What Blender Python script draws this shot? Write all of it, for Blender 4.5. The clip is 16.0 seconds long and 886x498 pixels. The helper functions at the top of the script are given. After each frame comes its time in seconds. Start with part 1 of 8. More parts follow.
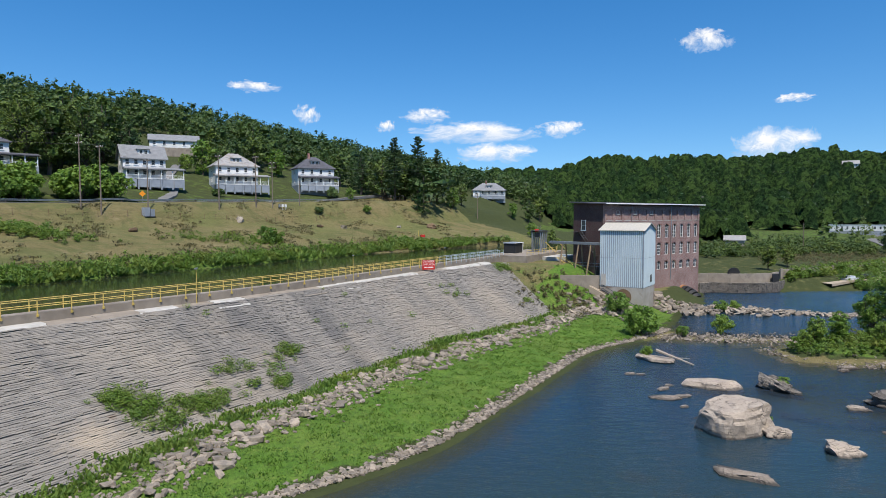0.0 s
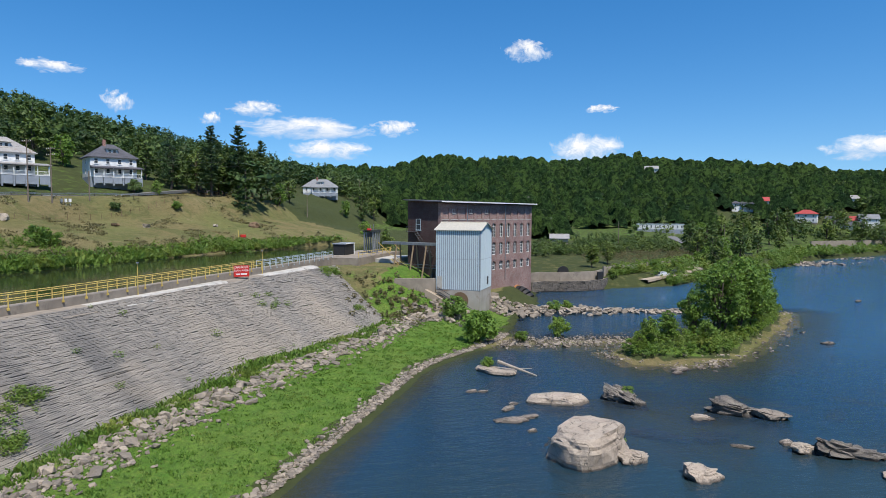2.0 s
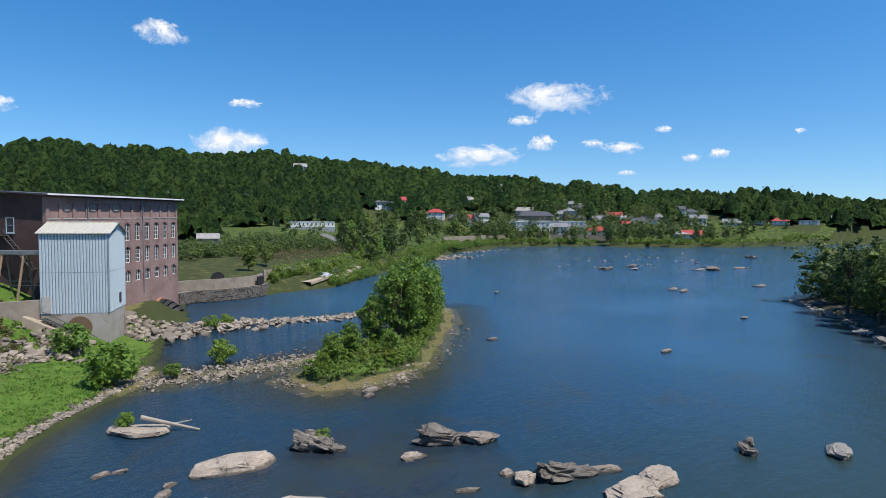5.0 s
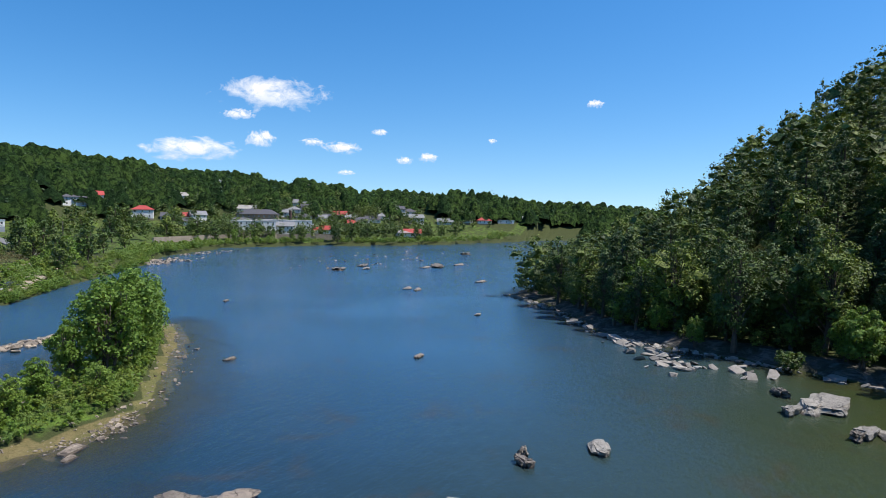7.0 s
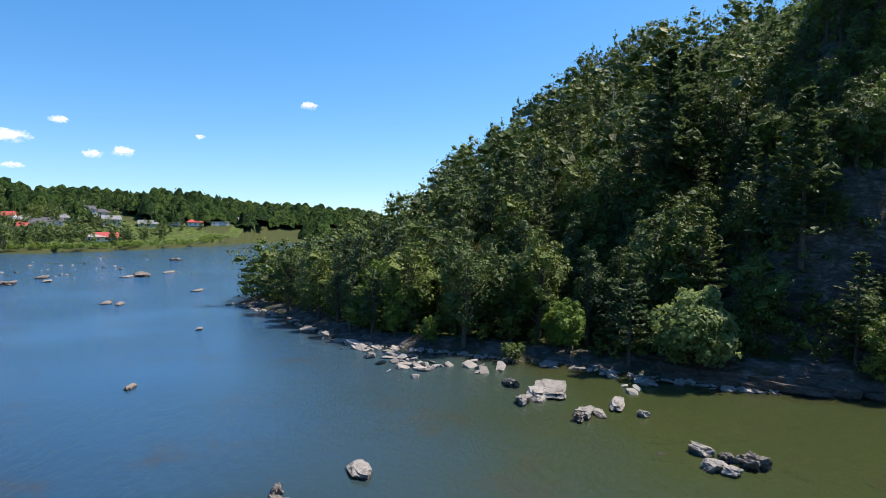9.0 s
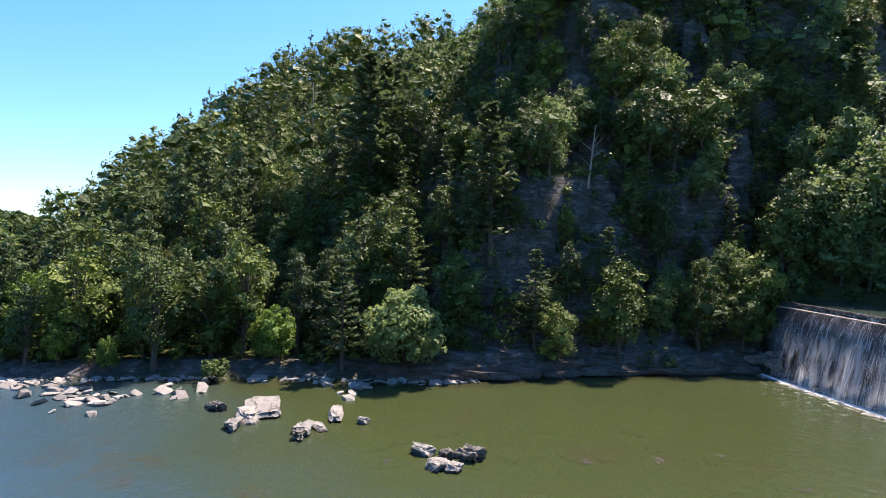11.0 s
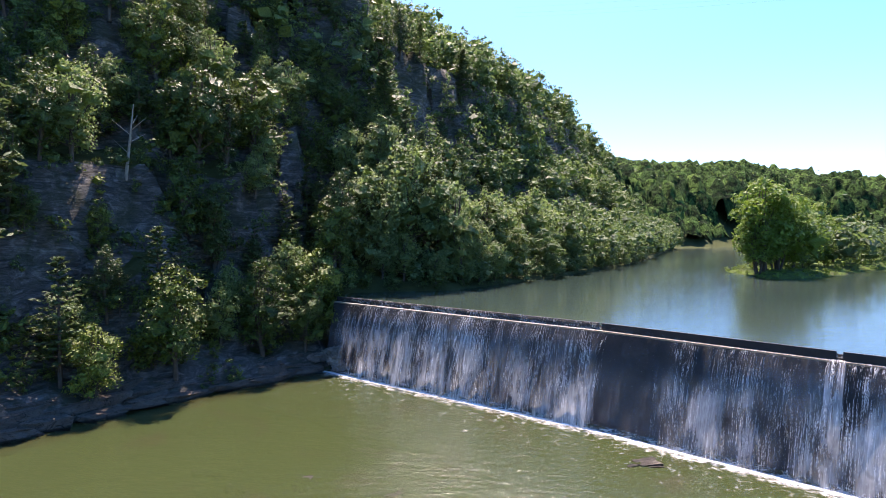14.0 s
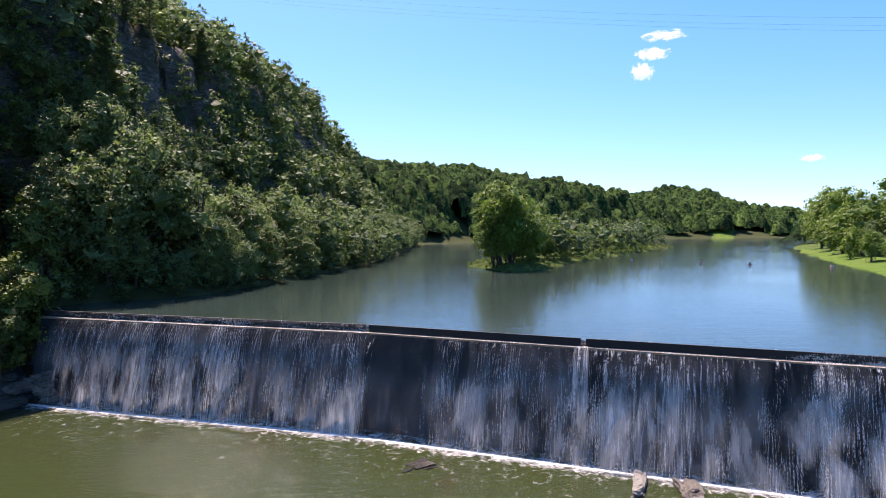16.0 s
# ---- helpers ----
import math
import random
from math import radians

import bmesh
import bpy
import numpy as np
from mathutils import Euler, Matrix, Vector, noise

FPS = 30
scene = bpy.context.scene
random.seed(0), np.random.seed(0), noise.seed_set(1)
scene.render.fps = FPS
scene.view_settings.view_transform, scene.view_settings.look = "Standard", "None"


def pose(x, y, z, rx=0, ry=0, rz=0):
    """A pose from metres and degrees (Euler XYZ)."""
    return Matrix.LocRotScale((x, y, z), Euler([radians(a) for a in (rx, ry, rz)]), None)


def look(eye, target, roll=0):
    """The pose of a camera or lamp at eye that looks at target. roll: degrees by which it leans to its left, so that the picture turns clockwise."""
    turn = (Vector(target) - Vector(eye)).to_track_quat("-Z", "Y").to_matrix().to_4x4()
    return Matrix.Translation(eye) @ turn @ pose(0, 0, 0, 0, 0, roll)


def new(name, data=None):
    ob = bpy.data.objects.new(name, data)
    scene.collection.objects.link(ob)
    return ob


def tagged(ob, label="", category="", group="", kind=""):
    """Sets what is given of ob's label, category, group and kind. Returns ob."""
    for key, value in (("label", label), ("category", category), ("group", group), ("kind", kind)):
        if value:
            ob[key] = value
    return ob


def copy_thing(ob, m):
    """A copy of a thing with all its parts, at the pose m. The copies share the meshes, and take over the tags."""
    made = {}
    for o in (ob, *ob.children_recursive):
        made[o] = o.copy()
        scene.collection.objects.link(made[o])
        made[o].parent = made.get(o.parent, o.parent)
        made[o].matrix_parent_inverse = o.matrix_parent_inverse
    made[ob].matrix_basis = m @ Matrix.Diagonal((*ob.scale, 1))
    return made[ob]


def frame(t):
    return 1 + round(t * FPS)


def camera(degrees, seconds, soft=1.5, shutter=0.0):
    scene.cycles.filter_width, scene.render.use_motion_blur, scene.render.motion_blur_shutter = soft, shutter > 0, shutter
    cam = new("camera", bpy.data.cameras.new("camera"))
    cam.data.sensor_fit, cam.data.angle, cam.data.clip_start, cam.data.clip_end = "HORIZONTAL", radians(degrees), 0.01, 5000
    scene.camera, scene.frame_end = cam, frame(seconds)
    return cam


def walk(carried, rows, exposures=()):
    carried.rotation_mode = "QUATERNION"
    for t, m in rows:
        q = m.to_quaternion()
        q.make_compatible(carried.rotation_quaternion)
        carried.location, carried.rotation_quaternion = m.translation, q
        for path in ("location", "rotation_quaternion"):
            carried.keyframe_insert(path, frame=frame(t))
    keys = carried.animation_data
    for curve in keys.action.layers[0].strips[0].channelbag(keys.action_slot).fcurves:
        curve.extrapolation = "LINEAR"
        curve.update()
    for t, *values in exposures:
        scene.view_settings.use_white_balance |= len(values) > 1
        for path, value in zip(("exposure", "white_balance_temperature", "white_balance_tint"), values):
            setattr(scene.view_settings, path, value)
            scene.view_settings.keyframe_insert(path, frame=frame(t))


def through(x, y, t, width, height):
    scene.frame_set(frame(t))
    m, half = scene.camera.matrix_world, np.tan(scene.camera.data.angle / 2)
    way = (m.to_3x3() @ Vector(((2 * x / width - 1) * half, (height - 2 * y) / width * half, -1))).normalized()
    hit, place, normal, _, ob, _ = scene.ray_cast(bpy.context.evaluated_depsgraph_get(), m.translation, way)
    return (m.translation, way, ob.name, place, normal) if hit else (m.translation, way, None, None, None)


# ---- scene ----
cam = camera(71.3, 16.0, 0.75)
PATH = [
    (0, (0.814, 0.87, 18.857), (0.826, 2.868, 18.751), -0.1),
    (0.5, (1.344, 3.672, 18.859), (1.524, 5.661, 18.751), 0.0),
    (1, (1.908, 6.466, 18.871), (2.244, 8.435, 18.761), 0.1),
    (1.5, (2.481, 9.167, 18.859), (2.905, 11.119, 18.749), 0.1),
    (2, (3.169, 11.828, 18.862), (3.704, 13.752, 18.751), 0.2),
    (2.5, (3.92, 14.512, 18.902), (4.579, 16.397, 18.79), 0.2),
    (3, (4.603, 17.039, 18.931), (5.412, 18.864, 18.818), 0.3),
    (3.5, (5.208, 19.55, 18.989), (6.176, 21.296, 18.876), 0.4),
    (4, (5.976, 21.91, 19.024), (7.093, 23.565, 18.91), 0.4),
    (4.5, (6.889, 24.097, 19.048), (8.181, 25.619, 18.933), 0.5),
    (4.7, (7.337, 24.916, 19.053), (8.705, 26.37, 18.939), 0.5),
    (6.8, (12.824, 32.801, 19.42), (14.705, 33.472, 19.311), 1.0),
    (7, (13.328, 33.404, 19.441), (15.238, 33.989, 19.334), 1.0),
    (7.5, (14.55, 34.578, 19.528), (16.515, 34.94, 19.424), 1.1),
    (8, (15.865, 35.531, 19.609), (17.858, 35.665, 19.508), 1.2),
    (8.2, (16.367, 35.802, 19.618), (18.364, 35.847, 19.519), 1.2),
    (10.3, (21.529, 37.171, 19.445), (23.308, 36.26, 19.374), 0.8),
    (10.5, (22.057, 37.154, 19.442), (23.784, 36.147, 19.373), 0.9),
    (11, (23.404, 36.733, 19.432), (25.005, 35.537, 19.367), 0.7),
    (11.5, (24.811, 36.128, 19.46), (26.284, 34.777, 19.396), 0.6),
    (12, (26.208, 35.337, 19.524), (27.53, 33.837, 19.46), 0.5),
    (12.5, (27.523, 34.409, 19.584), (28.654, 32.761, 19.521), 0.4),
    (13, (28.746, 33.21, 19.617), (29.657, 31.43, 19.555), 0.2),
    (13.5, (29.895, 31.894, 19.615), (30.533, 29.999, 19.552), 0.0),
    (14, (30.938, 30.428, 19.651), (31.353, 28.473, 19.585), -0.1),
    (14.5, (31.724, 29.149, 19.7), (31.914, 27.159, 19.631), -0.1),
    (15, (32.256, 28.109, 19.754), (32.205, 26.111, 19.681), -0.1),
    (15.5, (32.664, 27.266, 19.796), (32.412, 25.284, 19.721), -0.2),
    (16, (32.964, 26.522, 19.782), (32.568, 24.563, 19.705), -0.1),
]
walk(cam, [(t, look(eye, target, roll)) for t, eye, target, roll in PATH],
     [(0, 0.36, 6480, 11), (4.5, 0.34, 6450, 11), (7, 0.5, 6600, 12), (8.2, 0.68, 6800, 13), (10.5, 1.25, 7400, 21), (12.5, 2.0, 7200, 28), (14, 1.75, 7300, 29), (16, 1.12, 7300, 30)])

# ---------------------------------------------------------------- light
SUN_AZ, SUN_EL = 168.0, 61.0
sun_dir = Vector((math.sin(radians(SUN_AZ)) * math.cos(radians(SUN_EL)),
                  math.cos(radians(SUN_AZ)) * math.cos(radians(SUN_EL)), math.sin(radians(SUN_EL))))
sun = new("sun", bpy.data.lights.new("sun", "SUN"))
sun.data.energy, sun.data.angle, sun.data.color = 4.4, radians(0.53), (1.0, 0.95, 0.87)
sun.matrix_world = look(sun_dir * 300, (0, 0, 0))
world = bpy.data.worlds.new("sky")
scene.world = world
world.use_nodes = True
wn = world.node_tree.nodes
sky = wn.new("ShaderNodeTexSky")
sky.sky_type, sky.sun_disc = "NISHITA", False
sky.sun_elevation, sky.sun_rotation = radians(SUN_EL), radians(SUN_AZ)
sky.altitude, sky.air_density, sky.dust_density, sky.ozone_density = 300, 1.1, 0.6, 4.5
way = wn.new("ShaderNodeTexCoord")
lifted = wn.new("ShaderNodeVectorMath")  # tilted: the haze band lies below the hills
lifted.inputs[1].default_value = (0, 0, 0.07)
world.node_tree.links.new(way.outputs["Generated"], lifted.inputs[0])
world.node_tree.links.new(lifted.outputs[0], sky.inputs[0])
deeper = wn.new("ShaderNodeHueSaturation")
deeper.inputs["Saturation"].default_value = 1.33
world.node_tree.links.new(sky.outputs[0], deeper.inputs["Color"])
world.node_tree.links.new(deeper.outputs[0], wn["Background"].inputs[0])
wn["Background"].inputs[1].default_value = 0.122
scene.view_settings.exposure = 0.0

# ---------------------------------------------------------------- materials


class Nodes:
    """A short way to write node trees."""

    def __init__(self, name):
        self.mat = bpy.data.materials.new(name)
        self.mat.use_nodes = True
        self.tree = self.mat.node_tree
        self.bsdf = self.tree.nodes["Principled BSDF"]
        self.out = self.tree.nodes["Material Output"]
        self.coord = None

    def add(self, kind, **values):
        node = self.tree.nodes.new(kind)
        for key, value in values.items():
            node.inputs[key].default_value = value
        return node

    def link(self, a, b):
        self.tree.links.new(a, b)

    def place(self):
        if not self.coord:
            self.coord = self.tree.nodes.new("ShaderNodeTexCoord")
        return self.coord.outputs["Object"]

    def world_place(self):
        return self.tree.nodes.new("ShaderNodeNewGeometry").outputs["Position"]

    def mapped(self, source, scale=(1, 1, 1), rz=0.0):
        node = self.tree.nodes.new("ShaderNodeMapping")
        node.inputs["Scale"].default_value = scale
        node.inputs["Rotation"].default_value = (0, 0, rz)
        self.link(source, node.inputs["Vector"])
        return node.outputs[0]

    def noise(self, scale, detail=4, rough=0.55, vec=None, warp=0.0):
        node = self.add("ShaderNodeTexNoise", Scale=scale, Detail=detail, Roughness=rough, Distortion=warp)
        self.link(vec or self.place(), node.inputs["Vector"])
        return node.outputs["Fac"]

    def ramp(self, fac, stops):
        node = self.tree.nodes.new("ShaderNodeValToRGB")
        el = node.color_ramp.elements
        while len(el) < len(stops):
            el.new(0.5)
        for e, (p, c) in zip(el, stops):
            e.position = p
            e.color = (*c, 1) if isinstance(c, tuple) else (c, c, c, 1)
        self.link(fac, node.inputs[0])
        return node.outputs[0]

    def mix(self, fac, a, b, mode="MIX"):
        node = self.tree.nodes.new("ShaderNodeMix")
        node.data_type, node.blend_type = "RGBA", mode
        for sock, v in ((node.inputs[0], fac), (node.inputs[6], a), (node.inputs[7], b)):
            if isinstance(v, (int, float)):
                sock.default_value = v if sock == node.inputs[0] else (v, v, v, 1)
            elif isinstance(v, tuple):
                sock.default_value = (*v, 1)
            else:
                self.link(v, sock)
        return node.outputs[2]

    def math(self, op, a, b=0.0, clamp=False):
        node = self.tree.nodes.new("ShaderNodeMath")
        node.operation, node.use_clamp = op, clamp
        for sock, v in zip(node.inputs, (a, b)):
            if isinstance(v, (int, float)):
                sock.default_value = v
            else:
                self.link(v, sock)
        return node.outputs[0]

    def bump(self, fac, strength=0.3, distance=0.05):
        node = self.add("ShaderNodeBump", Strength=strength, Distance=distance)
        self.link(fac, node.inputs["Height"])
        self.link(node.outputs[0], self.bsdf.inputs["Normal"])
        return node.outputs[0]

    def done(self, color=None, rough=0.8, metal=0.0, spec=0.3):
        if isinstance(color, tuple):
            self.bsdf.inputs["Base Color"].default_value = (*color, 1)
        elif color is not None:
            self.link(color, self.bsdf.inputs["Base Color"])
        if isinstance(rough, (int, float)):
            self.bsdf.inputs["Roughness"].default_value = rough
        else:
            self.link(rough, self.bsdf.inputs["Roughness"])
        self.bsdf.inputs["Metallic"].default_value = metal
        self.bsdf.inputs["Specular IOR Level"].default_value = spec
        return self.mat


def surface(name, a, b, scale=1.0, rough=0.8, metal=0.0, bump=0.2, depth=0.02, stain=None, fine=8.0, spec=0.3, by_object=0.0):
    """A worn surface: two tones at two scales, an optional stain, fine relief."""
    n = Nodes(name)
    big, small = n.noise(scale, 5), n.noise(scale * fine, 6, 0.65)
    col = n.mix(n.ramp(big, [(0.35, 0.0), (0.65, 1.0)]), a, b)
    col = n.mix(n.math("MULTIPLY", n.ramp(small, [(0.3, 1.0), (0.7, 0.0)]), 0.35), col, tuple(0.55 * v for v in a))
    if stain:
        col = n.mix(n.ramp(n.noise(scale * 0.6, 7, 0.7, warp=1.0), [(0.55, 0.0), (0.68, 0.8)]), col, stain)
    if by_object:
        info = n.tree.nodes.new("ShaderNodeObjectInfo")
        col = n.mix(n.math("MULTIPLY", info.outputs["Random"], by_object), col, tuple(0.4 * v for v in a))
    n.bump(small, bump, depth)
    return n.done(col, rough, metal, spec)


def leaves(name, dark, light, warm, through=0.35, per_tree=True, deep=0.45, gloss=0.35, silver=0.18):
    """Foliage: colour differs from leaf to leaf and from plant to plant, inner shade is painted in, and light comes
    through.
    """
    n = Nodes(name)
    isl = n.tree.nodes.new("ShaderNodeNewGeometry").outputs["Random Per Island"]
    if per_tree:
        tone = n.tree.nodes.new("ShaderNodeObjectInfo").outputs["Random"]
    else:
        node = n.tree.nodes.new("ShaderNodeAttribute")
        node.attribute_name = "tone"
        tone = node.outputs["Fac"]
    col = n.mix(isl, dark, light)
    col = n.mix(n.ramp(tone, [(0.0, 0.0), (0.45, 0.1), (0.8, 0.6), (1.0, 0.9)]), col, warm)
    grey = n.ramp(n.math("FRACT", n.math("MULTIPLY", tone, 7.3)), [(0.45, 0.0), (0.9, silver)])
    col = n.mix(grey, col, (light[0] * 1.15, light[1] * 1.12, light[1] * 0.62))
    # shade between leaves, put into the colour as darker leaves and mottled gaps
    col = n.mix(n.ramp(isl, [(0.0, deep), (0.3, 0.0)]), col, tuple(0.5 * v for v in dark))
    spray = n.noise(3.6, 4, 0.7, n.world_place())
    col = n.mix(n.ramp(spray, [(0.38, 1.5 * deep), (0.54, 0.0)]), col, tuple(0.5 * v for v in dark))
    n.bump(spray, 0.8, 0.2)
    n.done(col, 0.5, 0, gloss)
    tr = n.add("ShaderNodeBsdfTranslucent")
    n.link(n.mix(0.5, col, warm), tr.inputs[0])
    both = n.add("ShaderNodeMixShader", Fac=through)
    n.link(n.bsdf.outputs[0], both.inputs[1])
    n.link(tr.outputs[0], both.inputs[2])
    n.link(both.outputs[0], n.out.inputs[0])
    return n.mat


M = {}
M["concrete"] = surface("concrete", (0.31, 0.268, 0.218), (0.23, 0.195, 0.155), 0.6, 0.9, stain=(0.15, 0.13, 0.11))
M["pale_concrete"] = surface("pale_concrete", (0.50, 0.48, 0.44), (0.40, 0.38, 0.34), 0.8, 0.9, stain=(0.24, 0.22, 0.19))
M["stained_concrete"] = surface("stained_concrete", (0.42, 0.39, 0.35), (0.30, 0.27, 0.22), 0.35, 0.9, stain=(0.16, 0.09, 0.05))
M["wet_concrete"] = surface("wet_concrete", (0.020, 0.020, 0.023), (0.036, 0.035, 0.036), 0.5, 0.6, stain=(0.010, 0.011, 0.012), spec=0.2)


def make_boulder(name, a, b, dark, strata=5.0):
    """Weathered river rock: grain, bedding lines, open cracks and lichen."""
    n = Nodes(name)
    pos, own = n.world_place(), n.place()
    big, mid, fine = n.noise(0.7, 5, 0.6, pos), n.noise(3.0, 7, 0.7, pos, 0.6), n.noise(14.0, 6, 0.75, pos)
    col = n.mix(n.ramp(big, [(0.35, 0.0), (0.65, 1.0)]), a, b)
    col = n.mix(n.ramp(mid, [(0.30, 0.75), (0.50, 0.0)]), col, dark)
    col = n.mix(n.ramp(fine, [(0.58, 0.0), (0.75, 0.5)]), col, tuple(min(0.8, 1.35 * v) for v in a))
    bed = n.noise(1.0, 6, 0.7, n.mapped(own, (0.8, 0.8, strata * 3)), 0.5)
    split = n.math("ABSOLUTE", n.math("SUBTRACT", n.noise(0.4, 3, 0.5, pos, 0.6), 0.5))
    crack = n.ramp(split, [(0.0, 0.75), (0.007, 0.0)])
    col = n.mix(n.ramp(bed, [(0.34, 0.7), (0.44, 0.0)]), col, tuple(0.7 * v for v in dark))
    col = n.mix(crack, col, tuple(0.35 * v for v in dark))
    info = n.tree.nodes.new("ShaderNodeObjectInfo")
    col = n.mix(n.math("MULTIPLY", info.outputs["Random"], 0.3), col, dark)
    tall = n.add("ShaderNodeSeparateXYZ")
    n.link(pos, tall.inputs[0])
    wet_line = n.math("ADD", tall.outputs[2], n.math("MULTIPLY", n.math("SUBTRACT", mid, 0.5), 0.35))
    col = n.mix(n.ramp(wet_line, [(0.10, 0.85), (0.26, 0.0)]), col, tuple(0.35 * v for v in dark))
    n.bump(n.math("SUBTRACT", n.math("ADD", n.math("ADD", mid, bed), n.math("MULTIPLY", fine, 0.35)), crack), 1.0, 0.12)
    return n.done(col, 0.9, 0, 0.25)


M["rock"] = make_boulder("rock", (0.34, 0.28, 0.22), (0.24, 0.205, 0.17), (0.11, 0.10, 0.09))
M["pale_rock"] = make_boulder("pale_rock", (0.47, 0.395, 0.315), (0.38, 0.315, 0.25), (0.20, 0.17, 0.14), 2.5)
M["ledge_rock"] = make_boulder("ledge_rock", (0.15, 0.125, 0.10), (0.10, 0.085, 0.07), (0.035, 0.03, 0.027), 6.0)
M["white_rock"] = make_boulder("white_rock", (0.34, 0.32, 0.285), (0.25, 0.235, 0.21), (0.10, 0.095, 0.088), 3.0)
M["dark_rock"] = make_boulder("dark_rock", (0.26, 0.23, 0.19), (0.17, 0.15, 0.13), (0.05, 0.047, 0.045), 6.0)


def make_slope_stone():
    """Hand-laid slabs: grey, with paler tan stretches, dark runs down the slope and lichen flecks."""
    n = Nodes("slope_stone")
    pos = n.world_place()
    along = n.mapped(pos, (1, 1, 1), radians(-60))
    run = n.noise(1.0, 5, 0.6, n.mapped(along, (0.22, 0.03, 0.03)))
    patch = n.noise(0.055, 5, 0.6, pos, 0.5)
    slab = n.noise(1.0, 4, 0.65, n.mapped(along, (0.9, 3.0, 6.0)))
    fine = n.noise(9.0, 6, 0.7, pos)
    col = n.mix(n.ramp(slab, [(0.3, 0.0), (0.7, 1.0)]), (0.160, 0.148, 0.131), (0.290, 0.264, 0.228))
    col = n.mix(n.ramp(run, [(0.50, 0.0), (0.68, 0.7)]), col, (0.110, 0.107, 0.104))
    col = n.mix(n.ramp(patch, [(0.50, 0.0), (0.68, 0.7)]), col, (0.34, 0.29, 0.225))
    for spot, reach, tint in (((-24.2, 45.1, 2.8), 6.5, (0.40, 0.33, 0.245)), ((-16.8, 62.8, 3.2), 4.5, (0.33, 0.275, 0.205)), ((-23.2, 46.8, 2.0), 1.1, (0.14, 0.075, 0.035)), ((-24.2, 47.6, 3.6), 1.0, (0.15, 0.085, 0.045)), ((-20.0, 56.0, 3.0), 5.0, (0.33, 0.28, 0.215))):
        gap = n.add("ShaderNodeVectorMath")
        gap.operation = "DISTANCE"
        gap.inputs[1].default_value = spot
        n.link(pos, gap.inputs[0])
        near = n.math("ADD", n.math("MULTIPLY", gap.outputs["Value"], 1.0 / reach), n.math("MULTIPLY", n.noise(0.6, 6, 0.7, pos, 0.8), 1.1))
        col = n.mix(n.ramp(near, [(0.55, 0.8), (1.5, 0.0)]), col, tint)
    col = n.mix(n.ramp(fine, [(0.60, 0.0), (0.70, 0.7)]), col, (0.46, 0.42, 0.365))
    col = n.mix(n.ramp(fine, [(0.28, 0.6), (0.40, 0.0)]), col, (0.06, 0.056, 0.052))
    n.bump(n.math("ADD", fine, slab), 0.9, 0.08)
    return n.done(col, 0.93, 0, 0.2)


M["slope_stone"] = make_slope_stone()
M["mud"] = surface("mud", (0.20, 0.13, 0.075), (0.14, 0.095, 0.06), 0.4, 0.85, stain=(0.26, 0.19, 0.13))
M["yellow_paint"] = surface("yellow_paint", (0.62, 0.46, 0.13), (0.55, 0.41, 0.12), 2, 0.5, fine=6)
M["pale_paint"] = surface("pale_paint", (0.45, 0.52, 0.55), (0.36, 0.43, 0.46), 2, 0.5, fine=6)
M["white_paint"] = surface("white_paint", (0.78, 0.78, 0.76), (0.70, 0.70, 0.68), 0.5, 0.6, bump=0.05)
M["grey_paint"] = surface("grey_paint", (0.30, 0.33, 0.37), (0.24, 0.27, 0.31), 0.6, 0.6, bump=0.05)
M["red_paint"] = surface("red_paint", (0.55, 0.03, 0.025), (0.48, 0.03, 0.025), 2, 0.5)
M["orange_paint"] = surface("orange_paint", (0.85, 0.30, 0.02), (0.75, 0.27, 0.02), 2, 0.5)
M["steel"] = surface("steel", (0.33, 0.35, 0.37), (0.25, 0.27, 0.29), 1.5, 0.5, 0.6)
M["dark_steel"] = surface("dark_steel", (0.06, 0.065, 0.07), (0.09, 0.09, 0.09), 1.5, 0.55, 0.3)
M["pole_wood"] = surface("pole_wood", (0.22, 0.18, 0.14), (0.16, 0.13, 0.11), 1.5, 0.9, fine=6)
M["bark"] = surface("bark", (0.12, 0.095, 0.075), (0.08, 0.065, 0.05), 2, 0.95, bump=0.6, fine=5)
M["pale_bark"] = surface("pale_bark", (0.34, 0.31, 0.27), (0.24, 0.21, 0.18), 2, 0.95, bump=0.5, fine=5)
M["shingle"] = surface("shingle", (0.10, 0.10, 0.115), (0.075, 0.075, 0.085), 1.0, 0.85, fine=12)
M["pale_shingle"] = surface("pale_shingle", (0.24, 0.245, 0.25), (0.18, 0.185, 0.19), 1.0, 0.85, fine=12)
M["tin_roof"] = surface("tin_roof", (0.42, 0.40, 0.37), (0.33, 0.31, 0.29), 0.6, 0.5, 0.3, stain=(0.25, 0.17, 0.12))
M["red_roof"] = surface("red_roof", (0.42, 0.07, 0.06), (0.34, 0.06, 0.05), 0.6, 0.6)
M["membrane"] = surface("membrane", (0.55, 0.55, 0.53), (0.45, 0.45, 0.43), 0.3, 0.8)
M["asphalt"] = surface("asphalt", (0.19, 0.185, 0.18), (0.15, 0.147, 0.143), 0.3, 0.95, fine=20)
M["gravel"] = surface("gravel", (0.42, 0.34, 0.25), (0.34, 0.28, 0.21), 0.5, 0.95, bump=0.4, fine=15)
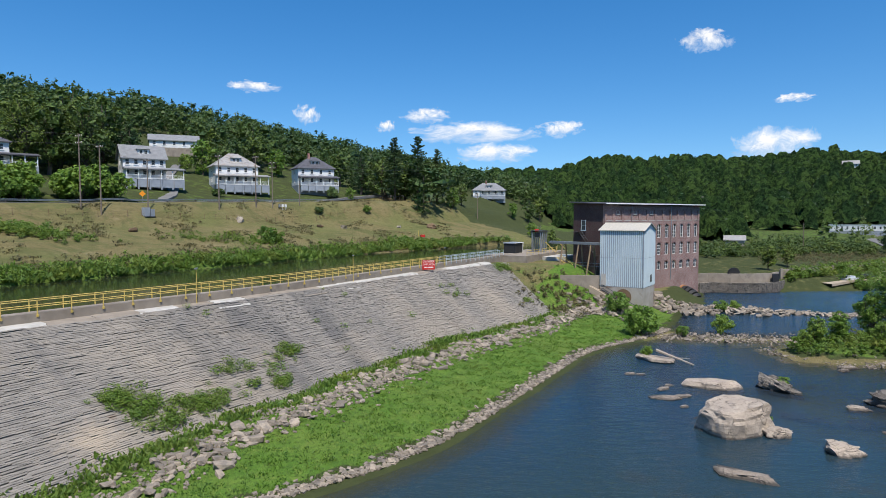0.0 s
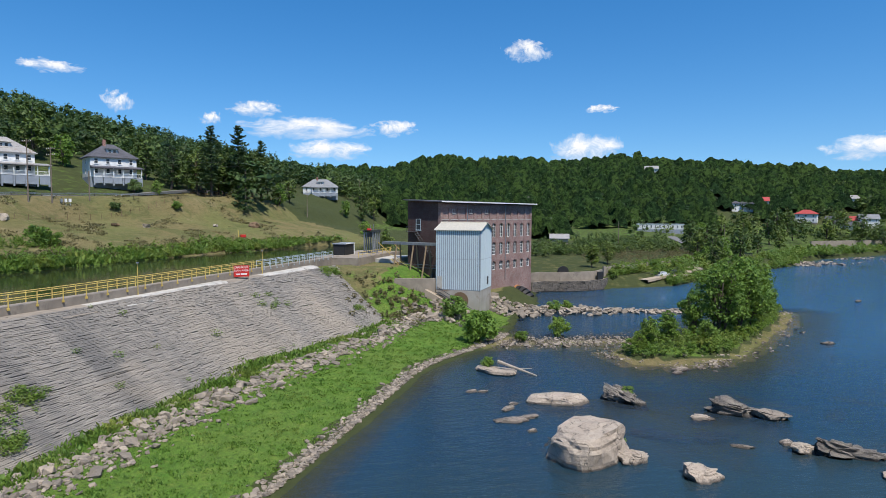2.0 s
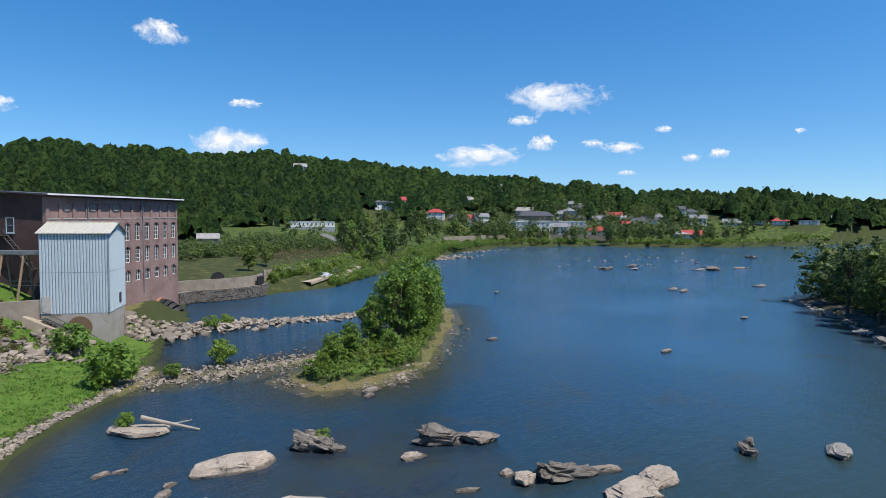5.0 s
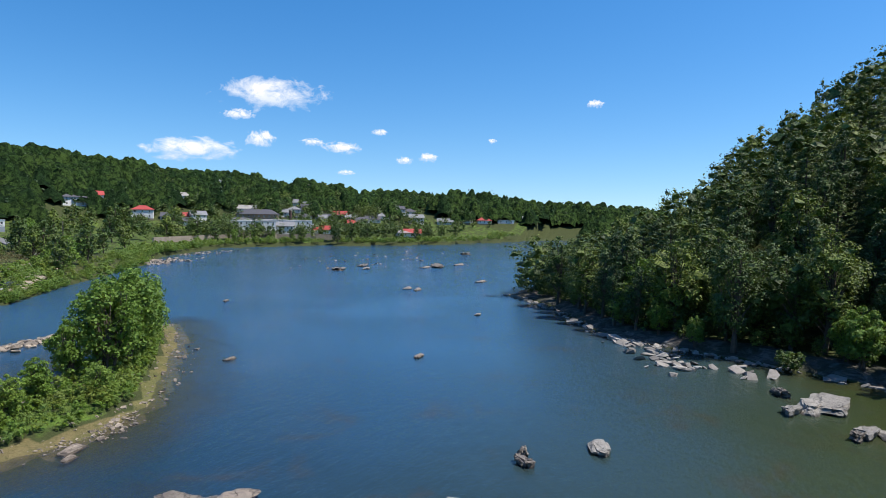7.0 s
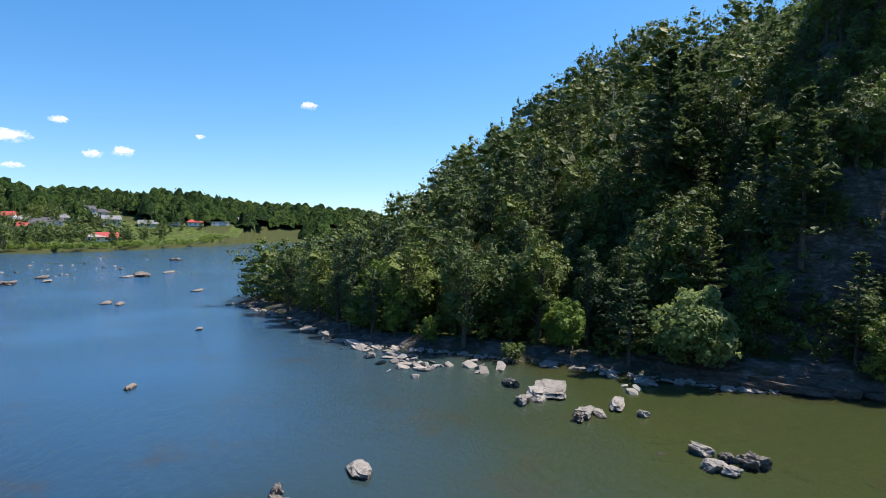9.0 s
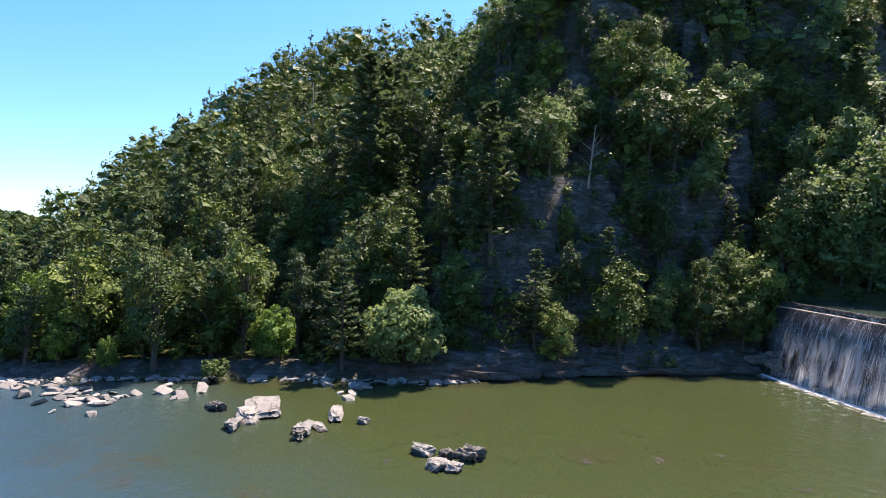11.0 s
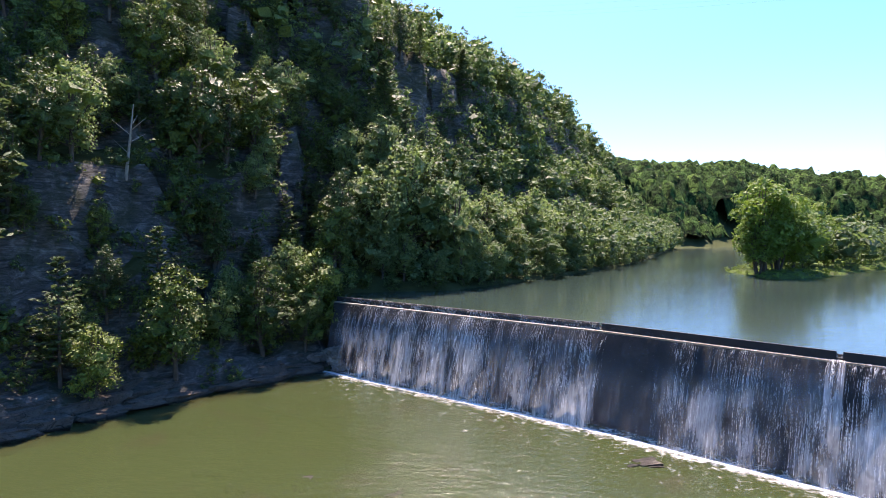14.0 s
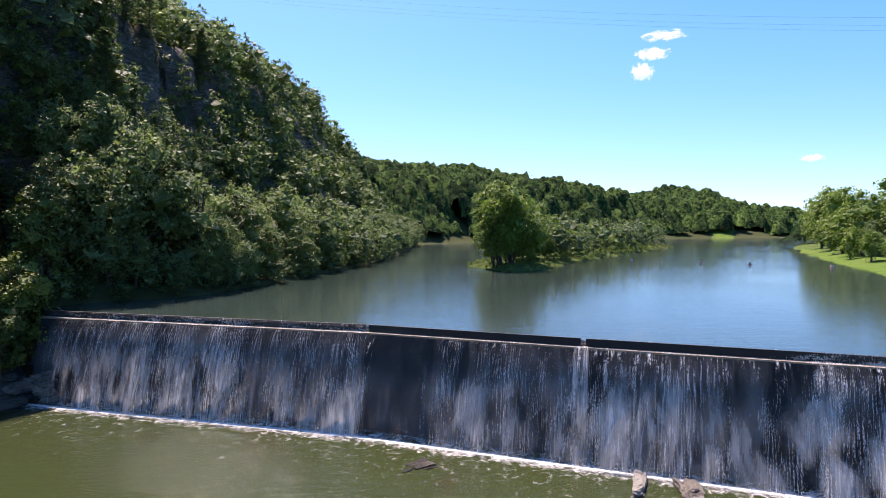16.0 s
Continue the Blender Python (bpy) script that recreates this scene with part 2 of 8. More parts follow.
def make_broken_stone(name, low, high):
    """Loose stones, each of its own shade."""
    n = Nodes(name)
    isl = n.tree.nodes.new("ShaderNodeNewGeometry").outputs["Random Per Island"]
    rnd = n.tree.nodes.new("ShaderNodeObjectInfo").outputs["Random"]
    shade = n.math("FRACT", n.math("ADD", isl, rnd))
    pos = n.world_place()
    fine = n.noise(7.0, 6, 0.72, pos)
    col = n.mix(shade, low, high)
    col = n.mix(n.ramp(n.noise(1.6, 5, 0.65, pos), [(0.40, 0.6), (0.55, 0.0)]), col, (0.15, 0.135, 0.12))
    col = n.mix(n.ramp(fine, [(0.58, 0.0), (0.72, 0.4)]), col, (0.42, 0.38, 0.32))
    n.bump(fine, 0.8, 0.05)
    return n.done(col, 0.92, 0, 0.2)


M["broken_stone"] = make_broken_stone("broken_stone", (0.150, 0.128, 0.102), (0.365, 0.305, 0.235))
M["bank_stone"] = make_broken_stone("bank_stone", (0.15, 0.142, 0.13), (0.36, 0.34, 0.305))
M["red_clay"] = surface("red_clay", (0.42, 0.20, 0.09), (0.35, 0.17, 0.08), 0.6, 0.95)
M["driftwood"] = surface("driftwood", (0.40, 0.34, 0.27), (0.30, 0.26, 0.21), 2, 0.9)
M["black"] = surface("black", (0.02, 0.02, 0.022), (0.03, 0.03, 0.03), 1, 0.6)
M["timber"] = surface("timber", (0.36, 0.26, 0.16), (0.28, 0.20, 0.13), 1.5, 0.85)
M["car_paint"] = surface("car_paint", (0.62, 0.63, 0.64), (0.6, 0.61, 0.62), 1, 0.25, 0.2, bump=0.0)
M["car_paint_dark"] = surface("car_paint_dark", (0.06, 0.065, 0.075), (0.055, 0.06, 0.07), 1, 0.25, 0.2, bump=0.0)
M["rubber"] = surface("rubber", (0.02, 0.02, 0.02), (0.03, 0.03, 0.03), 3, 0.85)


def make_glass():
    n = Nodes("window_glass")
    return n.done(n.mix(n.noise(0.6, 2), (0.035, 0.045, 0.055), (0.075, 0.085, 0.09)), 0.06, 0, 0.6)


def make_brick(name, a, b, mortar):
    """Brickwork in courses of 75 mm: real brick size, faded in patches."""
    n = Nodes(name)
    tex = n.add("ShaderNodeTexBrick", Scale=1.0, **{"Mortar Size": 0.012, "Brick Width": 0.21, "Row Height": 0.075})
    for key, v in (("Color1", a), ("Color2", b), ("Mortar", mortar)):
        tex.inputs[key].default_value = (*v, 1)
    sep = n.add("ShaderNodeSeparateXYZ")
    n.link(n.place(), sep.inputs[0])
    com = n.add("ShaderNodeCombineXYZ")
    n.link(n.math("ADD", sep.outputs[0], sep.outputs[1]), com.inputs[0])
    n.link(sep.outputs[2], com.inputs[1])
    n.link(com.outputs[0], tex.inputs["Vector"])
    col = n.mix(n.ramp(n.noise(0.25, 6, 0.65), [(0.4, 0.0), (0.7, 0.55)]), tex.outputs[0], tuple(0.5 * v for v in a))
    col = n.mix(n.ramp(n.noise(0.9, 6, 0.7), [(0.5, 0.0), (0.75, 0.4)]), col, mortar)
    n.bump(tex.outputs["Fac"], -0.3, 0.01)
    return n.done(col, 0.9)


M["glass"] = make_glass()
M["brick"] = make_brick("brick", (0.215, 0.112, 0.100), (0.275, 0.150, 0.132), (0.34, 0.29, 0.26))
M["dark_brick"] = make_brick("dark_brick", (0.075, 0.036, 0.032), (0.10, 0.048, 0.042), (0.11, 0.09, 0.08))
M["chimney_brick"] = make_brick("chimney_brick", (0.30, 0.11, 0.08), (0.26, 0.09, 0.07), (0.35, 0.3, 0.27))


def make_ribbed(name, color, other, dirt):
    """Ribbed sheet metal: faded, streaked downwards."""
    n = Nodes(name)
    streak = n.noise(1.0, 4, 0.6, n.mapped(n.place(), (2.5, 2.5, 0.12)))
    col = n.mix(n.ramp(streak, [(0.35, 0.0), (0.7, 1.0)]), color, other)
    col = n.mix(n.ramp(n.noise(0.35, 6, 0.7), [(0.55, 0.0), (0.75, 0.5)]), col, dirt)
    return n.done(col, 0.5, 0.15, 0.4)


M["blue_sheet"] = make_ribbed("blue_sheet", (0.46, 0.56, 0.61), (0.56, 0.64, 0.67), (0.38, 0.42, 0.43))
M["roof_sheet"] = make_ribbed("roof_sheet", (0.56, 0.52, 0.43), (0.46, 0.43, 0.36), (0.34, 0.29, 0.22))

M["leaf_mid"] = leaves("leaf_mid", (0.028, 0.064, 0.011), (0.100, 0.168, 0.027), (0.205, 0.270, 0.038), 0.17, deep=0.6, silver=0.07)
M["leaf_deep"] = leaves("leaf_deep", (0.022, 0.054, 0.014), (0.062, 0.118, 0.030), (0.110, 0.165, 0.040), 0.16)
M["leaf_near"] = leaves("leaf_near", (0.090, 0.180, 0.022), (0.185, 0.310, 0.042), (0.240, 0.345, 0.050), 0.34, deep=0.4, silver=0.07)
# paler leaf colours; on the pool-side trees they stand for sunlit sheen
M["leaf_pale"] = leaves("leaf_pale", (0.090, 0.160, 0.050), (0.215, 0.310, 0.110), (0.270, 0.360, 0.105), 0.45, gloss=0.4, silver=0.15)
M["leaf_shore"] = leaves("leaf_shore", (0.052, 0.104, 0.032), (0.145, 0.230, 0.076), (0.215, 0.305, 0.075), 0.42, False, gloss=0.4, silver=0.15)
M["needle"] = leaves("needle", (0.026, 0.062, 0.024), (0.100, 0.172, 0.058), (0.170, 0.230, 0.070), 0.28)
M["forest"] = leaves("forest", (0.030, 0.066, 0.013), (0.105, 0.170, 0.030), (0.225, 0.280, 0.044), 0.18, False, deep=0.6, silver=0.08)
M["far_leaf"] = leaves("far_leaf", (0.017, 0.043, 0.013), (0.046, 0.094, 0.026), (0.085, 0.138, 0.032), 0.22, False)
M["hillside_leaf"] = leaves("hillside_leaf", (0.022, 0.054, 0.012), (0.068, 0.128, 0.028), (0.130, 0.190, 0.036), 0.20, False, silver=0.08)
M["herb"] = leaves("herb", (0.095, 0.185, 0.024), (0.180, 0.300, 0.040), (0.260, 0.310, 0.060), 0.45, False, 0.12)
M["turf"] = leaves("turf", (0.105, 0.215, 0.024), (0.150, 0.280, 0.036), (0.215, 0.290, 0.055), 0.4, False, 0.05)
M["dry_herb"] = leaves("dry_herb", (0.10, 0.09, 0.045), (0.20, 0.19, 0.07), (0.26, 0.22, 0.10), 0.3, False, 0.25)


def make_canopy(label, gain):
    """Treetops seen from afar: clumped leaves, with the shade in the gaps painted dark."""
    n = Nodes(label)
    node = n.tree.nodes.new("ShaderNodeAttribute")
    node.attribute_name = "tone"
    pos = n.world_place()
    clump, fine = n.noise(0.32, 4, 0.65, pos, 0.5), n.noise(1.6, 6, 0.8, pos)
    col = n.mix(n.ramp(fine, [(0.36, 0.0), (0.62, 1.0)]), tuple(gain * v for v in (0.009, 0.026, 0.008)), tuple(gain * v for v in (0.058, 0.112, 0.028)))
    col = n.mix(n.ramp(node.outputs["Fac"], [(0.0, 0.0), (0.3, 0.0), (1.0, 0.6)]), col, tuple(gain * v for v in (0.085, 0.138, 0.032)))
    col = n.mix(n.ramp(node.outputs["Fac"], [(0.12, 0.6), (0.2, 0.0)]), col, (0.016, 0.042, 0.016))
    # shade between clumps, put into the colour
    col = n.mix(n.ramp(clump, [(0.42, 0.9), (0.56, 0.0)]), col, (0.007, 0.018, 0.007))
    n.bump(n.math("ADD", fine, n.math("MULTIPLY", clump, 2.0)), 1.0, 2.0)
    return n.done(col, 0.9, 0, 0.05)


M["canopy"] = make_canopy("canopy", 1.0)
# upstream ridges: sunlight and haze put into a brighter copy of the colours
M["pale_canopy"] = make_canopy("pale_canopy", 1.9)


def make_ground():
    """Soil and turf; the attribute 'cover' says what grows: dry turf, lush turf, rock."""
    n = Nodes("ground")
    node = n.tree.nodes.new("ShaderNodeAttribute")
    node.attribute_name = "cover"
    sep = n.add("ShaderNodeSeparateColor")
    n.link(node.outputs["Color"], sep.inputs[0])
    pos = n.world_place()
    big, mid, small = n.noise(0.05, 5, 0.6, pos), n.noise(0.4, 6, 0.65, pos), n.noise(3.0, 6, 0.7, pos)
    floor = n.mix(mid, (0.035, 0.045, 0.018), (0.07, 0.085, 0.03))
    dry = n.mix(n.ramp(mid, [(0.3, 0.0), (0.7, 1.0)]), (0.155, 0.135, 0.058), (0.205, 0.165, 0.080))
    dry = n.mix(n.ramp(big, [(0.45, 0.0), (0.62, 0.75)]), dry, (0.135, 0.150, 0.050))
    dry = n.mix(n.ramp(n.noise(0.13, 6, 0.7, pos), [(0.58, 0.0), (0.68, 0.7)]), dry, (0.27, 0.215, 0.125))
    dry = n.mix(n.ramp(n.noise(0.09, 7, 0.75, pos, 1.2), [(0.50, 0.0), (0.60, 0.75)]), dry, (0.090, 0.105, 0.036))
    dry = n.mix(n.ramp(n.noise(0.7, 6, 0.75, pos, 0.6), [(0.50, 0.0), (0.64, 0.7)]), dry, (0.105, 0.10, 0.042))
    lush = n.mix(n.ramp(mid, [(0.35, 0.0), (0.65, 1.0)]), (0.070, 0.150, 0.022), (0.110, 0.195, 0.030))
    lush = n.mix(n.ramp(big, [(0.42, 0.0), (0.6, 0.35)]), lush, (0.14, 0.17, 0.045))
    lush = n.mix(n.ramp(n.noise(1.1, 6, 0.7, pos, 0.5), [(0.52, 0.0), (0.66, 0.7)]), lush, (0.165, 0.225, 0.045))
    lush = n.mix(n.ramp(small, [(0.34, 0.7), (0.48, 0.0)]), lush, (0.045, 0.090, 0.016))
    cliff = n.noise(0.5, 9, 0.65, n.mapped(pos, (0.6, 0.6, 1.6)), 1.5)
    beds = n.noise(1.0, 7, 0.7, n.mapped(pos, (0.22, 0.22, 2.2)), 0.7)
    rock = n.ramp(cliff, [(0.3, (0.03, 0.029, 0.027)), (0.5, (0.10, 0.096, 0.090)), (0.70, (0.25, 0.24, 0.222))])
    rock = n.mix(n.ramp(beds, [(0.36, 0.85), (0.47, 0.0)]), rock, (0.03, 0.03, 0.029))
    rock = n.mix(n.ramp(n.noise(0.16, 6, 0.7, pos, 0.8), [(0.46, 0.0), (0.60, 0.75)]), rock, (0.045, 0.052, 0.030))
    jit = n.math("MULTIPLY", n.math("SUBTRACT", mid, 0.5), 0.7)

    def sharp(sock):
        return n.ramp(n.math("ADD", sock, jit), [(0.42, 0.0), (0.58, 1.0)])
    col = n.mix(sharp(sep.outputs[0]), floor, dry)
    col = n.mix(sharp(sep.outputs[1]), col, lush)
    col = n.mix(sharp(sep.outputs[2]), col, rock)
    col = n.mix(n.math("MULTIPLY", n.ramp(small, [(0.3, 1.0), (0.6, 0.0)]), 0.28), col, (0.05, 0.05, 0.025))
    n.bump(n.math("ADD", n.math("MULTIPLY", small, 0.3), n.math("ADD", cliff, beds)), 0.9, 0.5)
    return n.done(col, 0.95, 0, 0.1)


M["ground"] = make_ground()


def make_water(name, deep, murky, shallow, ripple, clear=0.0, turbid=None):
    """River water: murky body, the river's with sky blue painted in, skin of small waves in two sizes that run with the
    wind.
    """
    n = Nodes(name)
    pos = n.world_place()
    if turbid:
        sep = n.add("ShaderNodeSeparateXYZ")
        n.link(pos, sep.inputs[0])
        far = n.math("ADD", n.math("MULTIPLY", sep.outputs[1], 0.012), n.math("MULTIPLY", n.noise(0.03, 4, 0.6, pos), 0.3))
        # reflected sky blue put into the body colour, stronger downstream
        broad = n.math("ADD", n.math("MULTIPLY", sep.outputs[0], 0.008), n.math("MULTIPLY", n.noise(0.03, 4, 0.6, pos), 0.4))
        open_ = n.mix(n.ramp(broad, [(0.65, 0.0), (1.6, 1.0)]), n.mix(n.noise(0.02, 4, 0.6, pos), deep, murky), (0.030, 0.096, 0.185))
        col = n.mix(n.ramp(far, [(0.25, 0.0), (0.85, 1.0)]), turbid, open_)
    else:
        col = n.mix(n.ramp(n.noise(0.02, 4, 0.6, pos), [(0.4, 0.0), (0.6, 1.0)]), deep, murky)
    col = n.mix(n.ramp(n.noise(0.11, 7, 0.7, pos, 1.0), [(0.56, 0.0), (0.70, 0.55)]), col, shallow)
    wave = n.noise(0.9, 3, 0.6, n.mapped(pos, (0.45, 1.3, 1), 0.5))
    fine = n.noise(4.0, 3, 0.6, n.mapped(pos, (0.6, 1.3, 1), 0.7))
    calm = n.ramp(n.noise(0.03, 3, 0.5, pos), [(0.35, 0.35), (0.65, 1.0)])
    height = n.math("MULTIPLY", n.math("ADD", wave, n.math("MULTIPLY", fine, 0.35)), calm)
    n.bump(height, 1.0, ripple)
    n.bsdf.inputs["IOR"].default_value = 1.333
    if turbid:
        deep_at = n.tree.nodes.new("ShaderNodeAttribute")
        deep_at.attribute_name = "depth"
        thin = n.ramp(n.math("ADD", deep_at.outputs["Fac"], n.math("MULTIPLY", n.math("SUBTRACT", n.noise(0.35, 6, 0.7, pos), 0.5), 0.7)), [(0.0, 1.0), (0.35, 0.6), (1.3, 0.0)])
        col = n.mix(n.math("MULTIPLY", thin, 0.6), col, (0.075, 0.055, 0.030))
        n.link(n.math("SUBTRACT", 1.0 - clear, n.math("MULTIPLY", thin, 0.55)), n.bsdf.inputs["Alpha"])
    return n.done(col, 0.09, 0, 0.5)


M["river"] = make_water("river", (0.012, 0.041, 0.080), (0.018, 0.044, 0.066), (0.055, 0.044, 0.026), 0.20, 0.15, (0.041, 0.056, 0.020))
M["pool"] = make_water("pool", (0.024, 0.042, 0.036), (0.034, 0.054, 0.046), (0.036, 0.046, 0.024), 0.035)
M["canal"] = make_water("canal", (0.018, 0.024, 0.012), (0.026, 0.032, 0.016), (0.03, 0.035, 0.018), 0.006)

# ---------------------------------------------------------------- building blocks


class Build:
    """Collects vertices and faces of one mesh."""

    def __init__(self, m=None):
        self.v, self.f, self.m = [], [], m or Matrix()

    def add(self, verts, faces, m=None):
        k = len(self.v)
        t = self.m @ m if m else self.m
        self.v += [tuple(t @ Vector(p)) for p in verts]
        self.f += [tuple(i + k for i in f) for f in faces]
        return self

    def box(self, x0, y0, z0, x1, y1, z1, m=None):
        vs = [(x, y, z) for z in (z0, z1) for y in (y0, y1) for x in (x0, x1)]
        return self.add(vs, [(0, 2, 3, 1), (4, 5, 7, 6), (0, 1, 5, 4), (2, 6, 7, 3), (0, 4, 6, 2), (1, 3, 7, 5)], m)

    def tube(self, a, b, r0, r1=None, sides=8, caps=True):
        a, b = Vector(a), Vector(b)
        r1 = r0 if r1 is None else r1
        turn = (b - a).to_track_quat("Z", "Y").to_matrix()
        ring = [Vector((math.cos(2 * math.pi * i / sides), math.sin(2 * math.pi * i / sides), 0)) for i in range(sides)]
        vs = [a + turn @ (p * r0) for p in ring] + [b + turn @ (p * r1) for p in ring]
        fs = [(i, (i + 1) % sides, sides + (i + 1) % sides, sides + i) for i in range(sides)]
        if caps:
            fs += [tuple(range(sides))[::-1], tuple(range(sides, 2 * sides))]
        return self.add(vs, fs)

    def prism(self, outline, z0, z1, m=None):
        k = len(outline)
        vs = [(x, y, z0) for x, y in outline] + [(x, y, z1) for x, y in outline]
        fs = [(i, (i + 1) % k, k + (i + 1) % k, k + i) for i in range(k)] + [tuple(range(k))[::-1], tuple(range(k, 2 * k))]
        return self.add(vs, fs, m)

    def mesh(self, name, material, smooth=False):
        me = bpy.data.meshes.new(name)
        me.from_pydata(self.v, [], self.f)
        me.materials.append(material)
        if smooth:
            me.shade_smooth()
        me.update()
        return me


def part(name, built, material, parent=None, label="", smooth=False):
    """One mesh object under a thing or a part."""
    ob = new(name, built if isinstance(built, bpy.types.Mesh) else built.mesh(name, material, smooth))
    if parent:
        ob.parent = parent
    return tagged(ob, label)


def thing(name, m=None, label="", category="", group="", kind=""):
    """The Empty at a thing's base."""
    ob = new(name)
    ob.empty_display_size = 0.2
    if m:
        ob.matrix_world = m
    return tagged(ob, label, category, group, kind)


def arrays(name, verts, quads, material, tone=None, smooth=False):
    """A mesh from numpy arrays."""
    me = bpy.data.meshes.new(name)
    verts, quads = np.asarray(verts, np.float32), np.asarray(quads, np.int32)
    k = quads.shape[1]
    me.vertices.add(len(verts))
    me.vertices.foreach_set("co", verts.ravel())
    me.loops.add(quads.size)
    me.loops.foreach_set("vertex_index", quads.ravel())
    me.polygons.add(len(quads))
    me.polygons.foreach_set("loop_start", np.arange(len(quads), dtype=np.int32) * k)
    if tone is not None:
        at = me.attributes.new("tone", "FLOAT", "POINT")
        at.data.foreach_set("value", np.asarray(tone, np.float32))
    me.materials.append(material)
    me.update(calc_edges=True)
    if smooth:
        me.shade_smooth()
    return me


# ---------------------------------------------------------------- the lie of the land
# s runs along the canal wall, n away from the river
def to_xy(s, n):
    return (0.5 * s - 0.866 * n, 0.866 * s + 0.5 * n)


def to_sn(x, y):
    return 0.5 * x + 0.866 * y, -0.866 * x + 0.5 * y


def away(x, y, line, closed=False):
    """Distance of points from a line of corners."""
    best = np.full(np.shape(x), 1e9)
    pts = list(line) + ([line[0]] if closed else [])
    for (ax, ay), (bx, by) in zip(pts, pts[1:]):
        dx, dy = bx - ax, by - ay
        t = np.clip(((x - ax) * dx + (y - ay) * dy) / (dx * dx + dy * dy), 0, 1)
        best = np.minimum(best, np.hypot(x - ax - t * dx, y - ay - t * dy))
    return best


def inside(x, y, line):
    """Whether points lie in a polygon."""
    odd = np.zeros(np.shape(x), bool)
    for (ax, ay), (bx, by) in zip(line, line[1:] + line[:1]):
        hit = ((ay > y) != (by > y)) & (x < (bx - ax) * (y - ay) / (by - ay + 1e-9) + ax)
        odd ^= hit
    return odd


def ease(a, b, v):
    t = np.clip((v - a) / (b - a), 0, 1)
    return t * t * (3 - 2 * t)


WAVES = {}


def wavy(x, y, size, seed=0):
    """Smooth unevenness between about -1 and 1."""
    if seed not in WAVES:
        r = np.random.RandomState(seed)
        WAVES[seed] = [(r.uniform(0, 6.28), r.uniform(0, 6.28), r.uniform(0.6, 1.9)) for k in range(7)]
    out = 0
    for a, p, k in WAVES[seed]:
        w = 6.28 / size * k
        ca, sa = math.cos(a), math.sin(a)
        out = out + np.sin(w * (x * ca + y * sa) + p + 0.7 * np.sin(w * 0.6 * (x * sa - y * ca) + p * 2))
    return out / 4


DAM = [(64.5, -54.0), (27.8, -35.2), (-9.0, -12.0), (-46.0, 12.0)]
RIGHT_LOW = [(900, 10), (420, 40), (230, 52), (166, 62), (150, 50), (119, 37), (106, 16), (92, -3), (84, -14), (79, -26), (71, -39), (65, -50)]
RIGHT_HIGH = [(65, -61), (50, -68), (36, -95), (14, -151), (-10, -250), (-24, -300), (-60, -324), (-150, -350), (-330, -420), (-520, -640)]
HILL = RIGHT_LOW + RIGHT_HIGH + [(-520, -2500), (3000, -2500), (3000, 10)]
LEFT_LOW = [(36, 97), (41, 112), (45, 119), (58, 132), (66, 152), (87, 152), (106, 153), (135, 170), (192, 199), (222, 221), (298, 247), (348, 221), (381, 178), (422, 153), (500, 122), (900, 60)]
LEFT_LAND = LEFT_LOW + [(3000, 60), (3000, 3000), (-3000, 3000), (-3000, 60), (-120, 60), (-60, 130), (0, 130)]
CANAL = [to_xy(-90, 55.2), to_xy(128, 54.6), to_xy(160, 60), to_xy(196, 68), to_xy(192, 81), to_xy(160, 86), to_xy(120, 92), to_xy(-90, 92)]
POOL_LEFT = [(-60, 20), (-66, -40), (-76, -75), (-103, -116), (-140, -170), (-188, -233), (-330, -330), (-700, -560)]
PARK = POOL_LEFT + [(-3000, -1500), (-3000, 62), (-120, 62)]
ISLET = [(-3, -122), (-6, -102), (-17, -105), (-34, -128), (-52, -148), (-118, -216), (-130, -240), (-80, -205), (-35, -165), (-12, -140)]
GREEN_ISLE = [(47, 87), (47, 80), (54, 77), (63, 79), (73, 86), (88, 97), (101, 109), (96, 112), (80, 103), (62, 93)]


def shore_n(s):
    """Where the grass strip meets the river."""
    return 24.5 + 9.0 * np.exp(-((s - 18) / 16.0) ** 2) - 7.0 * ease(80, 108, s)


def wall_n(s):
    """The canal wall's river face."""
    return 53.4 + 3.4 * ease(62, 18, s)


def slope_top(s):
    return wall_n(s) - 1.3 - 2.5 * ease(90, 114, s)


def slope_foot(s):
    """Where the stone slope meets the grass strip."""
    return 41.0 - 4.6 * ease(70, 105, s)


def field_z(s, n):
    """The mown field, the road's bench and the hillside above the canal."""
    z = 9.0 + 2.6 * ease(89, 97, n) + 0.21 * np.clip(n - 97, 0, 34)
    bench = 20.2 + 0.022 * s
    z = z + (bench - z) * ease(122, 133, n)
    z = np.where(n > 142, bench + 0.27 * np.clip(n - 142, 0, 165) + 0.08 * np.clip(n - 307, 0, 400), z)
    return z


K_AT = [-700, -590, -500, -420, -300, -260, -150, -110, -80, -50, 0, 60, 115, 150, 172, 190, 210, 250]
K_BY = [0.27, 0.375, 0.53, 0.52, 0.60, 0.66, 1.05, 1.08, 1.06, 1.07, 1.07, 1.03, 0.95, 0.87, 0.84, 0.71, 0.52, 0.18]


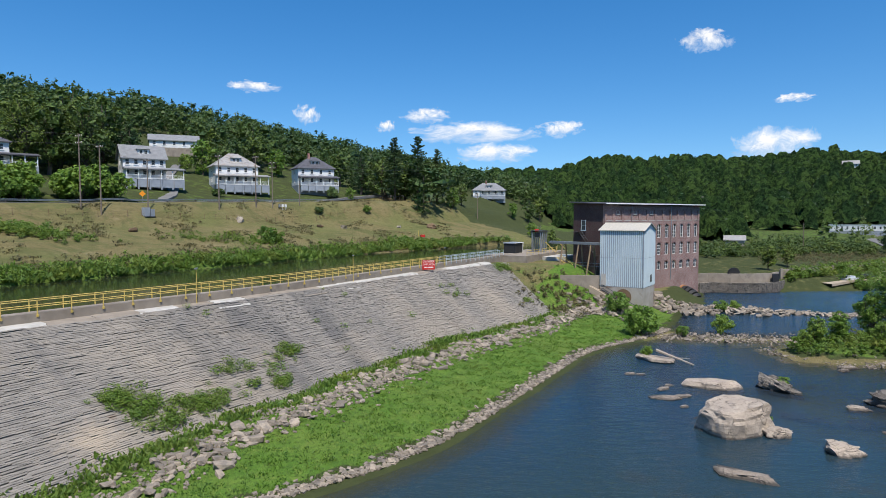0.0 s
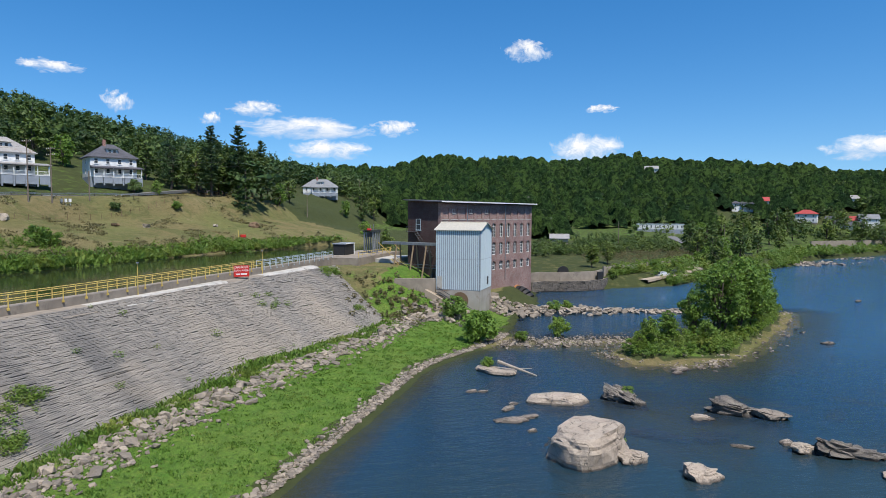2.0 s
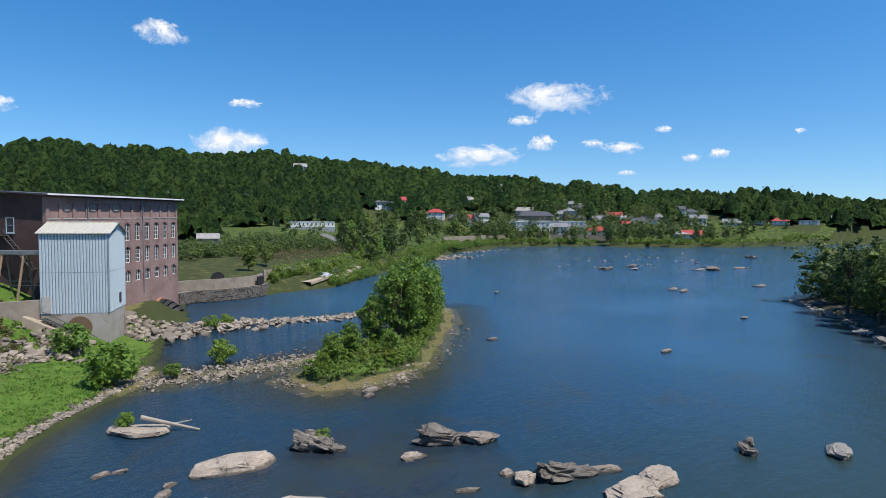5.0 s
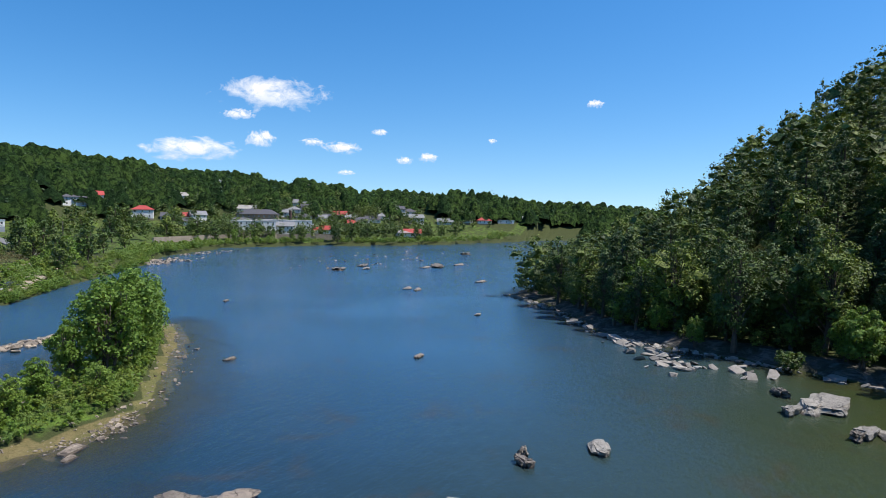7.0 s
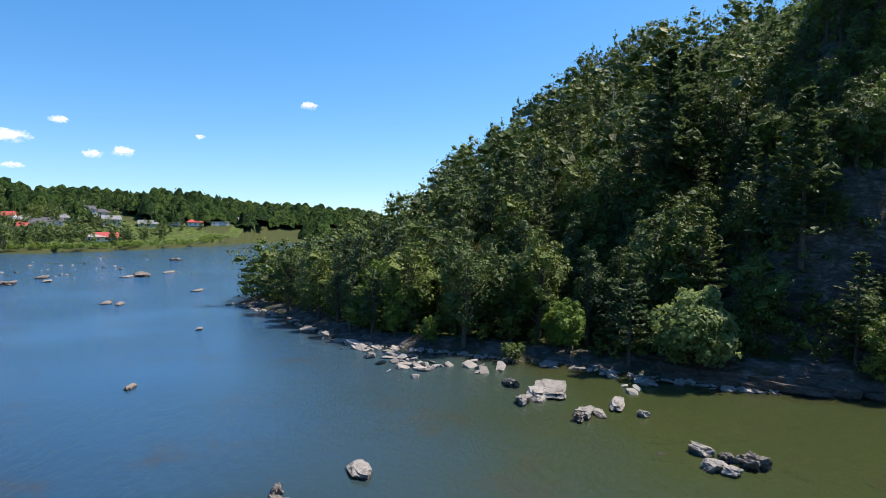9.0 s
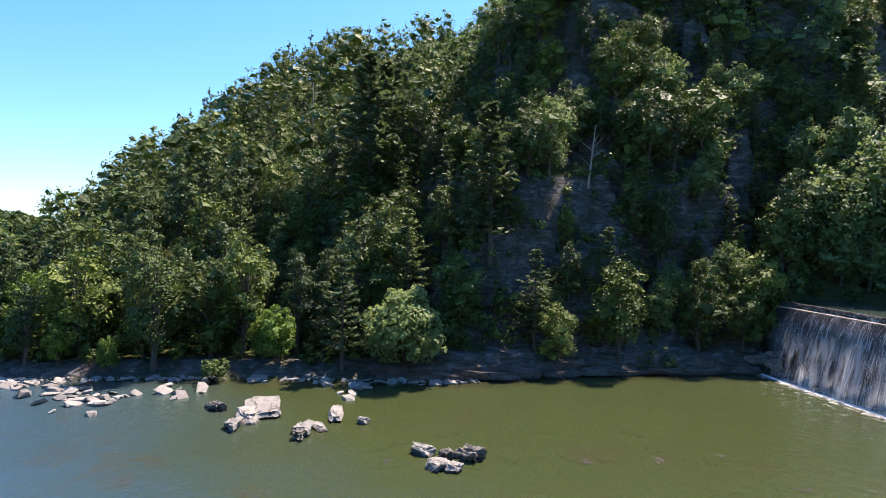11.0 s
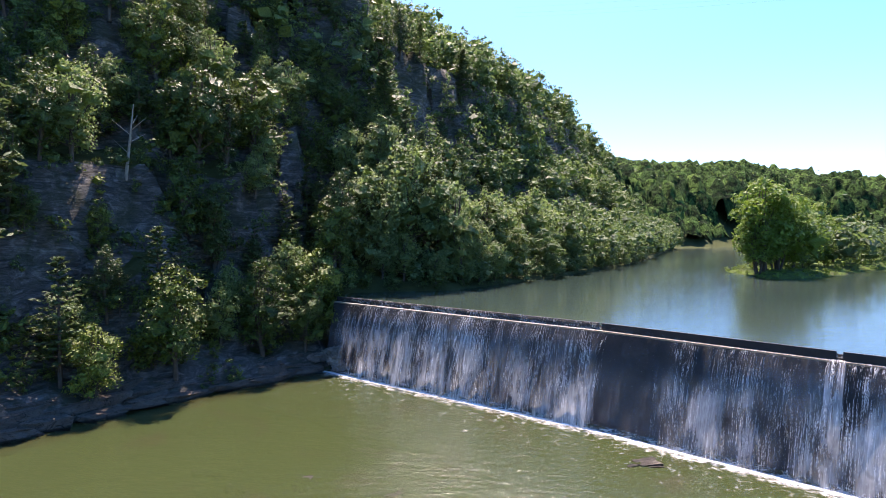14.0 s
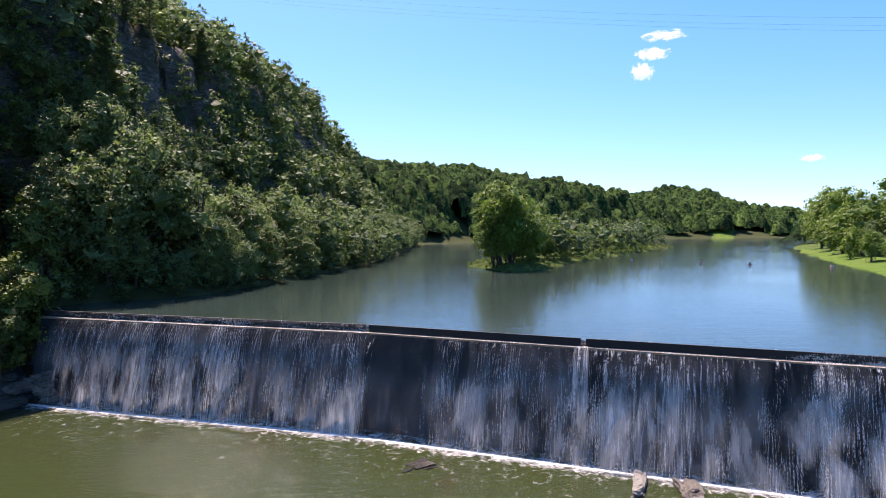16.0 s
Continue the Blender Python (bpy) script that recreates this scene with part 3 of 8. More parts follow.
def land_z(x, y, detail=True):
    """Height of the ground."""
    s, n = to_sn(x, y)
    az = np.degrees(np.arctan2(x, y)) % 360
    r = np.hypot(x, y)
    below_dam = away(x, y, DAM) * np.where((x - 27.8) * 0.5 + (y + 35.2) * 0.87 > 0, 1, -1)
    z = np.where(below_dam > 0, -1.6, 7.6)
    # the bank with the grass strip, the stone slope and the canal
    sh = shore_n(s)
    low = np.where(n < sh, -1.6 + 1.75 * ease(-7, 0, n - sh), 0.1 + 1.5 * ease(0, 13, n - sh))
    foot, top = slope_foot(s), slope_top(s)
    low = np.where(n > foot, 1.0 + 8.4 * np.clip((n - foot) / (top - foot), 0, 1), low)
    # downstream the terrace behind the mill
    dl = away(x, y, LEFT_LOW)
    terrace = 0.2 + 2.6 * ease(0, 7, dl) + 2.5 * ease(12, 45, dl) + 6 * ease(50, 150, dl)
    down = np.maximum(terrace, 9.2 * ease(21, 44, n) * (1 - ease(165, 200, s)))
    down = np.where((s < 131) & (n < sh), -1.6, down)
    low = low + (down - low) * ease(106, 122, s)
    bank = 91 - 13 * ease(130, 195, s)
    up = field_z(s, n + 91 - bank)
    flatter = 1 - 0.30 * ease(150, 420, s)
    bench = 20.2 + 0.022 * np.clip(s, -300, 220)
    up = np.where(n > 142, bench + (up - 20.2 - 0.022 * s) * flatter, up)
    gone = ease(205, 290, s) * ease(150, 90, n)
    up = up + (terrace - up) * gone
    left = low + (up - low) * ease(bank - 1.5, bank - 0.5, n)
    left = np.where(inside(x, y, CANAL), np.minimum(left, 7.6), left)
    left = np.where((s < 128) & (n > wall_n(s)) & (n < 60), 7.6, left)
    on_left = ((n > sh - 8) & (s < 131) & (s > -120)) | inside(x, y, LEFT_LAND)
    z = np.where(on_left, left, z)
    # far ridges round the valley
    ridge = np.interp(az, [0, 20, 35, 50, 63, 79, 88, 100], [46, 62, 58, 43, 30, 22, 14, 0]) * ease(np.interp(az, [0, 30, 50, 90], [330, 340, 430, 520]), 640, r)
    back = np.interp(az, [150, 172, 181, 185, 189, 195, 199, 202, 206, 210, 214, 217, 221, 226, 250, 275, 360], [0, 20, 35, 41, 50, 36, 12, 10, 36, 47, 38, 24, 20, 12, 20, 40, 46]) * ease(np.interp(az, [180, 194, 204, 360], [320, 300, 390, 420]), 640, r)
    # hill with the cliff
    w = away(x, y, RIGHT_LOW + RIGHT_HIGH)
    on_hill = inside(x, y, HILL)
    u = x + 0.8 * y
    k = np.interp(u, K_AT, K_BY)
    upper = ease(20, -20, u)
    toe = (2.2 + 1.2 * wavy(x, y, 14, 31)) * ease(0, 2.5 + 1.5 * wavy(x, y, 9, 32), w) * (1 - 0.85 * upper)
    wv = w + 2.2 * wavy(x, y, 22, 35) + 1.2 * wavy(x, y, 9, 36)
    gorge = 7 * ease(3, 9, wv) + 16 * ease(8, 15, wv) + 5 * ease(14, 20, wv) + 40 * ease(18, 44, wv) + 8 * ease(38, 60, w) + 22 * ease(50, 110, w) + 25 * ease(100, 190, w)
    bluff = 5 * ease(3, 20, w) + 14 * ease(17, 24, wv) + 7 * ease(24, 30, wv) + 20 * ease(28, 36, wv) + 14 * ease(36, 60, w) + 16 * ease(58, 110, w) + 25 * ease(100, 190, w)
    steep = toe + gorge * (1 - upper) + bluff * upper
    flat = ease(60, 105, x + 0.8 * y)
    gentle = 1.2 * ease(0, 4, w) + 14 * ease(14, 32, w) + 24 * ease(24, 60, w) + 30 * ease(50, 100, w) + 36 * ease(80, 180, w)
    hill = k * (steep * (1 - flat) + gentle * flat)
    ledge = np.sin(hill * 0.55 + wavy(x, y, 40, 3)) * 1.2 * ease(5, 14, w) * ease(150, 60, w)
    base = np.where(below_dam > 0, 0.4, 9.8)
    z = np.where(on_hill, base + hill + ledge * (1 - flat), z)
    # park by the pool, the islet and the green isle
    dp = away(x, y, POOL_LEFT)
    z = np.where(inside(x, y, PARK), np.maximum(9.7 + 1.4 * ease(0, 10, dp), np.where(n > 50, left, 0) * ease(-60, 10, y)), z)
    di = away(x, y, ISLET, True)
    z = np.where(inside(x, y, ISLET), 9.6 + 1.0 * ease(0, 6, di), z)
    dg = away(x, y, GREEN_ISLE, True)
    z = np.where(inside(x, y, GREEN_ISLE), np.maximum(z, 0.0 + 0.9 * ease(0, 4, dg)), z)
    shoal = np.maximum(-0.05 - 0.10 * dg, -0.25 - 0.14 * np.where(w < 60, w, 60)) + 0.12 * wavy(x, y, 6, 44)
    shoal = np.maximum(shoal, -1.6 + 1.15 * np.exp(-((x - 38) ** 2 + (y - 61) ** 2) / 260.0) + 0.15 * wavy(x, y, 7, 45))
    bar = 0.10 - 0.09 * away(x, y, [(33, 97), (44, 94.5), (56, 92), (62, 90)]) ** 1.3 + 0.05 * wavy(x, y, 5, 46)
    z = np.where((z < -0.3) & (below_dam > 0), np.maximum(z, np.maximum(shoal, bar)), z)
    dry_land = inside(x, y, HILL) | inside(x, y, LEFT_LAND)
    z = np.where((r > 300) & (dry_land | (y < -60)), np.maximum(z, ridge + back + np.where(dry_land, 2.0, 0)), np.maximum(z, -1.6 + (ridge + 3.6) * ease(520, 640, r)))
    if detail:
        z = z + wavy(x, y, 17, 5) * 0.22 * np.where(z > 1.0, 1, 0.3) + wavy(x, y, 130, 6) * 5 * ease(420, 640, r) * (z > 0.5)
    return z


def height(x, y):
    return float(land_z(np.array([float(x)]), np.array([float(y)]))[0])


def lines(lo, hi, fine, end):
    """Grid lines: even between lo and hi, growing outside."""
    out = list(np.arange(lo, hi + 0.01, fine))
    step, v = fine, hi
    while v < end:
        step *= 1.10
        v += step
        out.append(v)
    step, v = fine, lo
    while v > -end:
        step *= 1.10
        v -= step
        out.insert(0, v)
    return np.array(out)


gx, gy = np.meshgrid(lines(-95, 150, 1.5, 4200), lines(-130, 215, 1.5, 4200))
gz = land_z(gx, gy)
# crags: steep ground is broken sideways
crag = inside(gx, gy, HILL) * ease(1.5, 6, away(gx, gy, RIGHT_LOW + RIGHT_HIGH)) * ease(230, 160, np.hypot(gx, gy)) * ease(75, 40, gx + 0.8 * gy - 20)
wx, wy = gx + crag * 1.5 * wavy(gx + gz, gy - gz, 9, 33), gy + crag * 1.5 * wavy(gx - gz, gy + gz, 8, 34)
rows_, cols_ = gx.shape
ids = np.arange(rows_ * cols_).reshape(rows_, cols_)
quads = np.stack([ids[:-1, :-1], ids[:-1, 1:], ids[1:, 1:], ids[1:, :-1]], -1).reshape(-1, 4)
ground_mesh = arrays("ground", np.stack([wx, wy, gz], -1).reshape(-1, 3), quads, M["ground"], smooth=True)
gs, gn = to_sn(gx, gy)
slope_x, slope_y = np.gradient(gz, axis=1) / np.gradient(gx, axis=1), np.gradient(gz, axis=0) / np.gradient(gy, axis=0)
steepness = np.hypot(slope_x, slope_y)
hill_mask = inside(gx, gy, HILL)
rise = np.where(gn > 142, 1.0, 0)
dry = ((gn > 78) & (gn < 137) & (gs < 215)) * 1.0
dry = np.maximum(dry, 0.40 * (inside(gx, gy, LEFT_LAND) & (gs > 150) & (gn < 110) & (np.hypot(gx, gy) < 260)))
dry = np.maximum(dry, (away(gx, gy, [(33, 97), (44, 94.5), (56, 92), (62, 90)]) < 4) * 1.0)
lush = ((gn > shore_n(gs) + 1.5) & (gn < 41) & (gs < 131)) * 1.0 + ((gn > 137) & (gn < 215) & (gs < 235)) * 0.40 + ((gn > 92) & (gn < 137) & (gs < 215)) * 0.27 + ((gn > 86) & (gn < 98.5) & (gs < 128)) * 0.38 + inside(gx, gy, PARK) * 0.5 + inside(gx, gy, ISLET) * 0.5 + inside(gx, gy, GREEN_ISLE) * ease(0.8, 2.2, away(gx, gy, GREEN_ISLE, True)) * 0.5
lush = np.maximum(lush, (inside(gx, gy, LEFT_LAND) & (np.hypot(gx, gy) > 300) & (gz < 16)) * 0.47)
dry = np.maximum(dry, ((gs > 108) & (gs < 150) & (gn > 24) & (gn < 60)) * 0.75)
dry = np.maximum(dry, (away(gx, gy, GREEN_ISLE, True) < 1.4) * 1.0)
lush = np.maximum(lush, ((gs > 108) & (gs < 135) & (gn > 30) & (gn < 60)) * 0.40)
rocky = np.where(hill_mask, ease(0.8, 1.5, steepness), 0) * (np.hypot(gx, gy) < 260)
rocky = rocky * np.where(away(gx, gy, RIGHT_HIGH) < 9, 0.2, 1)
rocky = np.maximum(rocky, (hill_mask & (away(gx, gy, RIGHT_LOW) < 5)) * 0.9)
cover = ground_mesh.color_attributes.new("cover", "FLOAT_COLOR", "POINT")
cover.data.foreach_set("color", np.stack([dry, np.clip(lush, 0, 1), rocky, np.ones_like(dry)], -1).astype(np.float32).ravel())
ground = tagged(new("ground", ground_mesh), "grassy valley floor, wooded hills and grey rock cliff", "ground", kind="structure")


def sheet(name, outline, z, material, label, fine=60):
    b = Build()
    b.add([(x, y, z) for x, y in outline], [tuple(range(len(outline)))])
    return tagged(part(name, b, material), label, "water", kind="structure")


rx_, ry_ = np.meshgrid(lines(-20, 150, 2.0, 1650), lines(-56, 160, 2.0, 420))
bed_z = land_z(rx_, ry_, False)
rid = np.arange(rx_.size).reshape(rx_.shape)
wet = (bed_z < 0.6) & (rx_ > -60) & (ry_ > -70)
some = wet[:-1, :-1] | wet[:-1, 1:] | wet[1:, 1:] | wet[1:, :-1]
rq = np.stack([rid[:-1, :-1], rid[:-1, 1:], rid[1:, 1:], rid[1:, :-1]], -1)[some]
keep_, back_ = np.unique(rq, return_inverse=True)
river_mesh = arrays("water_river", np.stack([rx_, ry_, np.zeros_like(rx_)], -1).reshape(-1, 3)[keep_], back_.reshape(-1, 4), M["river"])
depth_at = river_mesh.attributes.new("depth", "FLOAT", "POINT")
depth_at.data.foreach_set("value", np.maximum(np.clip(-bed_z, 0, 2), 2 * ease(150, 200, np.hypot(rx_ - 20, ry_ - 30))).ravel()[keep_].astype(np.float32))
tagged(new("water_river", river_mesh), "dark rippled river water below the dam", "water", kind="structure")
pool_outline = [(-9, -12.4), (27.8, -35.6), (64.5, -54.4), (72, -60), (60, -140), (30, -330), (-300, -800), (-1500, -900), (-800, -300), (-110, -30), (-46, 11.6)]
sheet("water_pool", pool_outline, 9.55, M["pool"], "calm green-brown water held above the dam")
sheet("water_canal", [to_xy(-90, 55.2), to_xy(128, 54.6), to_xy(160, 59.5), to_xy(198, 67), to_xy(194, 84), to_xy(160, 90), to_xy(120, 96), to_xy(-90, 98)], 9.5, M["canal"], "still dark green water in the mill canal")

# ---------------------------------------------------------------- plants


def leaf_cards(rng, centres, radii, count, size, up=0.25):
    """Pointed leaf clumps strewn over and into lumps of a crown: corners of quads."""
    pick = rng.randint(0, len(centres), count)
    d = rng.normal(size=(count, 3))
    d /= np.linalg.norm(d, axis=1)[:, None]
    reach = rng.uniform(0.45, 1.0, count)[:, None] ** 0.6
    p = centres[pick] + d * radii[pick] * reach
    nrm = d * 0.8 + rng.normal(size=(count, 3)) * 0.55 + [0, 0, up]
    nrm /= np.linalg.norm(nrm, axis=1)[:, None]
    a = np.cross(nrm, rng.normal(size=(count, 3)))
    a /= np.linalg.norm(a, axis=1)[:, None]
    b = np.cross(nrm, a)
    sz = size * rng.uniform(0.55, 1.25, count)[:, None]
    fold = nrm * sz * 0.12
    wide = rng.uniform(0.55, 0.95, count)[:, None]
    skew = rng.uniform(-0.35, 0.35, count)[:, None]
    return np.stack([p - a * sz, p - b * sz * wide + a * sz * skew - fold, p + a * sz, p + b * sz * wide - a * sz * skew - fold], 1)


def leaf_tips(rng, centres, radii, count, size):
    """Small pointed leaf sprays on the outer shell of a crown's lumps: corners of triangles."""
    share = (radii[:, 0] * radii[:, 2])
    pick = rng.choice(len(centres), count, p=share / share.sum())
    d = rng.normal(size=(count, 3)) + [0, 0, 0.35]
    d /= np.linalg.norm(d, axis=1)[:, None]
    p = centres[pick] + d * radii[pick] * rng.uniform(0.35, 1.06, count)[:, None] ** 0.5
    nrm = d * 0.7 + rng.normal(size=(count, 3)) * 0.5 + [0, 0, 0.45]
    nrm /= np.linalg.norm(nrm, axis=1)[:, None]
    a = np.cross(nrm, rng.normal(size=(count, 3)))
    a /= np.linalg.norm(a, axis=1)[:, None]
    b = np.cross(nrm, a)
    sz = size * rng.uniform(0.6, 1.5, count)[:, None]
    return np.stack([p - a * sz - b * sz * 0.55, p + a * sz * rng.uniform(0.4, 1.0, (count, 1)) - b * sz * 0.6, p + b * sz * rng.uniform(0.8, 1.3, (count, 1))], 1)


def ball_quads(n):
    """A round form of 6 n n quads."""
    g = np.tan(np.linspace(-math.pi / 4, math.pi / 4, n + 1))
    out = []
    for axis in range(3):
        for side in (-1, 1):
            for i in range(n):
                for j in range(n):
                    q = []
                    for u, v in ((i, j), (i + 1, j), (i + 1, j + 1), (i, j + 1))[::side]:
                        c = [0, 0, 0]
                        c[axis], c[(axis + 1) % 3], c[(axis + 2) % 3] = side, g[u], g[v]
                        q.append(c)
                    out.append(q)
    out = np.array(out, float)
    return out / np.linalg.norm(out, axis=-1)[..., None]


BALLS = {n: ball_quads(n) for n in (1, 2, 3)}


def core_quads(rng, centres, radii, n=2, fill=0.52):
    """The leafy inside of a crown, uneven, under its outer leaves."""
    out = []
    for c, r in zip(centres, radii):
        a, ph = rng.normal(size=(3, 3)) * 2.2, rng.uniform(0, 6, 3)
        spin = np.linalg.qr(rng.normal(size=(3, 3)))[0]
        b = BALLS[n] @ (spin * (1 if np.linalg.det(spin) > 0 else -1))
        swell = 1 + (0.34 if n == 1 else 0.22) * np.sin(b @ a.T + ph).sum(-1)
        out.append(b * swell[..., None] * r * fill + c)
    return np.concatenate(out)


def crown_mesh(name, rng, centres, radii, count, size, material, inner=1.0):
    core = core_quads(rng, centres, radii * inner, 1)
    q = np.concatenate([leaf_tips(rng, centres, radii, count, size), core[:, [0, 1, 2]], core[:, [0, 2, 3]]])
    return arrays(name, q.reshape(-1, 3), np.arange(len(q) * 3).reshape(-1, 3), material)


def broad_lumps(rng, h, spread, lumps, low=0.3):
    """Lumps of a broad crown on a tree h high."""
    c, r = [], []
    for i in range(lumps):
        t = (i + 0.5) / lumps
        z = h * (low + (0.92 - low) * t)
        wide = spread * math.sin(math.pi * (0.18 + 0.75 * t)) ** 0.8
        a = i * 2.4 + rng.uniform(-0.6, 0.6)
        off = wide * rng.uniform(0.25, 0.72)
        c.append((off * math.cos(a), off * math.sin(a), z))
        k = rng.uniform(0.36, 0.6) * wide
        r.append((k, k, k * rng.uniform(0.65, 0.9)))
    return np.array(c), np.array(r)


def broad_tree(name, seed, h, spread, cards, size, leaf, bark, lumps=14, low=0.3, stems=1, inner=1.0, airy=1.0):
    """Trunk with limbs that end in the crown's lumps."""
    rng = np.random.RandomState(seed)
    c, r = broad_lumps(rng, h, spread, lumps, low)
    r = r * airy
    tree = thing(name)
    b = Build()
    for k in range(stems):
        base = Vector((0, 0, -0.6)) if stems == 1 else Vector((rng.uniform(-0.5, 0.5), rng.uniform(-0.5, 0.5), -0.6))
        lean = Vector((rng.uniform(-0.06, 0.06), rng.uniform(-0.06, 0.06), 0)) * h * (1 if stems == 1 else 2)
        mid = base + lean + Vector((0, 0, h * 0.45))
        top = mid + lean * 0.6 + Vector((0, 0, h * 0.4))
        b.tube(base, mid, h * 0.022 / stems ** 0.4 + 0.03, h * 0.014 / stems ** 0.4 + 0.02, 7)
        b.tube(mid, top, h * 0.014 / stems ** 0.4 + 0.02, 0.03, 6)
        for i in range(k, lumps, stems):
            t = 0.25 + 0.5 * (i / lumps)
            a = base.lerp(mid, min(1, t * 1.4))
            b.tube(a, Vector(c[i]), h * 0.008 + 0.015, 0.025, 5, False)
    part("trunk", b, bark, tree)
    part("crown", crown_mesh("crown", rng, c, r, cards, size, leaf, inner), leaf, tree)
    return tree


def pine_cards(rng, h, spread, tiers, per, size, droop=0.06, low=0.18):
    """Needle sprays on whorls of boughs that sweep up towards the top."""
    out, boughs = [], []
    for i in range(tiers):
        t = i / (tiers - 1)
        reach = spread * (1 - t) ** 0.8 * rng.uniform(0.65, 1.12) + 0.03 * h
        first = rng.uniform(0, 6.283)
        for k in range(rng.randint(4, 6)):
            a = first + k * 1.3 + rng.uniform(-0.35, 0.35)
            z = h * (low + (0.96 - low) * min(1, max(0, t + rng.normal() * 0.12 / tiers)))
            long = reach * rng.uniform(0.45, 1.15)
            tip = np.array([long * math.cos(a), long * math.sin(a), z + long * (0.10 + 0.55 * t - droop)])
            boughs.append((np.array([0, 0, z]), tip))
            u = rng.uniform(0.25, 1.03, per)[:, None]
            side = np.array([-math.sin(a), math.cos(a), 0.0])
            p = np.array([0, 0, z]) * (1 - u) + tip * u + side * rng.normal(size=(per, 1)) * long * 0.17 * (1.25 - 0.6 * u) + [0, 0, 1] * rng.normal(size=(per, 1)) * 0.04 * long
            nrm = rng.normal(size=(per, 3)) * 0.4 + [0, 0, 1]
            nrm /= np.linalg.norm(nrm, axis=1)[:, None]
            d = (tip - [0, 0, z])[None] + side * rng.normal(size=(per, 1)) * 0.8 * long
            d -= nrm * (d * nrm).sum(1)[:, None]
            d /= np.linalg.norm(d, axis=1)[:, None] + 1e-9
            e = np.cross(nrm, d)
            sz = size * rng.uniform(0.6, 1.25, per)[:, None]
            out.append(np.stack([p - d * sz, p - e * sz * 0.42, p + d * sz, p + e * sz * 0.42], 1))
    return np.concatenate(out), boughs


def pine_tree(name, seed, h, spread, tiers, per, size, leaf, low=0.18):
    rng = np.random.RandomState(seed)
    q, boughs = pine_cards(rng, h, spread, tiers, per, size, 0.06, low)
    tree = thing(name)
    b = Build().tube((0, 0, -0.6), (0, 0, h * 0.98), h * 0.016 + 0.04, 0.03, 7)
    for a, e in boughs:
        b.tube(a, e, 0.045, 0.012, 4, False)
    part("trunk", b, M["bark"], tree)
    part("crown", arrays("crown", q.reshape(-1, 3), np.arange(len(q) * 4).reshape(-1, 4), leaf), leaf, tree)
    return tree


def bush_thing(name, seed, h, spread, cards, size, leaf, lumps=8):
    """Shrub: short stems under leaves that reach the ground."""
    rng = np.random.RandomState(seed)
    c, r = broad_lumps(rng, h, spread, lumps, 0.18)
    r = r * (0.72 if lumps > 12 else 1.0)
    ob = thing(name)
    b = Build()
    for i in range(lumps):
        b.tube((0, 0, -0.2), c[i], 0.03, 0.012, 4, False)
    part("stem", b, M["bark"], ob)
    part("foliage", crown_mesh("foliage", rng, c, r, cards, size, leaf), leaf, ob)
    return ob


def stand(proto, x, y, size=1.0, turn=0.0, z=None, sink=0.0, lean=0.0):
    """A copy of a plant on the ground."""
    m = pose(x, y, (height(x, y) if z is None else z) - sink, lean, 0, turn) @ Matrix.Diagonal((size, size, size, 1))
    if math.hypot(x - 20, y - 30) > 185 and proto in SIMPLER:
        proto = SIMPLER[proto]
    made = copy_thing(proto, m)
    made.matrix_basis = m
    return made


def tile_cards(name, base_sets, spots, material, label, category="trees"):
    """Many plants in one mesh: each spot is (x, y, z, height, tone)."""
    vs, tones = [], []
    rng = np.random.RandomState(len(spots))
    for x, y, z, h, tone in spots:
        q = base_sets[rng.randint(len(base_sets))]
        a = rng.uniform(0, 6.283)
        c_, s_ = math.cos(a) * h, math.sin(a) * h
        w = rng.uniform(0.85, 1.2)
        vs.append(np.stack([(q[..., 0] * c_ - q[..., 1] * s_) * w + x, (q[..., 0] * s_ + q[..., 1] * c_) * w + y, q[..., 2] * h + z], -1).reshape(-1, 3))
        tones.append(np.full(len(vs[-1]), tone))
    v = np.concatenate(vs)
    me = arrays(name, v, np.arange(len(v)).reshape(-1, base_sets[0].shape[1]), material, np.concatenate(tones))
    return tagged(new(name, me), label, category, kind="stuff")


def unit_broad(seed, cards, size, spread=0.42, lumps=9, n=0):
    rng = np.random.RandomState(seed)
    c, r = broad_lumps(rng, 1.0, spread, lumps, 0.22)
    if not n:
        return leaf_cards(rng, c, r, cards, size)
    return np.concatenate([leaf_cards(rng, c, r, cards, size), core_quads(rng, c, r, n, 0.42)])


def unit_fine(seed, tips, size, spread=0.34, lumps=13):
    """A tree one unit high of small leaf sprays."""
    rng = np.random.RandomState(seed)
    c, r = broad_lumps(rng, 1.0, spread, lumps, 0.16)
    core = core_quads(rng, c, r, 1, 0.5)
    return np.concatenate([leaf_tips(rng, c, r, tips, size), core[:, [0, 1, 2]], core[:, [0, 2, 3]]])


def unit_fine_pine(seed, tips, size, spread=0.2):
    """A conifer one unit high: ragged tiers, widest low down."""
    rng = np.random.RandomState(seed)
    c, r = [], []
    for i in range(15):
        t = i / 14
        wide = spread * (1 - t) ** 0.8 * rng.uniform(0.7, 1.15) + 0.015
        a = i * 2.4 + rng.uniform(-0.5, 0.5)
        c.append((0.55 * wide * math.cos(a), 0.55 * wide * math.sin(a), 0.1 + 0.86 * t))
        r.append((0.62 * wide, 0.62 * wide, 0.045))
    c, r = np.array(c), np.array(r)
    core = core_quads(rng, c, r, 1, 0.5)
    return np.concatenate([leaf_tips(rng, c, r, tips, size), core[:, [0, 1, 2]], core[:, [0, 2, 3]]])


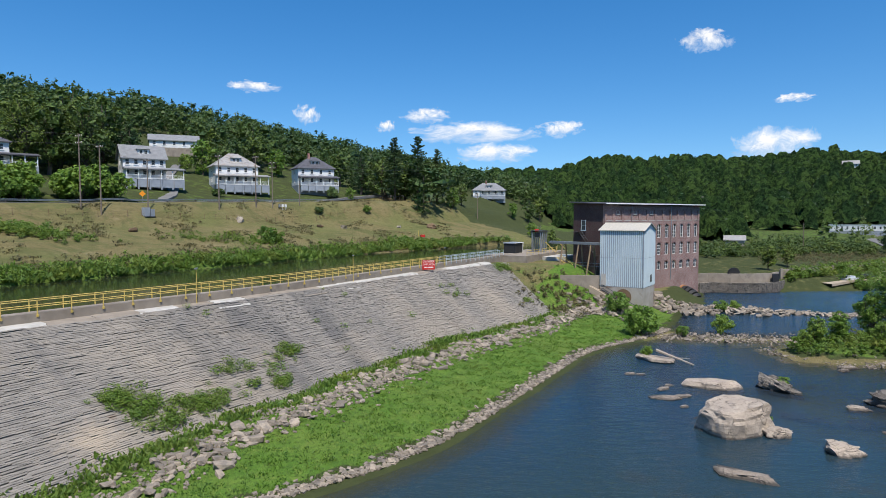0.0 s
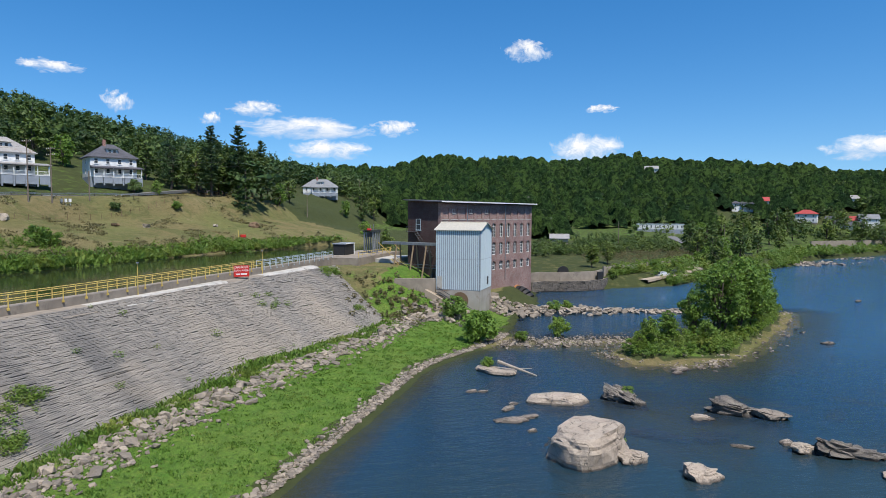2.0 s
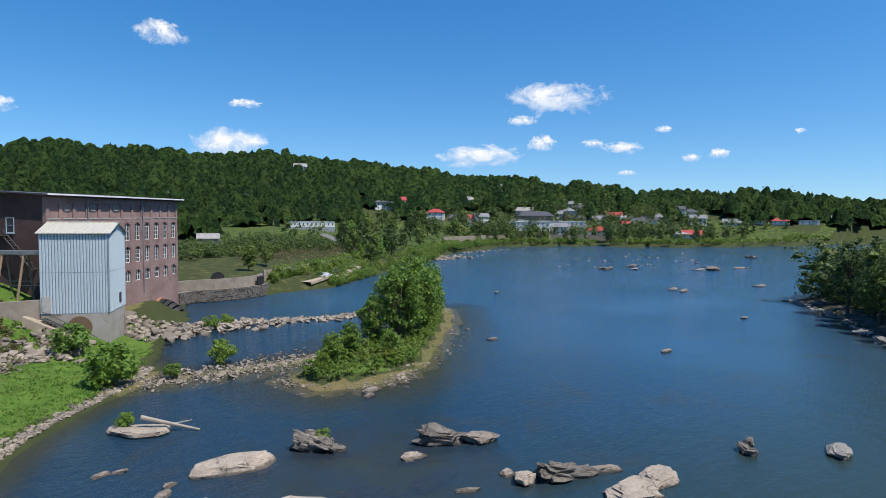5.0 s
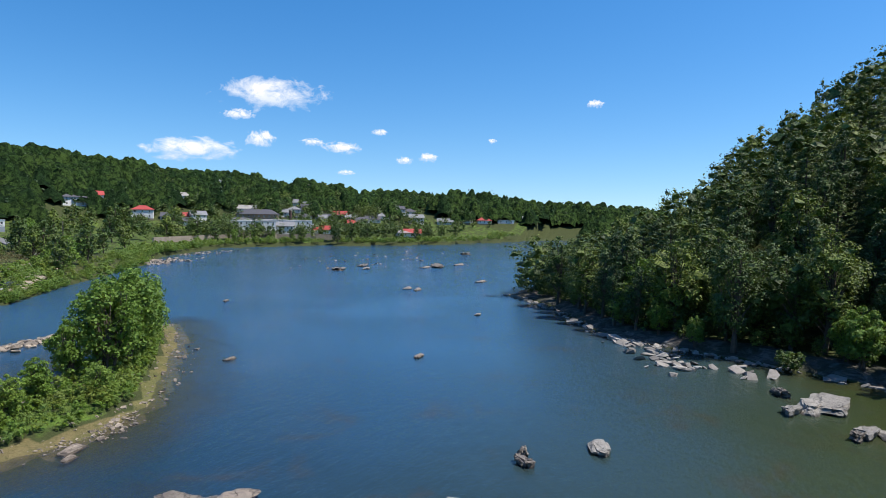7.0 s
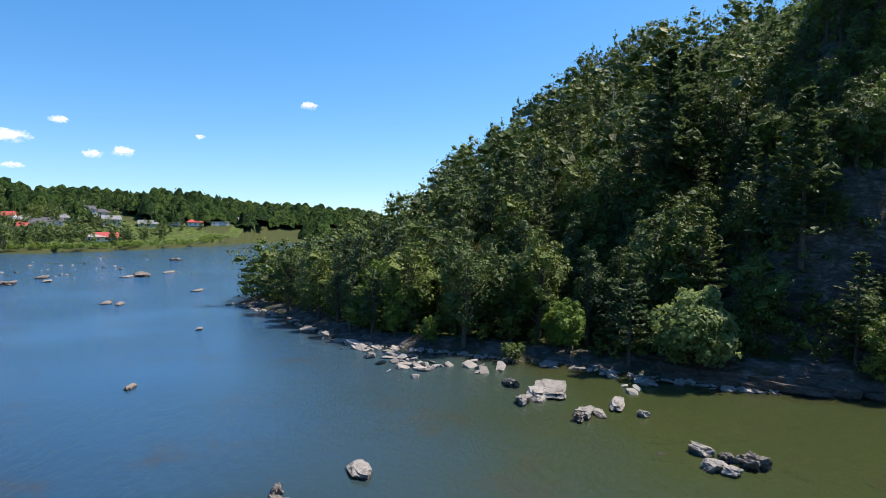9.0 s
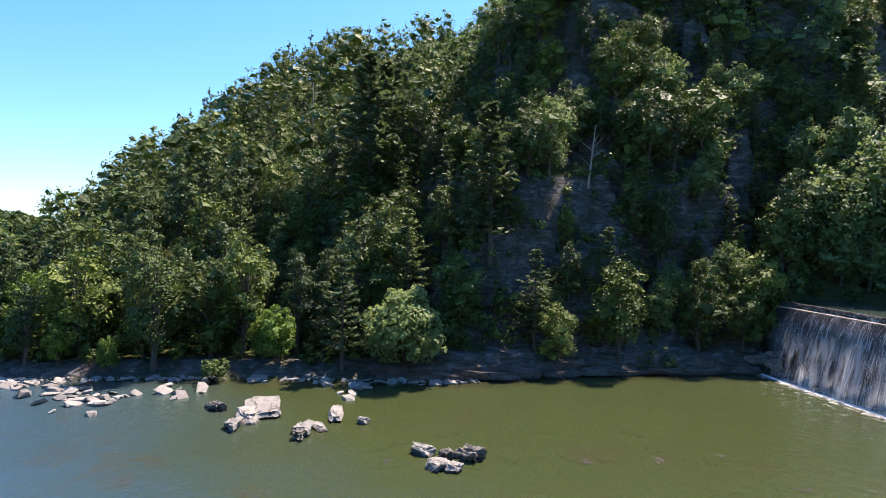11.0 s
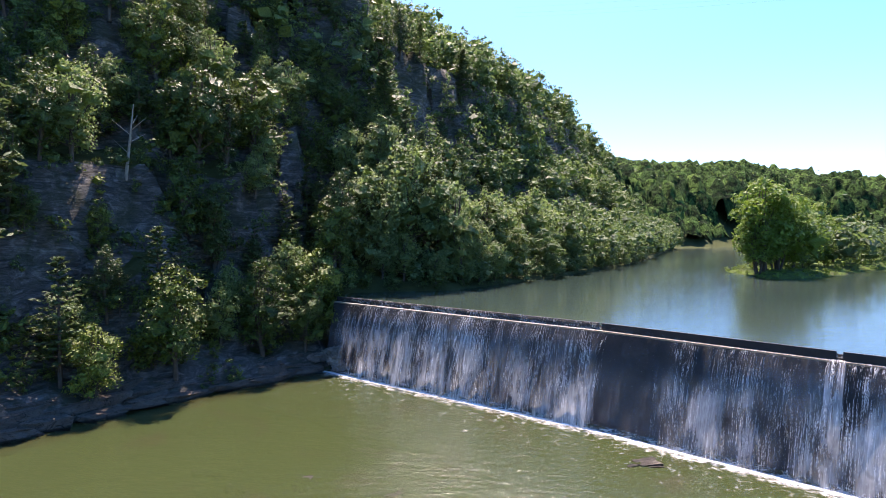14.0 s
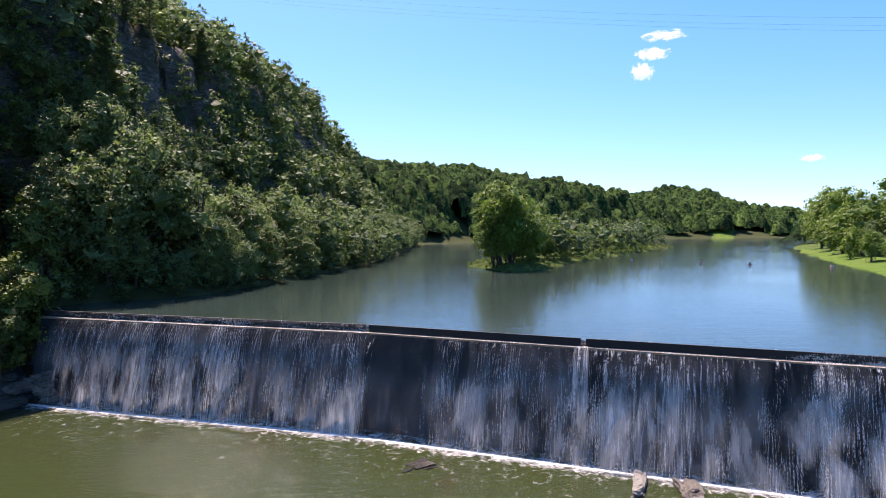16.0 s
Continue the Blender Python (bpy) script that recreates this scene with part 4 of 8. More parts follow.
def sprinkle(rng, count, box, keep, gap):
    """Random spots in a box that keep() accepts, at least gap(x, y) apart."""
    x = rng.uniform(box[0], box[2], count)
    y = rng.uniform(box[1], box[3], count)
    ok = keep(x, y)
    x, y = x[ok], y[ok]
    cells, out = {}, []
    for px, py in zip(x.tolist(), y.tolist()):
        g = gap(px, py)
        cx, cy = int(px // 6), int(py // 6)
        near = [q for i in range(cx - 1, cx + 2) for j in range(cy - 1, cy + 2) for q in cells.get((i, j), ())]
        if all((px - a) ** 2 + (py - b) ** 2 > g * g for a, b in near):
            cells.setdefault((cx, cy), []).append((px, py))
            out.append((px, py))
    return out


# prototypes stand far out of the way below the ground and are removed at the end
broad_a = broad_tree("broadleaf_tree", 11, 13, 4.6, 3300, 0.165, M["leaf_mid"], M["bark"], 22, 0.16)
broad_b = broad_tree("broadleaf_tree", 12, 15, 4.4, 3400, 0.165, M["leaf_mid"], M["bark"], 24, 0.16)
broad_c = broad_tree("broadleaf_tree", 13, 10, 4.2, 3000, 0.155, M["leaf_near"], M["bark"], 20, 0.14)
broad_d = broad_tree("broadleaf_tree", 14, 11, 4.0, 3300, 0.14, M["leaf_pale"], M["bark"], 20, 0.14)
broad_e = broad_tree("broadleaf_tree", 27, 17, 4.0, 3400, 0.165, M["leaf_mid"], M["bark"], 24, 0.22)
slim_a = broad_tree("broadleaf_tree", 15, 15, 3.0, 2700, 0.155, M["leaf_deep"], M["bark"], 20, 0.14)
isle_a = broad_tree("sycamore_tree", 16, 12, 4.8, 5200, 0.20, M["leaf_near"], M["bark"], 34, 0.2, 4, 0.5, 0.74)
isle_b = broad_tree("sycamore_tree", 17, 9, 3.4, 3600, 0.18, M["leaf_near"], M["bark"], 26, 0.18, 3, 0.5, 0.74)
pine_a = pine_tree("pine_tree", 18, 19, 4.6, 20, 34, 0.46, M["needle"])
pine_b = pine_tree("pine_tree", 19, 14, 3.6, 15, 24, 0.36, M["needle"])
bush_a = bush_thing("bush", 20, 2.4, 1.7, 1000, 0.13, M["leaf_near"])
bush_b = bush_thing("bush", 21, 1.6, 1.5, 800, 0.11, M["leaf_mid"])
bush_pale = bush_thing("bush", 22, 6.2, 3.9, 5600, 0.15, M["leaf_pale"], 26)
park_tree = broad_tree("broadleaf_tree", 25, 13, 5.6, 4200, 0.18, M["leaf_near"], M["bark"], 24, 0.10)
plain_a = broad_tree("broadleaf_tree", 11, 13, 4.6, 650, 0.40, M["leaf_mid"], M["bark"], 12, 0.12)
plain_b = broad_tree("broadleaf_tree", 12, 15, 4.4, 650, 0.40, M["leaf_mid"], M["bark"], 12, 0.12)
plain_c = broad_tree("broadleaf_tree", 13, 10, 4.2, 600, 0.36, M["leaf_near"], M["bark"], 12, 0.12)
SIMPLER = {broad_a: plain_a, broad_b: plain_b, broad_c: plain_c}
PROTOS = [plain_a, plain_b, plain_c, park_tree, broad_a, broad_b, broad_c, broad_d, broad_e, slim_a, isle_a, isle_b, pine_a, pine_b, bush_a, bush_b, bush_pale]
tags = {"broadleaf_tree": ("broadleaf tree in full green summer leaf", "tree"), "sycamore_tree": ("light green many-stemmed river tree on the isle", "tree"),
        "pine_tree": ("tall pine with tiers of drooping boughs", "tree"), "bush": ("round leafy green bush on the bank", "bush")}
for p in PROTOS:
    tagged(p, *tags[p.name.split(".")[0]])
tagged(bush_pale, "large pale-leaved bush at the foot of the cliff", "bush")

rng = np.random.RandomState(5)


def slope_of(x, y):
    e = 1.5
    return np.hypot(land_z(x + e, y, False) - land_z(x - e, y, False), land_z(x, y + e, False) - land_z(x, y - e, False)) / (2 * e)


def hill_keep(x, y):
    w = away(x, y, RIGHT_LOW + RIGHT_HIGH)
    near = (np.hypot(x - 28, y - 30) < 235) | ((np.hypot(x - 28, y - 30) < 320) & (away(x, y, RIGHT_HIGH) < 60))
    bare = (slope_of(x, y) > 1.5) & (wavy(x, y, 34, 81) > 0.8) & (rng.uniform(size=x.shape) > 0.12)
    for cx, cy, cr in ((87.0, -41.5, 5.5), (76.0, -62.5, 4.5), (67.0, -109.0, 9.0), (59.0, -127.0, 6.0), (90.0, -21.0, 4.5), (84.0, -36.0, 4.0), (90.0, -7.0, 8.0), (86.0, -14.0, 4.0), (101.5, 6.0, 6.0)):
        bare |= np.hypot(x - cx, y - cy) < cr
    toe_bare = (w < 4) & (away(x, y, RIGHT_HIGH) > 10) & (x + 0.8 * y < 80) & (rng.uniform(size=x.shape) > 0.2)
    return inside(x, y, HILL) & near & (w > 0.8) & (w < 104) & ~bare & ~toe_bare


hill_spots = sprinkle(rng, 26000, (-60, -290, 260, 90), hill_keep, lambda x, y: 3.1 if x + 0.8 * y < 80 else 4.2)
hx, hy = np.array(hill_spots).T
near_spots = [hill_spots[i] for i in np.argsort(np.hypot(hx - 40, hy - 20) + 0.4 * away(hx, hy, RIGHT_LOW + RIGHT_HIGH))[:190]]
for i, (x, y) in enumerate(near_spots):
    gorge_side = x + 0.8 * y < 70
    kinds = (broad_a, pine_a, slim_a, pine_b, broad_e, broad_d, broad_a, pine_b, slim_a) if gorge_side else (broad_a, broad_b, slim_a, slim_a, broad_e, broad_b, slim_a, pine_b)
    if y < -45:
        kinds = (broad_d, broad_d, broad_a, slim_a, pine_b, broad_d, broad_d, broad_b)
    w = away(np.array([x]), np.array([y]), RIGHT_LOW + RIGHT_HIGH)[0]
    steep_ = slope_of(np.array([x]), np.array([y]))[0]
    stand(kinds[rng.randint(len(kinds))], x, y, rng.uniform(0.85, 1.3) * (0.85 if w < 5 else 1) * (0.72 if steep_ > 1.3 else 1), rng.uniform(0, 360))
fine_units = [unit_fine(k + 40, 660, 0.0155, 0.36, 13) for k in range(6)]
fine_pines = [unit_fine_pine(k + 40, 600, 0.0165) for k in range(2)]
edge_units = [unit_fine(k + 70, 300, 0.026, 0.42, 10) for k in range(6)] + [unit_fine_pine(k + 70, 260, 0.028, 0.24) for k in range(2)]
far_units = [unit_broad(k + 20, 9, 0.075, 0.46) for k in range(6)]


def canopy(name, spots, cell, material, label):
    """The closed roof of a forest: a sheet that rises to a dome over every tree. Spots are (x, y, z, height, tone)."""
    x0, y0 = min(p[0] for p in spots) - 12, min(p[1] for p in spots) - 12
    nx, ny = int((max(p[0] for p in spots) + 12 - x0) / cell) + 1, int((max(p[1] for p in spots) + 12 - y0) / cell) + 1
    top = np.full((ny, nx), -1e3)
    hue = np.zeros((ny, nx))
    for x, y, z, h, tone in spots:
        r, e = h * 0.36, h * 0.62
        i0, i1 = max(0, int((x - e - x0) / cell)), min(nx - 1, int((x + e - x0) / cell) + 1)
        j0, j1 = max(0, int((y - e - y0) / cell)), min(ny - 1, int((y + e - y0) / cell) + 1)
        ii, jj = np.meshgrid(np.arange(i0, i1 + 1), np.arange(j0, j1 + 1))
        d = ((ii * cell + x0 - x) ** 2 + (jj * cell + y0 - y) ** 2) / (r * r)
        if tone < 0.10:  # conifers rise to a point
            dome = z + h * (0.30 + 0.74 * np.clip(1 - np.sqrt(d), 0, 1))
        else:
            dome = z + h * (0.30 + 0.68 * np.sqrt(np.clip(1 - d, 0, 1)))
        dome = np.where(d < 3.2, dome - h * 0.22 * np.clip((d - 1) / 2.2, 0, 1), -1e3)
        sub = top[j0:j1 + 1, i0:i1 + 1]
        new_ = dome > sub
        sub[new_] = dome[new_]
        hue[j0:j1 + 1, i0:i1 + 1][new_] = tone
    jit = np.random.RandomState(len(spots))
    gx_, gy_ = np.meshgrid(np.arange(nx) * cell + x0, np.arange(ny) * cell + y0)
    gx_, gy_ = gx_ + jit.uniform(-0.4, 0.4, gx_.shape) * cell, gy_ + jit.uniform(-0.4, 0.4, gx_.shape) * cell
    z_ = top + jit.uniform(-0.8, 0.8, top.shape)
    ok = top > -500
    idx = np.arange(nx * ny).reshape(ny, nx)
    full = ok[:-1, :-1] & ok[:-1, 1:] & ok[1:, 1:] & ok[1:, :-1]
    q = np.stack([idx[:-1, :-1], idx[:-1, 1:], idx[1:, 1:], idx[1:, :-1]], -1)[full]
    used_, inv = np.unique(q, return_inverse=True)
    v = np.stack([gx_, gy_, z_], -1).reshape(-1, 3)[used_]
    me = arrays(name, v, inv.reshape(-1, 4), material, hue.ravel()[used_])
    return tagged(new(name, me), label, "forest", kind="stuff")


def spots_for(points, lo, hi, sink=0.6):
    px, py = np.array(points).T
    return [(x, y, z - sink, rng.uniform(lo, hi), rng.uniform(0, 1) ** 1.5) for x, y, z in zip(px, py, land_z(px, py))]


used = set(near_spots)
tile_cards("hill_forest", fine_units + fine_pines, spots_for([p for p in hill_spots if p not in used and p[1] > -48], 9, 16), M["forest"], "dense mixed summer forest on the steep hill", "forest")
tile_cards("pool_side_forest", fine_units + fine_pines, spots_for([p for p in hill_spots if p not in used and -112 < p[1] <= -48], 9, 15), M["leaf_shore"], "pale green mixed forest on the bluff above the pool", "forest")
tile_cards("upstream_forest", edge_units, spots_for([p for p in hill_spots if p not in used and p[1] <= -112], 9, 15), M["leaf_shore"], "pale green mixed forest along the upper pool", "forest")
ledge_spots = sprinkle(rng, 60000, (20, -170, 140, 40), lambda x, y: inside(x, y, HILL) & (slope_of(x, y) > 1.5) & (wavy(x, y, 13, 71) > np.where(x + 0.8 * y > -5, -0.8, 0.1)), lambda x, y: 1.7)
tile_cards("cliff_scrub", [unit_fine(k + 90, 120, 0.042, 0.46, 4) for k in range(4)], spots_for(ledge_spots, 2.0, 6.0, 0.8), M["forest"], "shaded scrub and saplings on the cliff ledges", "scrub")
crag_spots = sprinkle(rng, 30000, (40, -150, 140, 30), lambda x, y: inside(x, y, HILL) & (slope_of(x, y) > 1.5) & (x + 0.8 * y > -70) & (x + 0.8 * y < 78), lambda x, y: 3.0 if x + 0.8 * y > -5 else 4.2)
for x, y in crag_spots[:60]:
    kinds = (pine_b, slim_a, pine_b, broad_e, broad_a, slim_a)
    stand(kinds[rng.randint(len(kinds))], x, y, rng.uniform(0.4, 0.85), rng.uniform(0, 360), sink=0.5)
CLEAR = [(-99, 228, 22), (-84, 205, 14), (27, 320, 34), (20, 290, 30), (14, 262, 24), (-89, 162, 18), (-52, 190, 20), (-52, 238, 18), (-115, 145, 16), (-122, 232, 34), (-20, 268, 20), (10, 300, 30)]


def left_keep(x, y):
    s, n = to_sn(x, y)
    open_ = np.zeros(x.shape, bool)
    for cx, cy, cr in CLEAR:
        open_ |= np.hypot(x - cx, y - cy) < cr
    lawn = (n < 172 + 14 * wavy(x, y, 60, 12)) & (s < 190)
    wall = (n > 112) & (s > 185)
    return (n > 145) & ~lawn & ~open_ & (np.hypot(x, y) < 430) | (wall & (np.hypot(x, y) < 430) & ~open_ & (x < 60))


left_spots = sprinkle(rng, 9000, (-330, 60, 80, 430), left_keep, lambda x, y: 5.6 if x * x + y * y < 78400 else 6.6)
left_trees = spots_for(left_spots, 11, 19)
tile_cards("hillside_forest", edge_units, left_trees, M["hillside_leaf"], "dark green mixed forest above the houses", "forest")


def far_keep(x, y):
    r = np.hypot(x, y)
    az = np.degrees(np.arctan2(x, y)) % 360
    z = land_z(x, y, False)
    seen = (az < 105) | (az > 318) | ((az > 168) & (az < 236))
    town = (np.hypot(x - 410, y - 280) < 150) & (z < 22) & (wavy(x, y, 45, 14) < 0.7)
    low = (z < 12) & ((wavy(x, y, 60, 15) < 0.4) | ((az > 40) & (az < 80)))
    town |= (np.abs(x - 205) < 45) & (y > 220) & (y < 345)
    wet = (z < 2.0) | ((az > 150) & (az < 240) & (z < 10.6))
    return (r > 290) & (r < 700) & seen & ~town & ~low & ~wet & ~(left_keep(x, y) & (r < 430)) & ~((np.hypot(x - 228, y - 318) < 32)) & ~(np.hypot(x - 27, y - 318) < 36)


far_spots = sprinkle(rng, 60000, (-560, -720, 760, 760), far_keep, lambda x, y: 5.6)
far_trees = spots_for(far_spots, 9, 16)
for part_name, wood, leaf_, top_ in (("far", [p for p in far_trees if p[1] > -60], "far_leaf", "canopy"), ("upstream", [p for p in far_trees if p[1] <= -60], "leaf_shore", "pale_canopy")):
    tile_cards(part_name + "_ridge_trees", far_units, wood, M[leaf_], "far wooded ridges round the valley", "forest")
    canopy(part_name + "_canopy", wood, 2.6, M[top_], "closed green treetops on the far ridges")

# ---------------------------------------------------------------- dam, slope, walkway


def strip(line, profile, material, name, parent=None, label=""):
    """A profile of (offset to the right, height) swept along a line."""
    b = Build()
    k = len(profile)
    for (ax, ay), (bx, by) in zip(line, line[1:]):
        d = Vector((bx - ax, by - ay, 0)).normalized()
        r = Vector((d.y, -d.x, 0))
        vs = [Vector((px, py, 0)) + r * o + Vector((0, 0, z)) for px, py in ((ax, ay), (bx, by)) for o, z in profile]
        fs = [(i, (i + 1) % k, k + (i + 1) % k, k + i) for i in range(k)] + [tuple(range(k)), tuple(range(k, 2 * k))[::-1]]
        b.add(vs, fs)
    return part(name, b, material, parent, label)


def make_fall(name, dense, fine):
    """Falling water: white threads and veils with gaps, lit from behind."""
    n = Nodes(name)
    node = n.tree.nodes.new("ShaderNodeAttribute")
    node.attribute_name = "flow"
    sep = n.add("ShaderNodeSeparateColor")
    n.link(node.outputs["Color"], sep.inputs[0])
    com = n.add("ShaderNodeCombineXYZ")
    n.link(n.math("MULTIPLY", sep.outputs[0], 100.0), com.inputs[0])
    n.link(n.math("MULTIPLY", sep.outputs[1], 10.0), com.inputs[1])
    v = com.outputs[0]
    veil = n.noise(1.0, 4, 0.5, n.mapped(v, (0.42, 0.16, 1)), 0.35)
    fold = n.noise(1.0, 4, 0.6, n.mapped(v, (1.6, 0.22, 1)), 0.3)
    thread = n.noise(1.0, 4, 0.7, n.mapped(v, (8.0, 0.32, 1)), 0.3)
    group = n.noise(1.0, 3, 0.6, n.mapped(v, (0.55, 0.10, 1)))
    drop = n.noise(1.0, 3, 0.7, n.mapped(v, (14.0, 4.5, 1)))
    low = n.ramp(sep.outputs[1], [(0.0, 0.62), (0.18, 0.85), (0.5, 0.8), (0.75, 0.30), (1.0, 0.03)])
    a = n.math("MULTIPLY", n.math("MULTIPLY", n.math("MULTIPLY", n.ramp(veil, [(0.38, 0.0), (0.64, 0.72)]), n.ramp(fold, [(0.34, 0.15), (0.62, 1.0)])), n.ramp(thread, [(0.25, 0.6), (0.6, 1.0)])), low)
    b = n.math("MULTIPLY", n.math("MULTIPLY", n.ramp(thread, [(0.54, 0.0), (0.585, 1.0)]), n.ramp(drop, [(0.46, 0.05), (0.58, 1.0)])), n.ramp(group, [(0.42, 0.04), (0.60, 0.85)]))
    alpha = n.math("MULTIPLY", n.math("ADD", a, n.math("MULTIPLY", b, fine)), n.math("MULTIPLY", sep.outputs[2], dense), True)
    n.done((0.93, 0.93, 0.93), 0.5, 0, 0.3)
    tr = n.add("ShaderNodeBsdfTranslucent")
    tr.inputs[0].default_value = (0.93, 0.93, 0.93, 1)
    body = n.add("ShaderNodeMixShader", Fac=0.5)
    n.link(n.bsdf.outputs[0], body.inputs[1])
    n.link(tr.outputs[0], body.inputs[2])
    clear = n.add("ShaderNodeBsdfTransparent")
    out = n.add("ShaderNodeMixShader")
    n.link(alpha, out.inputs[0])
    n.link(clear.outputs[0], out.inputs[1])
    n.link(body.outputs[0], out.inputs[2])
    n.link(out.outputs[0], n.out.inputs[0])
    return n.mat


def make_foam():
    n = Nodes("foam")
    node = n.tree.nodes.new("ShaderNodeAttribute")
    node.attribute_name = "flow"
    sep = n.add("ShaderNodeSeparateColor")
    n.link(node.outputs["Color"], sep.inputs[0])
    pos = n.world_place()
    froth = n.noise(1.2, 8, 0.72, pos, 0.8)
    fleck = n.noise(9.0, 2, 0.5, pos)
    edge = n.math("SUBTRACT", n.math("ADD", froth, n.math("MULTIPLY", sep.outputs[1], 1.25)), 0.82)
    a = n.math("ADD", n.ramp(edge, [(0.0, 0.0), (0.45, 1.0)]), n.math("MULTIPLY", n.ramp(fleck, [(0.70, 0.0), (0.75, 0.9)]), n.ramp(sep.outputs[1], [(0.0, 0.0), (0.4, 1.0)])), True)
    n.done((0.95, 0.95, 0.94), 0.6, 0, 0.3)
    n.link(a, n.bsdf.inputs["Alpha"])
    return n.mat


M["fall"] = make_fall("falling_water", 2.5, 1.1)
M["jet"] = make_fall("water_jet", 1.8, 1.4)
M["foam"] = make_foam()


def flow_sheet(name, line, rows, material, parent, thick=1.0, cut=None, step=1.0):
    """A sheet along a line through rows of (offset, height, v); the attribute 'flow' holds length, height and strength."""
    pts = []
    dist = 0.0
    for (ax, ay), (bx, by) in zip(line, line[1:]):
        length = math.hypot(bx - ax, by - ay)
        k = max(1, int(length / step))
        r = ((by - ay) / length, -(bx - ax) / length)
        for i in range(k):
            t = i / k
            pts.append((ax + (bx - ax) * t, ay + (by - ay) * t, r, dist + length * t))
        dist += length
    pts.append((line[-1][0], line[-1][1], r, dist))
    vs, col = [], []
    for x, y, r, d in pts:
        for o, z, v in rows:
            jig = 0.10 * math.sin(d * 1.7 + z) + 0.06 * math.sin(d * 4.3 + 2 * z)
            vs.append((x + r[0] * (o + jig * (1 - v) * thick), y + r[1] * (o + jig * (1 - v) * thick), z))
            col.append((d / 100, v, cut(d) if cut else 1.0, 1.0))
    k = len(rows)
    quads = [(a * k + i, a * k + i + 1, (a + 1) * k + i + 1, (a + 1) * k + i) for a in range(len(pts) - 1) for i in range(k - 1)]
    me = arrays(name, vs, quads, material)
    at = me.color_attributes.new("flow", "FLOAT_COLOR", "POINT")
    at.data.foreach_set("color", np.array(col, np.float32).ravel())
    ob = part(name, me, material, parent)
    return ob


# the profile's offsets are to the left of the crest line as it runs here, so the line is turned round
CREST = DAM[::-1]
SPLIT = (28.0, -35.3)
dam = thing("dam", label="dark wet concrete overflow dam across the river", category="dam")
strip(CREST, [(-2.6, -2), (-2.5, 0.3), (-0.75, 9.0), (-0.2, 9.12), (-0.2, 9.3), (1.6, 9.3), (1.6, -2)], M["wet_concrete"], "body", dam)
strip(CREST, [(-0.78, 8.98), (-0.82, 9.14), (-0.22, 9.16), (-0.22, 8.98)], M["concrete"], "ledge", dam, "tan concrete ledge below the crest")
for line in (CREST[:2] + [(10.0, -23.7)], [(10.4, -24.0), SPLIT], [(28.3, -35.5), CREST[-1]]):
    strip(line, [(-0.2, 9.1), (-0.2, 9.85), (0.05, 9.85), (0.05, 9.1)], M["black"], "flashboard", dam, "black wet timber flashboard on the crest")
total = sum(math.dist(a, b) for a, b in zip(CREST, CREST[1:]))


def spill(d):
    """How much water comes over the crest along its length."""
    side = total - d
    dry = 1.0 if side > 60.5 else (0.5 if side > 47.5 else 0.15)
    if side <= 41:
        dry = 0.95
    return dry * (0.75 + 0.35 * math.sin(d * 0.31) * math.sin(d * 0.13 + 1)) * min(1, max(0.0, side / 4))


fall = thing("waterfall", label="thin white sheets of water falling down the dam", category="waterfall")
flow_sheet("veil", CREST, [(-0.86, 9.1, 1.0), (-1.15, 8.2, 0.92), (-1.6, 6.4, 0.7), (-2.1, 4.0, 0.45), (-2.55, 1.8, 0.2), (-2.95, -0.05, 0.0)], M["fall"], fall, cut=spill, step=0.6)
flow_sheet("spray", CREST, [(-0.9 - 1.22 * math.sqrt(9.1 - z), z, z / 9.1) for z in (9.05, 8.7, 8.0, 7.0, 5.6, 4.0, 2.2, -0.05)], M["fall"], fall, 1.5, cut=lambda d: 0.85 * spill(d + 1.0), step=0.7)
for (ax, ay), (bx, by), power in (((9.7, -23.6), (10.8, -24.2), 1.7), ((-5.8, -14.1), (-4.8, -14.7), 0.7)):
    flow_sheet("jet", [(ax, ay), (bx, by)], [(-0.5 - 1.3 * math.sqrt(9.4 - z), z, 0.8 * z / 9.1) for z in (9.3, 8.9, 8.0, 6.6, 5.0, 3.0, -0.05)], M["jet"], fall, cut=lambda d, p=power: p, step=0.25)
flow_sheet("brink", CREST, [(-0.20, 9.18, 1.0), (-0.55, 9.20, 0.9), (-0.88, 9.12, 0.7)], M["jet"], fall, 0, cut=lambda d: 1.6 * spill(d), step=1.0)
flow_sheet("trickle", CREST, [(-0.24, 9.9, 1.0), (-0.27, 9.5, 0.6), (-0.3, 9.16, 0.2)], M["fall"], fall, 0, cut=lambda d: 0.8 * spill(d), step=1.0)
flow_sheet("foam", CREST, [(-2.6, 0.03, 0.28), (-4.1, 0.035, 0.34), (-4.55, 0.04, 0.58), (-4.95, 0.035, 0.36), (-6.4, 0.03, 0.22), (-20.0, 0.02, 0.12)], M["foam"], fall, 0, cut=spill)

# black ledges at the cliff end of the dam, with water running over them
def wet_ledges():
    rk = np.random.RandomState(12)
    for k in range(11):
        x, y = 63.2 + rk.uniform(-0.8, 3.2), -51.2 + rk.uniform(-1.6, 2.2)
        rock(x, y, rk.uniform(1.6, 3.0), rk.uniform(1.2, 2.0), rk.uniform(1.0, 1.8), rk.uniform(0, 90), dark_rocks, k, 0.3 + 0.30 * k * rk.uniform(0.6, 1.0), "black wet rock ledge beside the dam", group="wet ledges")

# stone slope under the canal wall
rs = np.random.RandomState(31)


